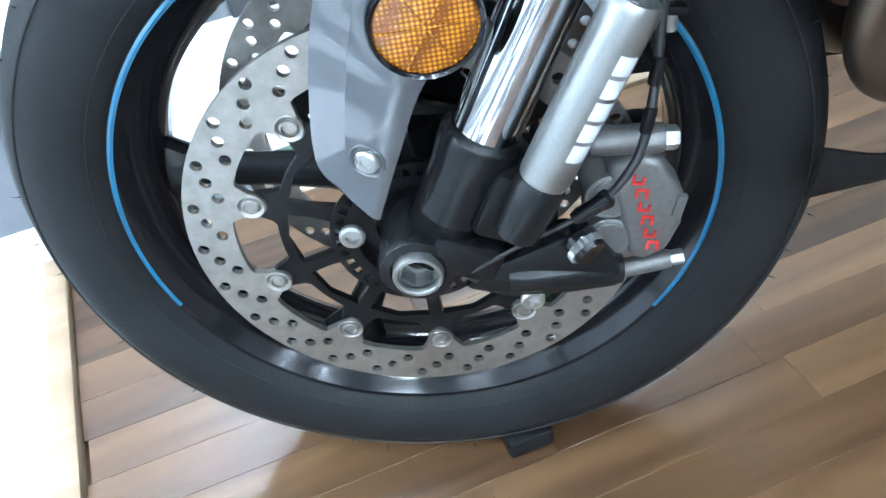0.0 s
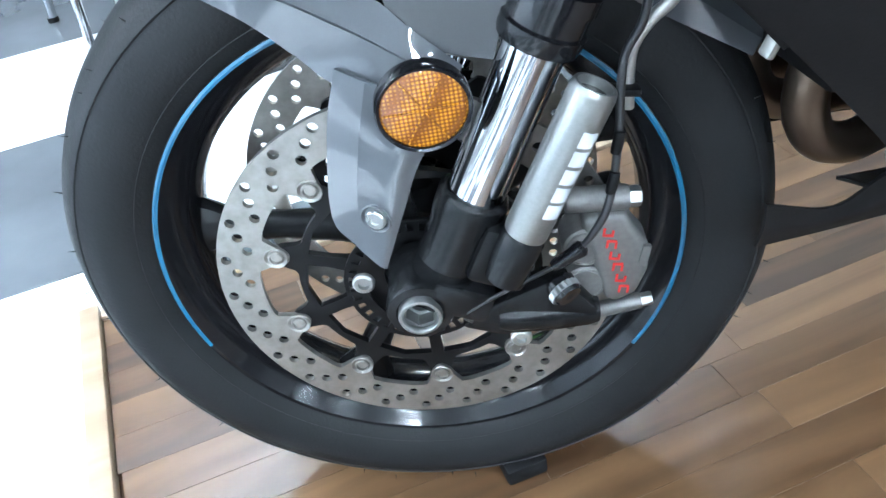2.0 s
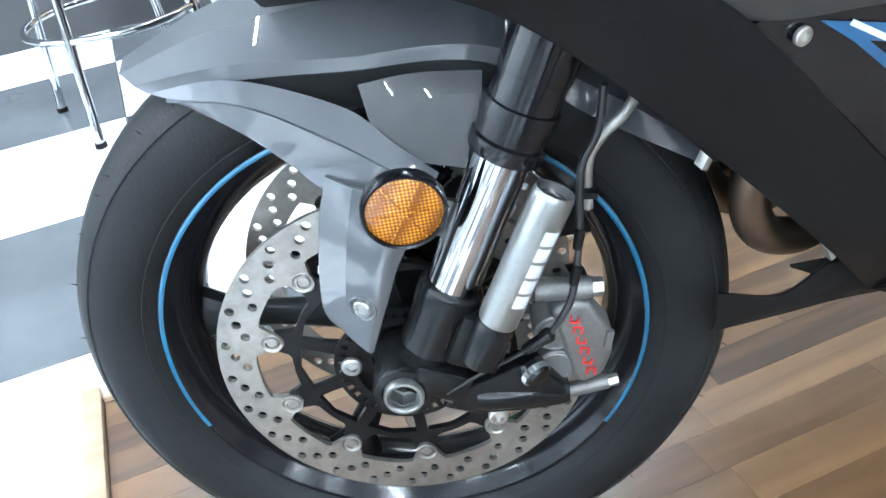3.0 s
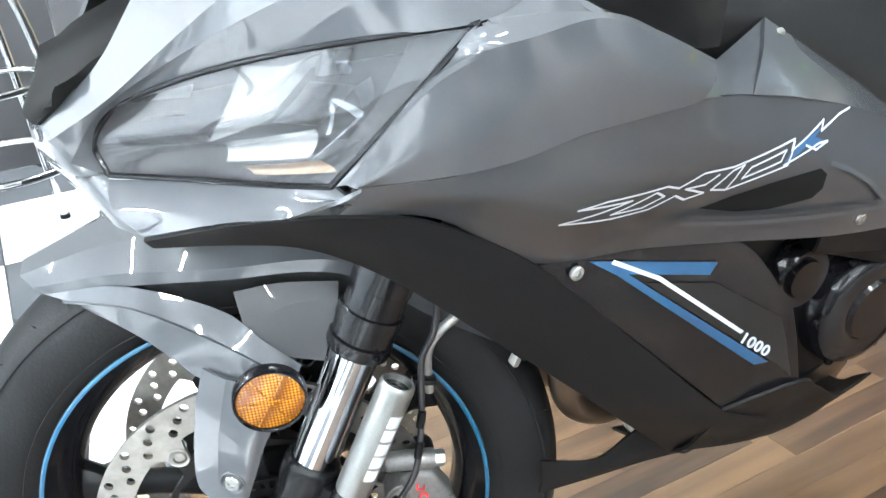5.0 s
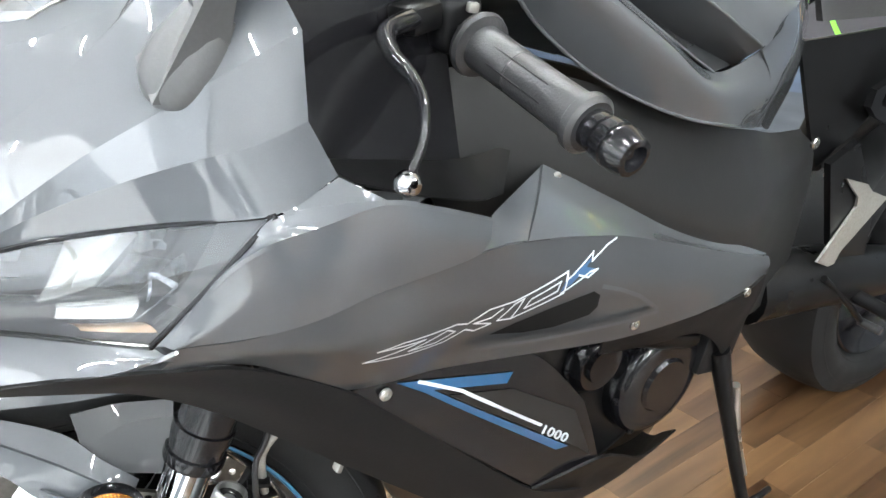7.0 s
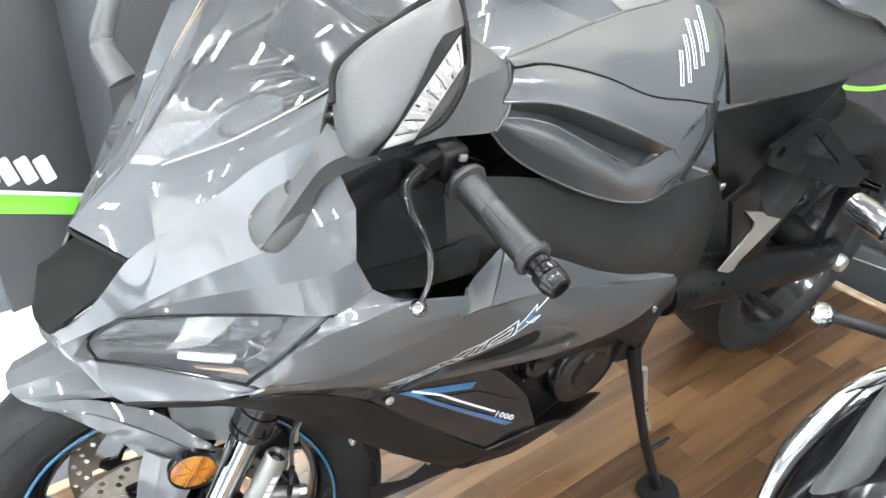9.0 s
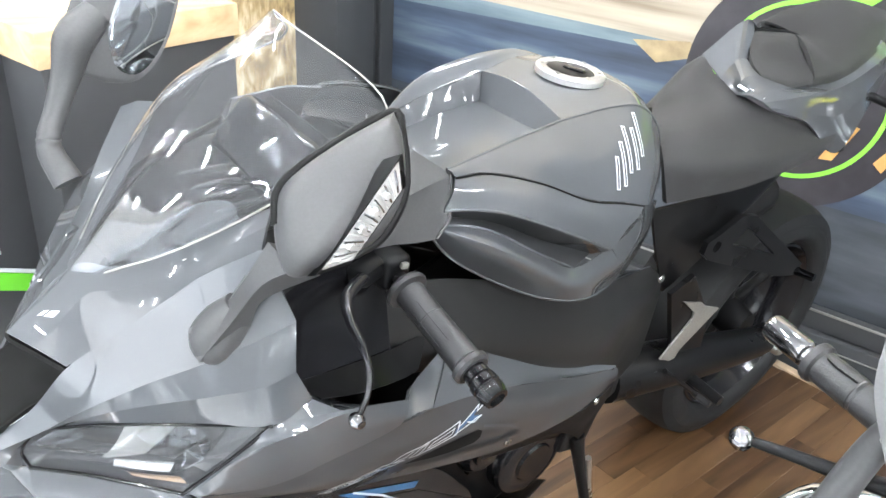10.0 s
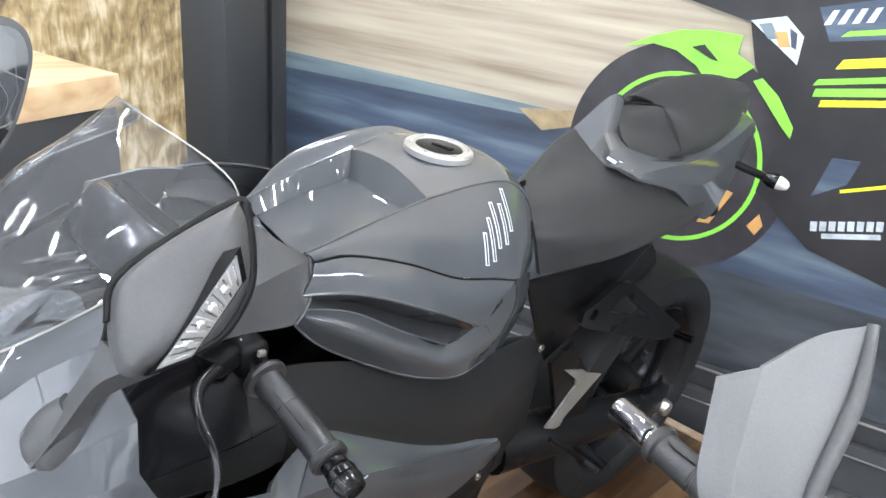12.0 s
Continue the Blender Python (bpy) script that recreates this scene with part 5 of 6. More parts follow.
def windscreen():
    e = [(.010, -.036, .917), (.075, -.093, .964), (.17, -.139, 1.030), (.292, -.112, 1.083)]
    m = [(-.003, -.022, .913), (.060, -.058, .984), (.150, -.085, 1.064), (.264, -.056, 1.120)]
    c = [(-.015, 0, .909), (.050, 0, .997), (.135, 0, 1.087), (.219, 0, 1.158)]
    rows = [[(x, -y, z) for x, y, z in e], [(x, -y, z) for x, y, z in m], c, m, e]
    s = part("windscreen", sheet(rows, 8, 7, .003), SCREEN, BIKE, "clear acrylic windscreen with a bright edge", BODY)
    s.visible_shadow = False
    for side_edge in (e, [(x, -y, z) for x, y, z in e]):
        part("screen_edge", tube(side_edge + [c[-1]], .0011, 8, 8), ALU, s, "bright ground edge of the screen", BODY)
    # dash and inner cowl below it
    dash = [[(.02, -.06, .915), (.02, 0, .92), (.02, .06, .915)], [(.12, -.12, .955), (.12, 0, .955), (.12, .12, .955)], [(.24, -.13, .965), (.24, 0, .955), (.24, .13, .965)]]
    part("inner_cowl", sheet(dash, 5, 5, .003), VOID, BIKE, "matt black inner cowl behind the screen", BODY)
    pod = part("instrument_panel", block((.045, .17, .085), .018, (.215, 0, .995), (0, 38, 0), 4), GLOSS, BIKE, "black instrument panel", BODY)
    part("display", block((.003, .13, .055), .002, (.236, 0, 1.012), (0, 38, 0)), SATIN, pod, "", BODY)
    part("ignition_lock", lathe([(0, 0), (0, .018), (.022, .018), (.026, .015), (.026, .006), (.022, 0)], 24), BOLT, BIKE, "", BODY @ pose(.300, 0, .955, 90, 0, 0))
    for y in (-.10, .10):
        part("fork_cap", lathe([(0, .024), (.008, .024), (.011, .021), (.011, .012), (.016, .012), (.016, 0)], 28), BOLT, BIKE, "bright fork cap", BODY @ pose(.292, y, .948, 66, 0, 90))
    rnd = random.Random(8)
    for k in range(6):
        y0, y1 = -.10 + .025 * k, -.085 + .03 * k + rnd.uniform(-.01, .01)
        path = [(.275, y0, .940), (.225, y0 + rnd.uniform(-.006, .006), .958 + rnd.uniform(-.004, .010)), (.17, (y0 + y1) / 2, .962), (.12, y1, .950)]
        part("cable", tube(path, rnd.choice((.0024, .0030, .0038)), 8, 6), RUBBER_HOSE, BIKE, "", BODY)
    for x, y, z, r in ((.245, -.085, .985, .010), (.270, -.06, .975, .012), (.225, -.10, .965, .008), (.255, -.03, .985, .009)):
        part("cable_fitting", lathe([(-.012, 0), (-.012, r * .6), (-.006, r), (.006, r), (.010, r * .7), (.014, 0)], 12), ALU, BIKE, "", BODY @ pose(x, y, z, 40, 0, 35))
    for s2 in (-1, 1):
        part("screen_stay", tube([(.03, s2 * .045, .915), (.10, s2 * .075, .965), (.20, s2 * .09, 1.0)], .004, 8, 5), SATIN, BIKE, "", BODY)


def mirror(s=-1):
    """Rear view mirror on the bike's left."""
    rim = [(.253, .171, 1.108), (.180, .178, 1.089), (.124, .188, 1.067), (.106, .210, 1.044), (.099, .234, 1.022), (.105, .248, 1.012), (.130, .252, 1.012), (.163, .253, 1.018), (.193, .250, 1.027), (.223, .235, 1.047), (.239, .217, 1.066), (.251, .190, 1.093)]
    rim = [Vector((x, s * y, z)) for x, y, z in rim]
    n = Vector((-.154, s * .651, .743))
    loop = smooth(rim + rim[:1], 4)[:-1]
    c = sum(loop, Vector()) / len(loop)
    bm = bmesh.new()
    rings = [[bm.verts.new(c + (p - c) * f + n * h) for p in loop] for f, h in ((.90, -.004), (.985, -.005), (1.0, -.001), (.985, .004), (.96, .007), (.94, .016), (.86, .025), (.70, .032), (.45, .037), (.2, .039))]
    for a, b in zip(rings, rings[1:]):
        for k in range(len(loop)):
            bm.faces.new((a[k], a[(k + 1) % len(loop)], b[(k + 1) % len(loop)], b[k]))
    bm.faces.new(rings[-1])
    tree = BVHTree.FromBMesh(bm)
    head = part("mirror", bm, MIRROR_GREY, BIKE, "graphite mirror housing with built-in clear turn signal", BODY)
    glass = bmesh.new()
    glass.faces.new([glass.verts.new(c + (p - c) * .91 - n * .003) for p in loop])
    ex = bmesh.ops.extrude_face_region(glass, geom=glass.faces[:])["geom"]
    bmesh.ops.translate(glass, vec=n * .003, verts=[q for q in ex if isinstance(q, bmesh.types.BMVert)])
    part("mirror_glass", glass, MIRROR_GLASS, head, "", BODY)
    part("mirror_rim", tube([p + n * .002 for p in rim[7:] + rim[:4]], [.003, .005, .0062, .0066, .0066, .0055, .0050, .0048, .004], 10, 5), MATT, head, "dark mirror rim", BODY)
    if s < 0:
        lamp = [(.192, 1.115), (.199, 1.085), (.170, 1.047), (.152, 1.025), (.119, 1.024), (.133, 1.039)]
        out = [Vector((x, -.265, z)) for x, z in lamp]
        mid = sum(out, Vector()) / 6
        d = Vector((-.10, -.80, .55)).normalized()

        def pad(scale, lift):
            return [mid + (q - mid) * scale + d * lift for q in out]

        for name, mat, scale, lift, label in (("signal_frame", SATIN, 1.10, .0030, "dark frame of the turn signal"), ("signal_reflector", REFLECT, .98, .0038, "bright reflector")):
            bm = bmesh.new()
            lo, hi = [[bm.verts.new(q) for q in pad(scale, h)] for h in (-.035, lift)]
            bm.faces.new(hi)
            for k in range(6):
                bm.faces.new((lo[k], lo[(k + 1) % 6], hi[(k + 1) % 6], hi[k]))
            part(name, bm, mat, head, label, BODY)
        q = pad(.93, .0044)
        for k in range(14):
            f = (k + .5) / 14
            u, v = q[4].lerp(q[0], f), q[3].lerp(q[1], f)
            part("reflector_rib", tube([u.lerp(v, .08), u.lerp(v, .5) + d * .0008, u.lerp(v, .92)], .0011, 6, 3), CHROME if k % 2 else REFLECT, head, "", BODY)
        for k in range(4):
            f = .2 + .2 * k
            m = q[4].lerp(q[0], f).lerp(q[3].lerp(q[1], f), .5)
            bm = lathe([(.004, 0), (.004, .0058), (-.001, .0048), (-.003, .003), (-.0035, 0)], 16)
            part("lamp_bulb", bm, REFLECT, head, "", BODY @ Matrix.Translation(m))
        bm = bmesh.new()
        lo, hi = [[bm.verts.new(p) for p in pad(sc, h)] for sc, h in ((1.0, .0045), (.94, .0075))]
        bm.faces.new(hi)
        for k in range(6):
            bm.faces.new((lo[k], lo[(k + 1) % 6], hi[(k + 1) % 6], hi[k]))
        lens = part("turn_signal", bm, LENS, head, "clear turn signal lens", BODY)
        lens.visible_shadow = False
    stalk = [[(0.044, -0.160, 0.917), (0.043, -0.184, 0.894), (0.087, -0.190, 0.888), (0.070, -0.149, 0.901)],
             [(0.072, -0.174, 0.941), (0.067, -0.203, 0.944), (0.092, -0.200, 0.941), (0.086, -0.161, 0.939)],
             [(0.090, -0.195, 0.990), (0.090, -0.219, 0.990), (0.101, -0.210, 0.967), (0.100, -0.177, 0.976)],
             [(0.102, -0.207, 1.026), (0.112, -0.238, 1.011), (0.140, -0.236, 0.995), (0.125, -0.195, 1.008)]]
    arm = part("mirror_arm", loft(stalk, 6), MIRROR_GREY, head, "graphite mirror stalk", BODY)
    arm.data.set_sharp_from_angle(angle=radians(25))
    foot = tube([(.060, s * .164, .888), (.066, s * .168, .898), (.078, s * .174, .920), (.088, s * .182, .945)], [.020, .027, .026, .016], 20, 5)
    part("mirror_foot", foot, MIRROR_GREY, head, "", BODY)


def far_mirror():
    """Rear view mirror on the bike's right, its glass turned towards the rider."""
    rim = [(.185, .247, 1.166), (.220, .247, 1.158), (.231, .247, 1.132), (.223, .247, 1.097), (.196, .247, 1.040), (.161, .247, 1.007), (.133, .247, 1.015), (.126, .247, 1.049), (.136, .247, 1.084)]
    loop = [Vector((p.x, p.y + (p.z - 1.085) * .22, p.z)) for p in smooth(rim + rim[:1], 4)[:-1]]
    c = sum(loop, Vector()) / len(loop)
    shift = Vector((-.055, .012, .004))
    bm = bmesh.new()
    rings = [[bm.verts.new(c + (p - c) * f + shift * h) for p in loop] for f, h in ((.94, .02), (1.04, .0), (1.08, .12), (1.08, .45), (1.0, .8), (.75, 1.05), (.3, 1.15))]
    for a, b in zip(rings, rings[1:]):
        for k in range(len(loop)):
            bm.faces.new((a[k], a[(k + 1) % len(loop)], b[(k + 1) % len(loop)], b[k]))
    bm.faces.new(rings[-1])
    head = part("mirror", bm, MIRROR_GREY, BIKE, "graphite mirror housing seen from its glass side", BODY)
    glass = bmesh.new()
    glass.faces.new([glass.verts.new(c + (p - c) * .95 + shift * .015) for p in loop])
    ex = bmesh.ops.extrude_face_region(glass, geom=glass.faces[:])["geom"]
    bmesh.ops.translate(glass, vec=shift * .08, verts=[q for q in ex if isinstance(q, bmesh.types.BMVert)])
    part("mirror_glass", glass, MIRROR_GLASS, head, "", BODY)
    path = [(.120, .248, 1.085), (.089, .242, 1.060), (.074, .237, 1.021), (.054, .227, .980), (.036, .212, .942), (.045, .182, .905)]
    part("mirror_arm", tube(path, [.020, .024, .018, .014, .015, .018], 16, 6), MIRROR_GREY, head, "graphite mirror stalk", BODY)


def tank():
    ridge = [(.363, -.140, 1.008), (.44, -.124, 1.007), (.515, -.110, 1.008), (.591, -.098, 1.009), (.70, -.090, 1.006), (.773, -.088, .993), (.834, -.085, .946), (.861, -.085, .884)]
    seam = [(.372, -.146, .999), (.425, -.147, .993), (.507, -.160, .966), (.592, -.170, .926), (.665, -.174, .905), (.719, -.172, .886), (.764, -.155, .867), (.825, -.120, .838)]
    middle = [tuple((Vector(p) + Vector(q)) / 2 + Vector((0, -.006 if i > 1 else -.001, .005 if i > 1 else .002))) for i, (p, q) in enumerate(zip(ridge, seam))]
    flank = [ridge, middle, seam]
    far = [(.445, .108, .948), (.50, .104, .968), (.55, .098, .986), (.615, .090, 1.003)]
    crown = [[(.591, -.098, 1.009), (.70, -.090, 1.006), (.773, -.088, .993), (.834, -.085, .946), (.861, -.085, .884)],
             [(.606, -.045, 1.011), (.70, -.045, 1.018), (.79, -.045, 1.003), (.86, -.045, .950), (.895, -.042, .882)],
             [(.614, 0, 1.013), (.70, 0, 1.022), (.795, 0, 1.006), (.866, 0, .952), (.903, 0, .884)],
             [(.615, .045, 1.011), (.70, .050, 1.020), (.79, .048, 1.004), (.86, .045, .950), (.895, .042, .882)],
             [(.615, .090, 1.003), (.70, .100, 1.012), (.785, .095, .990), (.84, .085, .945), (.868, .080, .880)]]
    t = part("fuel_tank", sheet(crown, 7, 7, .003), PAINT, BIKE, "glossy grey fuel tank with a sunken pocket on its front", BODY)
    part("tank_flank", sheet(flank, 7, 6, .003), PAINT, t, "", BODY)
    for line in (ridge[:4], ridge[3:], far):
        part("rounded_edge", tube(line, .0018, 12, 8), PAINT, t, "", BODY)
    part("rounded_edge", tube([(.591, -.098, 1.0075), (.606, -.045, 1.0095), (.614, 0, 1.0115), (.615, .045, 1.0095), (.615, .090, 1.0015)], 0.0022, 12, 8), PAINT, t, "", BODY)
    side_far = [far + [(.70, .100, 1.012), (.785, .095, .990), (.84, .085, .945)],
                [(.462, .128, .940), (.515, .130, .983), (.57, .130, 1.001), (.65, .128, 1.010), (.72, .128, 1.000), (.79, .120, .970), (.84, .105, .92)],
                [(.45, .145, .90), (.50, .148, .90), (.55, .148, .89), (.62, .148, .87), (.70, .145, .86), (.785, .132, .845), (.85, .10, .82)]]
    part("tank_flank", sheet(side_far, 6, 6, .003), PAINT, t, "", BODY)
    floor_near = [(.375, -.128, .985), (.44, -.112, .984), (.515, -.098, .985), (.580, -.088, .986)]
    floor_far = [(.455, .092, .928), (.50, .090, .940), (.55, .086, .951), (.609, .078, .962)]
    part("pocket_floor", sheet([floor_near, floor_far], 6, 6, .003), PAINT, t, "", BODY)
    part("pocket_wall", sheet([ridge[:4], floor_near], 6, 2, .002), PAINT, t, "", BODY)
    part("pocket_wall", sheet([far, floor_far], 6, 2, .002), PAINT, t, "", BODY)
    back = [[(.591, -.098, 1.009), (.606, -.045, 1.011), (.614, 0, 1.013), (.615, .045, 1.011), (.615, .090, 1.003)], [(.580, -.088, .986), (.585, -.04, .978), (.592, 0, .972), (.600, .04, .967), (.609, .078, .962)]]
    part("pocket_wall", sheet(back, 5, 2, .002), PAINT, t, "", BODY)
    nose = [[(.300, -.10, .965), (.30, 0, .955), (.30, .10, .950)], [(.375, -.128, .985), (.41, 0, .958), (.455, .092, .928)]]
    part("tank_nose", sheet(nose, 6, 4, .003), PAINT, t, "", BODY)
    tree = BVHTree.FromBMesh(sheet(flank, 6, 6, 0))
    cap = part("fuel_cap", lathe([(-.004, 0), (-.004, .052), (.004, .052), (.007, .049), (.007, .037), (.004, .0355)], 64), CAP_PLATE, t, "bright alloy fuel cap ring", BODY @ pose(.703, 0, 1.0215, 0, 4, 0) @ pose(0, 0, 0, 90, 0, 0))
    part("cap_lid", lathe([(.0, 0), (.0, .036), (.0045, .036), (.006, .033), (.006, 0)], 40), SATIN, cap, "dark cap lid", BODY @ pose(.703, 0, 1.0215, 0, 4, 0) @ pose(0, 0, 0, 90, 0, 0))
    part("key_cover", block((.012, .034, .004), .002, (.707, -.004, 1.0285), (0, 4, 20)), GLOSS, cap, "", BODY)
    for k in range(6):
        a = 2 * math.pi * k / 6 + .3
        part("cap_bolt", lathe([(0, .0028), (.002, .0028), (.0026, .002), (.0026, 0)], 10), BOLT, cap, "", BODY @ pose(.703, 0, 1.0215, 0, 4, 0) @ pose(.043 * math.cos(a), .043 * math.sin(a), .0068, 90, 0, 0))
    # white script on the tank's flank as plain slanted bars
    script = [((.660 + .018 * k, .924 + .006 * k - .006 * (k % 2)), (.669 + .018 * k, .957 + .007 * k + .006 * (k % 3))) for k in range(5)]
    for line in script:
        for q in stroke(line, .0085):
            decal(tree, q, WHITE, "script_stroke", t, "", .0010)
        for q in stroke(line, .0034):
            decal(tree, q, PAINT, "script_core", t, "", .0015)
    band = [[(.372, -.1475, .998), (.425, -.1485, .992), (.507, -.1615, .965), (.592, -.1715, .925), (.665, -.1755, .904), (.719, -.1735, .885)],
            [(.350, -.160, .967), (.393, -.172, .963), (.442, -.184, .949), (.532, -.197, .906), (.631, -.197, .851), (.667, -.188, .865)]]
    scoop = [band[1][:5], [(.355, -.150, .955), (.396, -.150, .941), (.446, -.150, .921), (.535, -.153, .872), (.642, -.160, .821)],
             [(.358, -.160, .946), (.389, -.168, .940), (.427, -.175, .924), (.497, -.182, .879), (.580, -.184, .829)]]
    lower = [scoop[2] + [(.668, -.178, .838)],
             [(.347, -.160, .944), (.364, -.181, .937), (.412, -.197, .912), (.490, -.205, .863), (.575, -.201, .814), (.686, -.181, .798)],
             [(.343, -.150, .930), (.380, -.154, .888), (.448, -.160, .838), (.527, -.183, .797), (.605, -.193, .772), (.702, -.162, .742)]]
    tail_piece = [[(.631, -.1965, .851), (.667, -.188, .865), (.719, -.1735, .885), (.79, -.140, .858), (.835, -.118, .836)],
                  [(.655, -.184, .838), (.690, -.178, .842), (.745, -.165, .846), (.80, -.138, .822), (.842, -.116, .800)],
                  [(.686, -.181, .798), (.715, -.174, .796), (.757, -.158, .795), (.805, -.134, .775), (.842, -.114, .758)],
                  [(.702, -.162, .742), (.725, -.153, .733), (.757, -.138, .722), (.79, -.122, .708), (.812, -.113, .700)]]
    bulge = [tuple((Vector(p) + Vector(q)) / 2 + Vector((0, -.005, .004))) for p, q in zip(*band)]
    band.insert(1, bulge)
    for sgn in (-1, 1):
        turn = (lambda rows: rows) if sgn < 0 else flip
        cover = part("tank_shroud", sheet(turn(band), 7, 4, .003), PAINT, BIKE, "glossy grey tank side cover with a scoop coloured dark for shade", BODY)
        part("seam_line", tube(turn([[(x, y - .001, z) for x, y, z in band[0]]])[0], .0012, 8, 8), VOID, cover, "dark panel joint", BODY)
        for line, r in ((band[2][:5], .0020), (lower[0][:5], .0016), (lower[2], .0018)):
            part("rolled_edge", tube(turn([line])[0], r, 12, 8), PAINT, cover, "", BODY)
        # darker grey here paints in the shade below the band's edge
        part("scoop", join(sheet(turn(scoop[:2]), 7, 3, .002), sheet(turn(scoop[1:]), 7, 3, .002)), PAINT_DARK, cover, "scoop in the tank cover, shade put in as darker grey", BODY)
        part("shroud_lower", sheet(turn(lower), 7, 6, .003), PAINT, cover, "", BODY)
        part("shroud_tail", sheet(turn(tail_piece), 5, 5, .003), PAINT, cover, "", BODY)
    front = [[(0.272, -0.105, 1.077), (0.302, -0.118, 1.051), (0.340, -0.128, 1.021), (0.372, -0.136, 0.999)],
             [(0.248, -0.160, 0.991), (0.283, -0.158, 0.995), (0.325, -0.152, 1.000), (0.370, -0.140, 0.997)],
             [(0.234, -0.160, 0.944), (0.270, -0.166, 0.947), (0.339, -0.166, 0.937), (0.356, -0.165, 0.962)]]
    for turn, bm in ((list, join(sheet(front[:2], 6, 3, .004), sheet(front[1:], 6, 3, .004))), (flip, sheet(flip(front[1:]), 6, 3, .004))):
        cover = part("tank_front_cover", bm, MIRROR_GREY, BIKE, "graphite plastic cover ahead of the tank", BODY)
        part("cover_edge", tube(turn([[front[0][3], front[1][3], front[2][3], front[2][2]]])[0], .0022, 8, 3), MIRROR_GREY, cover, "", BODY)


def frame_and_engine():
    spar = [[(.22, -.145, .865), (.33, -.145, .865), (.45, -.148, .83), (.614, -.158, .762), (.74, -.138, .722), (.82, -.116, .695), (.90, -.105, .68)],
            [(.25, -.165, .80), (.36, -.172, .78), (.48, -.184, .725), (.62, -.186, .655), (.74, -.172, .625), (.85, -.140, .62), (.93, -.118, .63)],
            [(.28, -.158, .735), (.37, -.160, .72), (.50, -.168, .655), (.64, -.172, .570), (.73, -.165, .500), (.82, -.145, .44), (.92, -.125, .45)]]
    f, _ = pair("frame_spar", spar, FRAME, None, "satin black frame spar below the tank", 6, 7, .006)
    bolt_at(.906, -.125, .666, f, .008)
    bolt_at(.965, -.122, .609, f, .008)
    sub = [[(.86, -.10, .80), (1.0, -.115, .80), (1.15, -.115, .80), (1.32, -.105, .845)], [(.90, -.112, .70), (1.0, -.12, .715), (1.12, -.118, .74), (1.30, -.105, .82)], [(.94, -.118, .62), (1.02, -.12, .66), (1.10, -.118, .71), (1.29, -.103, .805)]]
    pair("subframe", sub, SATIN, None, "satin black rear subframe", 6, 5, .006)
    part("engine_block", block((.36, .30, .30), .03, (.56, 0, .47), (0, -20, 0), 3), SATIN, BIKE, "black engine block", BODY)
    for x, z, r, d in ((.605, .435, .068, .168), (.70, .50, .045, .155), (.50, .50, .04, .155)):
        bm = lathe([(.05, r * 1.1), (0, r * 1.08), (-.008, r), (-.014, r * .8), (-.012, r * .55), (-.016, r * .5), (-.016, 0)], 40)
        c = part("engine_cover", bm, GLOSS, BIKE, "round black engine cover", BODY @ pose(x, -d, z))
        for k in range(6):
            a = k * math.pi / 3
            part("cover_bolt", hex_bolt((0, 0, 0), .005, .005), SEMI, c, "", BODY @ pose(x + r * 1.05 * math.cos(a), -d - .0, z + r * 1.05 * math.sin(a)))
    part("engine_pipe", tube([(.48, -.18, .56), (.56, -.19, .53), (.63, -.185, .50)], .014, 12, 5), SATIN, BIKE, "", BODY)
    part("radiator", block((.045, .30, .26), .008, (.215, 0, .585), (0, -22, 0)), MATT, BIKE, "black radiator behind the front wheel", BODY)
    for k, y in enumerate((-.105, -.035, .035, .105)):
        part("header_pipe", tube([(.345, y, .53), (.282, y, .490), (.264, y, .436), (.279, y, .388), (.322, y * .95, .360), (.39, y * .8, .345), (.50, y * .6, .30), (.62, y * .5, .25)], .0170, 18, 7), HEADER, BIKE, "bronze tinted exhaust header", BODY)
    part("collector", tube([(.58, 0, .2), (.72, 0, .20), (.90, .05, .22)], [.05, .07, .05], 20, 6), HEADER, BIKE, "", BODY)


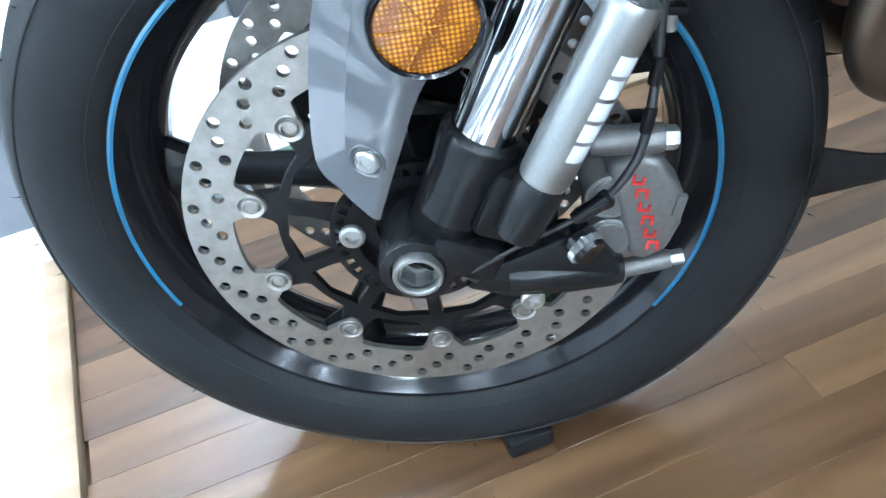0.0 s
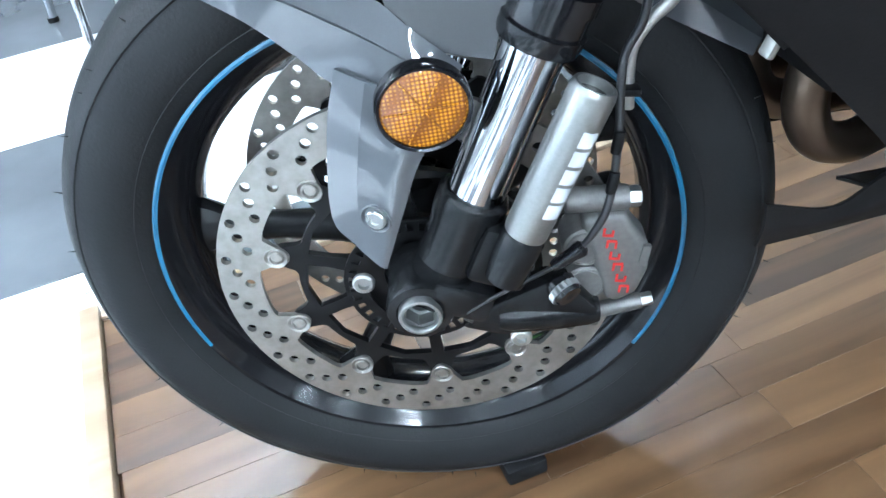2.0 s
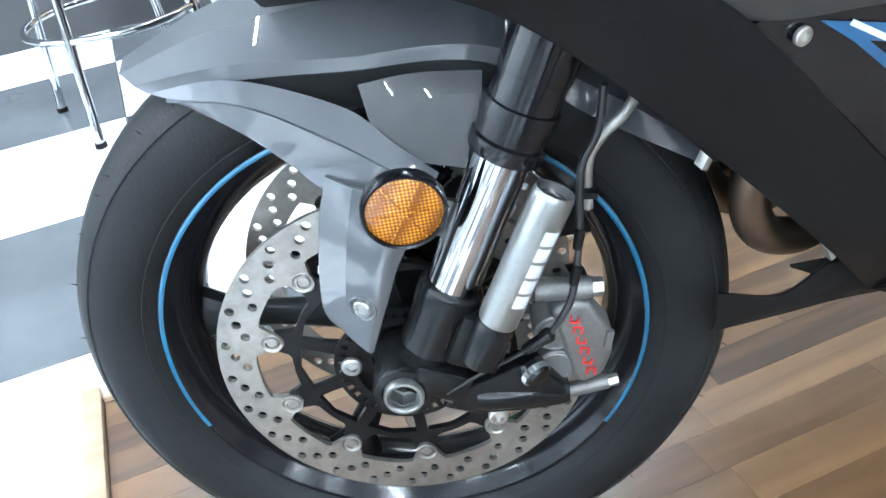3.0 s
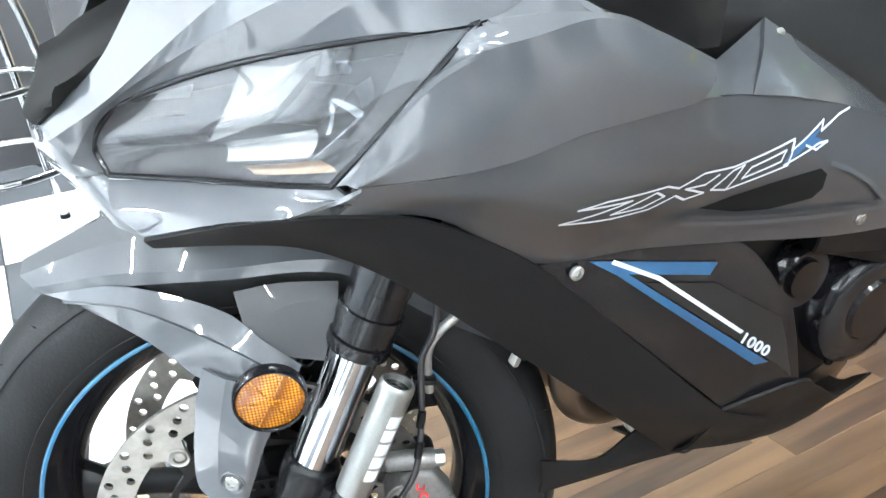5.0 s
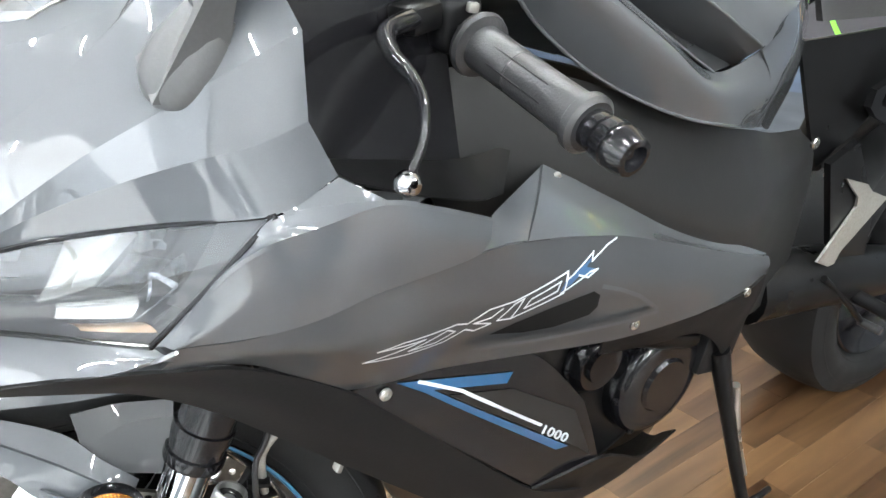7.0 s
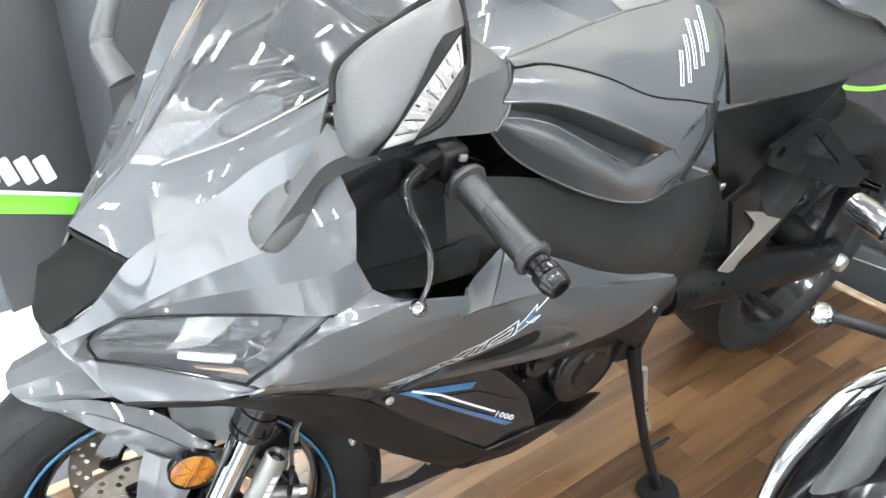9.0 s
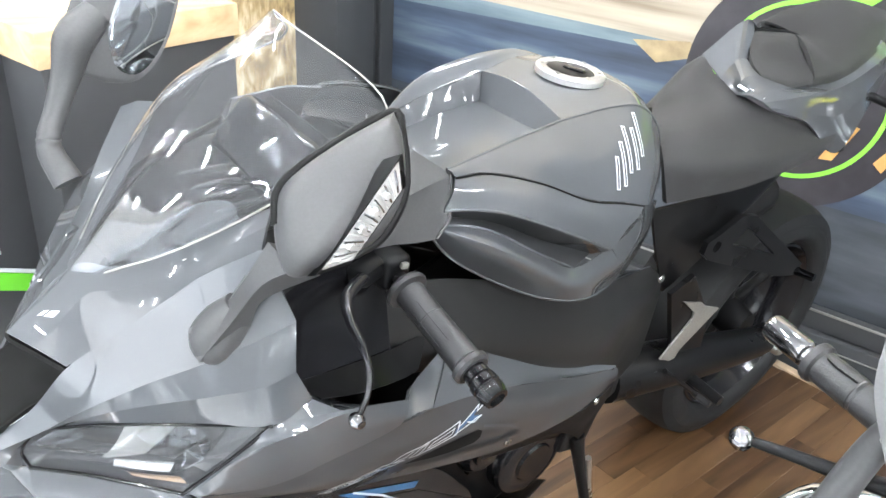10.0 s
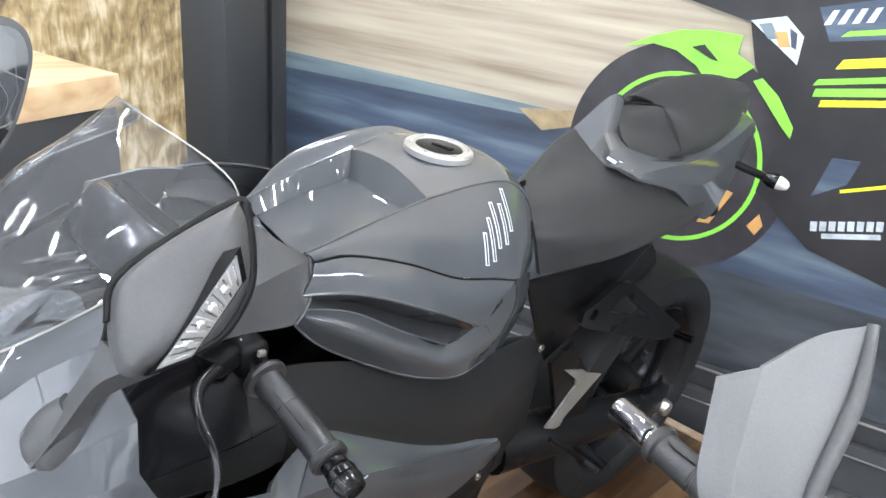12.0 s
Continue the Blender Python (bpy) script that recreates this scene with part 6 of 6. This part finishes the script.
def seat_and_tail():
    seat = [[(0.847, -0.130, 0.833), (0.939, -0.145, 0.831), (1.081, -0.143, 0.818), (1.259, -0.130, 0.812), (1.399, -0.117, 0.819)],
            [(0.838, -0.118, 0.878), (0.910, -0.143, 0.880), (1.042, -0.147, 0.862), (1.221, -0.134, 0.840), (1.388, -0.116, 0.836)],
            [(0.837, -0.106, 0.905), (0.915, -0.128, 0.903), (1.040, -0.132, 0.886), (1.206, -0.122, 0.866), (1.379, -0.110, 0.851)],
            [(0.873, -0.062, 0.920), (0.915, -0.082, 0.927), (0.995, -0.085, 0.931), (1.075, -0.088, 0.929), (1.138, -0.100, 0.926)],
            [(0.935, 0.000, 0.914), (0.978, 0.000, 0.925), (1.024, 0.000, 0.938), (1.066, 0.000, 0.949), (1.110, 0.000, 0.953)],
            [(0.977, 0.040, 0.903), (1.015, 0.050, 0.920), (1.052, 0.056, 0.943), (1.087, 0.060, 0.961), (1.128, 0.062, 0.972)],
            [(0.930, 0.085, 0.840), (1.000, 0.095, 0.845), (1.060, 0.100, 0.860), (1.110, 0.105, 0.880), (1.160, 0.105, 0.900)]]
    s = part("rider_seat", sheet(seat, 7, 6, .01), SEAT, BIKE, "black vinyl rider seat", BODY)
    tail = [[(1.124, -0.107, 0.934), (1.240, -0.120, 0.896), (1.425, -0.115, 0.793), (1.554, -0.090, 0.860), (1.673, -0.055, 0.932)],
            [(1.111, -0.106, 0.942), (1.224, -0.113, 0.917), (1.381, -0.111, 0.882), (1.527, -0.088, 0.906), (1.662, -0.054, 0.946)],
            [(1.105, -0.098, 0.948), (1.212, -0.103, 0.944), (1.376, -0.096, 0.935), (1.515, -0.080, 0.947), (1.657, -0.050, 0.956)],
            [(1.083, -0.080, 0.958), (1.158, -0.078, 0.957), (1.303, -0.074, 0.937), (1.458, -0.064, 0.949), (1.605, -0.045, 0.980)],
            [(1.093, -0.048, 0.945), (1.112, -0.050, 0.977), (1.310, -0.045, 0.945), (1.450, -0.040, 0.955), (1.610, -0.025, 0.985)],
            [(1.109, 0.000, 0.955), (1.161, 0.000, 0.985), (1.310, 0.000, 0.945), (1.450, 0.000, 0.955), (1.610, 0.000, 0.985)],
            [(1.129, 0.062, 0.974), (1.237, 0.055, 1.031), (1.340, 0.060, 0.965), (1.470, 0.055, 0.970), (1.620, 0.030, 0.990)],
            [(1.160, 0.100, 0.920), (1.250, 0.100, 0.930), (1.380, 0.100, 0.920), (1.500, 0.085, 0.930), (1.640, 0.045, 0.970)]]
    bm = join(*[sheet(tail[k:k + 2], 7, 3, .004) for k in range(len(tail) - 1)])
    bmesh.ops.remove_doubles(bm, verts=bm.verts, dist=1e-5)
    t = part("tail_cowl", bm, PAINT, BIKE, "glossy grey tail cowl with creased facets round the cushion", BODY)
    t.data.set_sharp_from_angle(angle=radians(16))
    # white blocks paint the lamp highlights on the tail's front facets
    for x, y, z in ((1.087, -0.060, 0.963), (1.107, -0.062, 0.962), (1.112, -0.082, 0.954), (1.249, -0.094, 0.940)):
        part("letter_glint_bar", block((.010, .018, .0012), .0004, (x, y, z), (15, -8, 15)), WHITE, t, "white block, lettering on the nose, painted highlight on the tail", BODY)
    # the cushion: a low pad ahead of a raised one, each a crowned slab
    front_pad = [[(1.149, -0.058, 0.960), (1.237, -0.074, 0.946), (1.377, -0.078, 0.947)],
            [(1.150, -0.050, 0.973), (1.239, -0.066, 0.958), (1.363, -0.072, 0.959)],
            [(1.159, -0.025, 0.984), (1.264, -0.034, 0.976), (1.345, -0.040, 0.982)],
            [(1.199, 0.012, 0.995), (1.269, 0.005, 1.005), (1.350, 0.000, 1.001)],
            [(1.262, 0.050, 1.006), (1.352, 0.045, 1.002), (1.361, 0.020, 1.000)],
            [(1.290, 0.065, 0.955), (1.340, 0.065, 0.955), (1.370, 0.060, 0.955)]]
    rear_pad = [[(1.290, -0.072, 0.940), (1.397, -0.078, 0.938), (1.500, -0.068, 0.952), (1.600, -0.048, 0.970), (1.672, -0.020, 0.988)],
            [(1.302, -0.074, 0.957), (1.400, -0.074, 0.959), (1.484, -0.062, 0.970), (1.587, -0.044, 0.979), (1.659, -0.018, 1.001)],
            [(1.317, -0.030, 0.998), (1.380, -0.045, 0.982), (1.472, -0.042, 0.990), (1.565, -0.030, 1.005), (1.672, -0.010, 1.012)],
            [(1.342, 0.020, 1.007), (1.401, -0.005, 1.004), (1.486, -0.005, 1.016), (1.582, -0.004, 1.023), (1.684, 0.000, 1.014)],
            [(1.285, 0.058, 1.020), (1.375, 0.058, 1.038), (1.466, 0.055, 1.045), (1.578, 0.040, 1.042), (1.687, 0.012, 1.019)],
            [(1.290, 0.070, 0.955), (1.400, 0.072, 0.960), (1.500, 0.066, 0.970), (1.600, 0.045, 0.985), (1.680, 0.015, 1.000)]]
    pad = part("passenger_seat", sheet(front_pad, 6, 6, .008), SEAT, BIKE, "black vinyl passenger seat in two pads", BODY)
    part("rear_pad", sheet(rear_pad, 6, 5, .008), SEAT, pad, "raised black vinyl rear pad", BODY)
    welt = [(1.267, 0.052, 1.010), (1.304, 0.030, 1.011), (1.346, 0.012, 1.005), (1.352, -0.020, 0.989), (1.357, -0.050, 0.968), (1.371, -0.074, 0.954)]
    part("welt", tube(welt, .0028, 8, 6), MATT, pad, "dark seam across the seat", BODY)
    for s in (-1, 1):
        stalk = part("rear_signal", tube([(1.55, s * .07, .885), (1.56, s * .13, .880), (1.565, s * .155, .878)], .009, 12, 4), MATT, BIKE, "rear turn signal with clear lens", BODY)
        part("lens", rod((1.565, s * .15, .878), (1.58, s * .235, .872), [(.028, 0), (.028, .0165), (.036, .0155), (.05, .010), (.056, 0)], 20), REFLECT, stalk, "clear signal lens", BODY)
        part("signal_body", rod((1.565, s * .15, .878), (1.58, s * .235, .872), [(0, 0), (0, .011), (.012, .017), (.029, .0175), (.030, 0)], 20), GLOSS, stalk, "", BODY)
    part("plate_holder", tube([(1.52, 0, .90), (1.62, 0, .82), (1.70, 0, .70)], [.035, .028, .02], 14, 5), MATT, BIKE, "", BODY)


def rear_end():
    at = BODY @ pose(1.44, 0, .315)
    spoke_wheel(BIKE, "rear_wheel", at, 0.318, 0.095, 0.2205, 5, radians(20), None, "gloss black cast rear wheel")
    for s in (-1, 1):
        arm = part("swingarm", tube([(.86, s * .10, .44), (1.0, s * .125, .43), (1.2, s * .13, .38), (1.40, s * .125, .325), (1.47, s * .12, .315)], [.05, .048, .042, .034, .028], 16, 5), SATIN, BIKE, "black swingarm", BODY)
        part("axle_nut", hex_bolt((0, 0, 0), .02, .02, False), BOLT, arm, "", at @ pose(0, s * .15, 0))
    part("heel_guard", plate([[(.945, .486), (.992, .462), (1.003, .486), (1.098, .549), (1.046, .572), (1.026, .588), (.962, .612), (1.009, .572), (1.012, .556)]], .004), ALU, BIKE, "bare aluminium plate by the footrest", BODY @ pose(0, -.150, 0))
    hang = part("footrest_hanger", plate([[(.92, .64), (.98, .66), (1.08, .53), (1.10, .42), (1.07, .36), (1.03, .38), (1.04, .44), (.98, .50)]], .01), SATIN, BIKE, "black footrest hanger", BODY @ pose(0, -.138, 0))
    part("footrest", tube([(1.06, -.15, .40), (1.06, -.24, .395)], [.012, .011], 12, 2), SATIN, hang, "", BODY)
    part("shift_lever", tube([(.955, -.165, .462), (1.03, -.170, .400), (1.10, -.172, .338)], .005, 10, 4), SATIN, hang, "", BODY)
    part("shift_peg", tube([(1.10, -.168, .338), (1.102, -.205, .337)], .007, 10, 2), GRIP_RUBBER, hang, "", BODY)
    rear = part("passenger_hanger", plate([[(1.062, .765), (1.112, .752), (1.385, .562), (1.375, .535), (1.29, .560), (.99, .694), (.968, .712), (.972, .735), (1.0, .742)], [(1.094, .735), (1.245, .626), (1.058, .706)], ring_pts(1.005, .718, .012, 14)], .01), SATIN, BIKE, "black passenger footrest hanger", BODY @ pose(0, -.145, 0))
    part("passenger_footrest", tube([(1.37, -.15, .548), (1.373, -.195, .553)], [.009, .009], 12, 2), DARK_CHROME, rear, "bright passenger footrest", BODY)
    part("hugger", tube([(1.12, 0, .55), (1.25, 0, .64), (1.40, 0, .66)], [.03, .06, .05], 12, 4), MATT, BIKE, "", BODY)
    leg = part("side_stand", tube([(.69, -.19, .46), (.712, -.205, .37), (.765, -.228, .205), (.836, -.244, .045)], [.014, .0105, .0092, .0095], 14, 6), SATIN, BIKE, "black side stand, folded out", BODY)
    part("stand_bracket", block((.07, .03, .10), .008, (.70, -.175, .47), (0, 15, 0)), SATIN, leg, "", BODY)
    part("stand_tang", tube([(.775, -.234, .185), (.80, -.238, .188), (.832, -.232, .178)], .005, 10, 4), SATIN, leg, "", BODY)
    part("stand_spring", tube([(.722, -.205, .40), (.742, -.213, .31), (.768, -.222, .235)], .0060, 10, 4), BOLT, leg, "", BODY)
    foot = lathe([(0, 0), (0, .040), (.004, .043), (.009, .040), (.010, 0)], 36)
    part("stand_foot", foot, MATT, leg, "round black pad under the stand", pose(.872, .05, .003, 90, 0, 0))


def controls():
    a, b = Vector((.286, -.165, .902)), Vector((.283, -.353, .866))
    d = (b - a).normalized()
    bar = part("clip_on", rod(a - d * .05, b, [(0, 0), (0, .011), (.20, .011), (.20, 0)], 20), SATIN, BIKE, "black clip-on handlebar", BODY)
    part("grip", rod(a + d * .02, b, [(0, .011), (0, .024), (.004, .0255), (.008, .024), (.010, .0175), (.05, .0170), (.051, .0162), (.053, .0162), (.054, .0170), (.092, .0172), (.118, .0178), (.121, .0215), (.127, .0215), (.130, .018), (.130, 0)], 32), GRIP_RUBBER, bar, "black ribbed rubber grip", BODY)
    for k in range(3):
        t = 2.2 + k * .8
        off = Vector((math.cos(t), 0, math.sin(t))) * .0168
        part("grip_groove", tube([a + d * .055 + off, a + d * .115 + off], .0008, 6, 2), SATIN, bar, "", BODY)
    e = a + d * .150
    part("bar_end", rod(e, b, [(0, 0), (0, .0140), (.010, .0145), (.011, .0128), (.013, .0128), (.014, .0160), (.022, .0165), (.023, .0150), (.025, .0150), (.026, .0165), (.032, .0160), (.040, .0135), (.041, .0095), (.036, .009), (.036, .004), (.038, 0)], 12), GLOSS, bar, "gloss black ridged bar end weight", BODY)
    part("switch_pod", block((.038, .045, .045), .010, (.285, -.150, .908), (0, 0, 0), 3), SATIN, bar, "", BODY)
    part("lever_perch", block((.05, .03, .022), .006, (.255, -.155, .916), (0, 0, 20)), SATIN, bar, "", BODY)
    part("clutch_lever", tube([(.245, -.165, .918), (.205, -.190, .918), (.188, -.222, .914), (.180, -.255, .910), (.174, -.278, .900), (.163, -.294, .884), (.149, -.301, .866)], [.0080, .0072, .0056, .0044, .0037, .0032, .0029], 12, 6), GLOSS, bar, "black clutch lever with ball end", BODY)
    part("lever_ball", lathe([(-.009, 0), (-.0075, .005), (-.003, .008), (.003, .008), (.0075, .005), (.009, 0)], 20), STEEL_DARK, bar, "", BODY @ pose(.148, -.301, .863))
    part("clutch_cable", tube([(.24, -.14, .92), (.19, -.12, .90), (.20, -.10, .85), (.28, -.10, .82)], .004, 8, 6), RUBBER_HOSE, BIKE, "", BODY)
    hood = [[(.120, -.160, .965), (.20, -.150, .955), (.285, -.135, .945)], [(.116, -.190, .900), (.19, -.172, .880), (.285, -.150, .880)], [(.126, -.215, .850), (.20, -.195, .825), (.285, -.172, .800)]]
    part("inner_panel", sheet(hood, 6, 6, .002), GLOSS, BIKE, "gloss black inner panel behind the cowl", BODY)
    shelf = [[(.127, -.214, .852), (.20, -.196, .828), (.286, -.174, .802), (.345, -.165, .800)], [(.150, -.236, .838), (.215, -.222, .806), (.285, -.200, .775), (.318, -.190, .768)]]
    part("inner_shelf", sheet(shelf, 6, 4, .002), SATIN, BIKE, "satin black ledge below the handlebar", BODY)
    part("switch_button", block((.010, .006, .008), .002, (.288, -.176, .922), (0, 10, 0)), ALU, bar, "", BODY)
    part("switch_button", block((.014, .006, .007), .002, (.282, -.176, .906), (0, 10, 0)), GRIP_RUBBER, bar, "", BODY)
    # top clamp and the other side
    part("top_clamp", block((.07, .26, .025), .008, (.285, 0, .935), (0, -24, 0)), SATIN, BIKE, "black top clamp of the fork", BODY)
    r = part("clip_on", tube([(.30, .13, .905), (.33, .24, .89), (.35, .36, .87)], [.012, .012, .012], 16, 3), SATIN, BIKE, "black clip-on handlebar", BODY)
    part("grip", tube([(.33, .24, .89), (.35, .36, .87)], [.017, .017], 16, 2), GRIP_RUBBER, r, "", BODY)
    part("brake_reservoir", lathe([(-.02, 0), (-.02, .022), (.02, .024), (.024, .025), (.032, .025), (.034, 0)], 24), MATT, BIKE, "dark brake fluid reservoir", BODY @ pose(.285, .165, .945, 90, 0, 0))


fairing()
windscreen()
mirror()
far_mirror()
tank()
frame_and_engine()
seat_and_tail()
rear_end()
controls()


# ---- the other things of the showroom ----
def second_motorcycle():
    bike = empty("motorcycle", "black naked motorcycle parked beside the platform", "motorcycle")
    a, b = Vector((.616, -.455, .958)), Vector((.634, -.572, .944))
    d = (b - a).normalized()
    bar = part("handlebar", tube([a, b, (.645, -.64, .936), (.665, -.74, .92), (.70, -.86, .905), (.74, -.98, .91), (.79, -1.1, .93)], .0105, 14, 5), SATIN, bike, "black handlebar")
    part("bar_end", rod(a - d * .004, b, [(0, 0), (0, .011), (.002, .0122), (.040, .0122), (.042, .0105), (.046, .0105), (.046, 0)], 28), STEEL_DARK, bar, "polished dark bar end weight")
    part("grip", rod(a + d * .044, b, [(0, .010), (0, .0178), (.003, .0185), (.007, .0178), (.009, .0148), (.045, .0150), (.046, .0142), (.049, .0142), (.050, .0150), (.085, .0152), (.12, .0152), (.12, .0105)], 28), GRIP_RUBBER, bar, "grey ribbed rubber grip")
    for k in range(4):
        t = 1.2 + k * 1.2
        u = d.cross(Vector((0, 0, 1))).normalized()
        w = u.cross(d)
        off = (u * math.cos(t) + w * math.sin(t)) * .0150
        part("grip_groove", tube([a + d * .058 + off, a + d * .068 + off * 1.02 + u * .002, a + d * .088 + off], .0011, 6, 3), SATIN, bar)
    lever = part("brake_lever", tube([(.536, -.538, .919), (.552, -.565, .924), (.568, -.600, .932), (.590, -.632, .938), (.622, -.645, .938)], [.0042, .0050, .0062, .0075, .009], 14, 6), SATIN, bike, "black brake lever with bright ball end")
    part("lever_ball", lathe([(-.0105, 0), (-.008, .0065), (-.003, .0098), (.003, .0098), (.008, .0065), (.0105, 0)], 20), STEEL_DARK, lever, "", pose(.533, -.534, .918))
    part("master_cylinder", block((.05, .045, .03), .008, (.640, -.650, .938), (0, 0, 80)), SATIN, bike)
    stem = part("mirror_stem", tube([(.520, -.600, .780), (.532, -.606, .830), (.542, -.609, .880), (.559, -.610, .930), (.568, -.618, .975), (.572, -.628, 1.00)], [.014, .0135, .013, .012, .011, .010], 16, 6), MIRROR_GREY, bike, "grey mirror stem")
    part("stem_nut", rod((.571, -.627, .985), (.571, -.627, 1.2), [(0, 0), (0, .013), (.008, .013), (.010, .011), (.010, 0)], 6), ALU, stem)
    pale = material("pale_mirror_plastic", (0.10, 0.10, 0.102), 0.45, 0, 0.0, grain=0.06, grain_scale=500, bump=0.08, bump_scale=900, stain=0.05)
    shell = [[(.565, -.597, 1.088), (.588, -.612, 1.100), (.630, -.615, 1.118), (.664, -.626, 1.126)],
             [(.556, -.606, 1.058), (.572, -.624, 1.064), (.604, -.630, 1.078), (.640, -.642, 1.084)],
             [(.548, -.617, 1.022), (.558, -.638, 1.024), (.580, -.642, 1.030), (.606, -.656, 1.034)],
             [(.552, -.640, .978), (.560, -.655, .980), (.576, -.656, .984), (.590, -.664, .990)]]
    bm = join(sheet([r[:2] for r in shell], 4, 6, .004), sheet([r[1:] for r in shell], 6, 6, .004))
    bmesh.ops.remove_doubles(bm, verts=bm.verts, dist=1e-5)
    head = part("mirror", bm, pale, bike, "pale grey mirror back with a dark rim")
    head.data.set_sharp_from_angle(angle=radians(22))
    part("mirror_rim", tube([(.664, -.626, 1.126), (.641, -.645, 1.084), (.608, -.659, 1.034), (.592, -.667, .990)], [.004, .006, .006, .004], 10, 6), MIRROR_GREY, head)
    # gloss black cowl over the headlamp
    bm = bmesh.new()
    bmesh.ops.create_uvsphere(bm, u_segments=40, v_segments=24, radius=1)
    for v in bm.verts:
        v.co.x *= .14 * (1.0 - .25 * v.co.z)
        v.co.y *= .10
        v.co.z *= .15
    part("headlamp_cowl", bm, GLOSS, bike, "gloss black headlamp cowl", pose(.605, -.62, .725, 0, 18, 25))
    part("cowl_edge", tube([(.500, -.565, .740), (.515, -.560, .788), (.531, -.560, .822), (.561, -.560, .852), (.602, -.560, .866), (.650, -.575, .862)], [.006, .009, .010, .010, .009, .006], 14, 6), CHROME, bike, "bright chrome headlamp rim")
    at = pose(.40, -.97, .30, 0, 0, 20)
    spoke_wheel(bike, "front_wheel", at, 0.300, 0.060, 0.2205, 5, 0.4, None, "gloss black front wheel")
    for s in (-1, 1):
        off = Vector((-.342 * s * .10, .94 * s * .10, 0))
        part("fork_leg", tube([Vector((.40, -.97, .30)) + off, Vector((.53, -.915, .62)) + off, Vector((.64, -.87, .90)) + off], [.027, .024, .022], 16, 3), SATIN, bike)
    part("steering_head", block((.10, .30, .05), .012, (.63, -.86, .86), (0, 0, 20)), SATIN, bike)
    part("lamp_bracket", tube([(.63, -.84, .80), (.64, -.76, .77), (.65, -.70, .75)], .02, 12, 3), SATIN, bike)
    return bike


def bar_stool():
    s = empty("bar_stool", "chrome bar stool with bent tube legs and a foot ring", "stool", at=FLOOR @ pose(-.22, 1.86, 0, 0, 0, 15))
    for k in range(4):
        a = math.pi / 4 + k * math.pi / 2
        c, n = math.cos(a), math.sin(a)
        part("leg", tube([(.27 * c, .27 * n, -.076), (.235 * c, .235 * n, .20), (.19 * c, .19 * n, .55), (.15 * c, .15 * n, .70)], .0125, 14, 4), CHROME, s)
        part("foot_cap", lathe([(0, 0), (0, .016), (.014, .016), (.016, 0)], 16), MATT, s, "", pose(.27 * c, .27 * n, -.076, 90, 0, 0))
    for h, r in ((.20, .235), (.42, .205)):
        pts = [(r * math.cos(t), r * math.sin(t), h) for t in (2 * math.pi * q / 16 for q in range(17))]
        part("foot_ring", tube(pts, .010, 12, 4), CHROME, s)
    part("seat", lathe([(.70, 0), (.70, .17), (.715, .185), (.745, .185), (.765, .165), (.77, 0)], 40), SEAT, s, "black round stool seat", pose(0, 0, 0, 90, 0, 0))
    return s


def banner():
    b = empty("display_board", "charcoal display board with white lettering bars and a green stripe", "board")
    at = FLOOR @ pose(-.02, 1.24, 0, 0, 0, 8)
    part("panel", block((.30, .025, .86), .004, (.145, 0, .353)), COUNTER, b, "", at)
    for k in range(4):
        part("letter_glint_bar", block((.034, .002, .075), .006, (.030 + .045 * k, -.0145, .335 - .012 * k), (0, -14, 0)), WHITE, b, "white lettering bar" if k == 0 else "", at)
    part("stripe", block((.30, .002, .05), .001, (.145, -.0145, .20), (0, 22, 0)), GREEN, b, "green diagonal stripe", at)
    part("stripe", block((.30, .0025, .012), .001, (.145, -.0148, .235), (0, 22, 0)), WHITE, b, "", at)


second_motorcycle()
bar_stool()
banner()
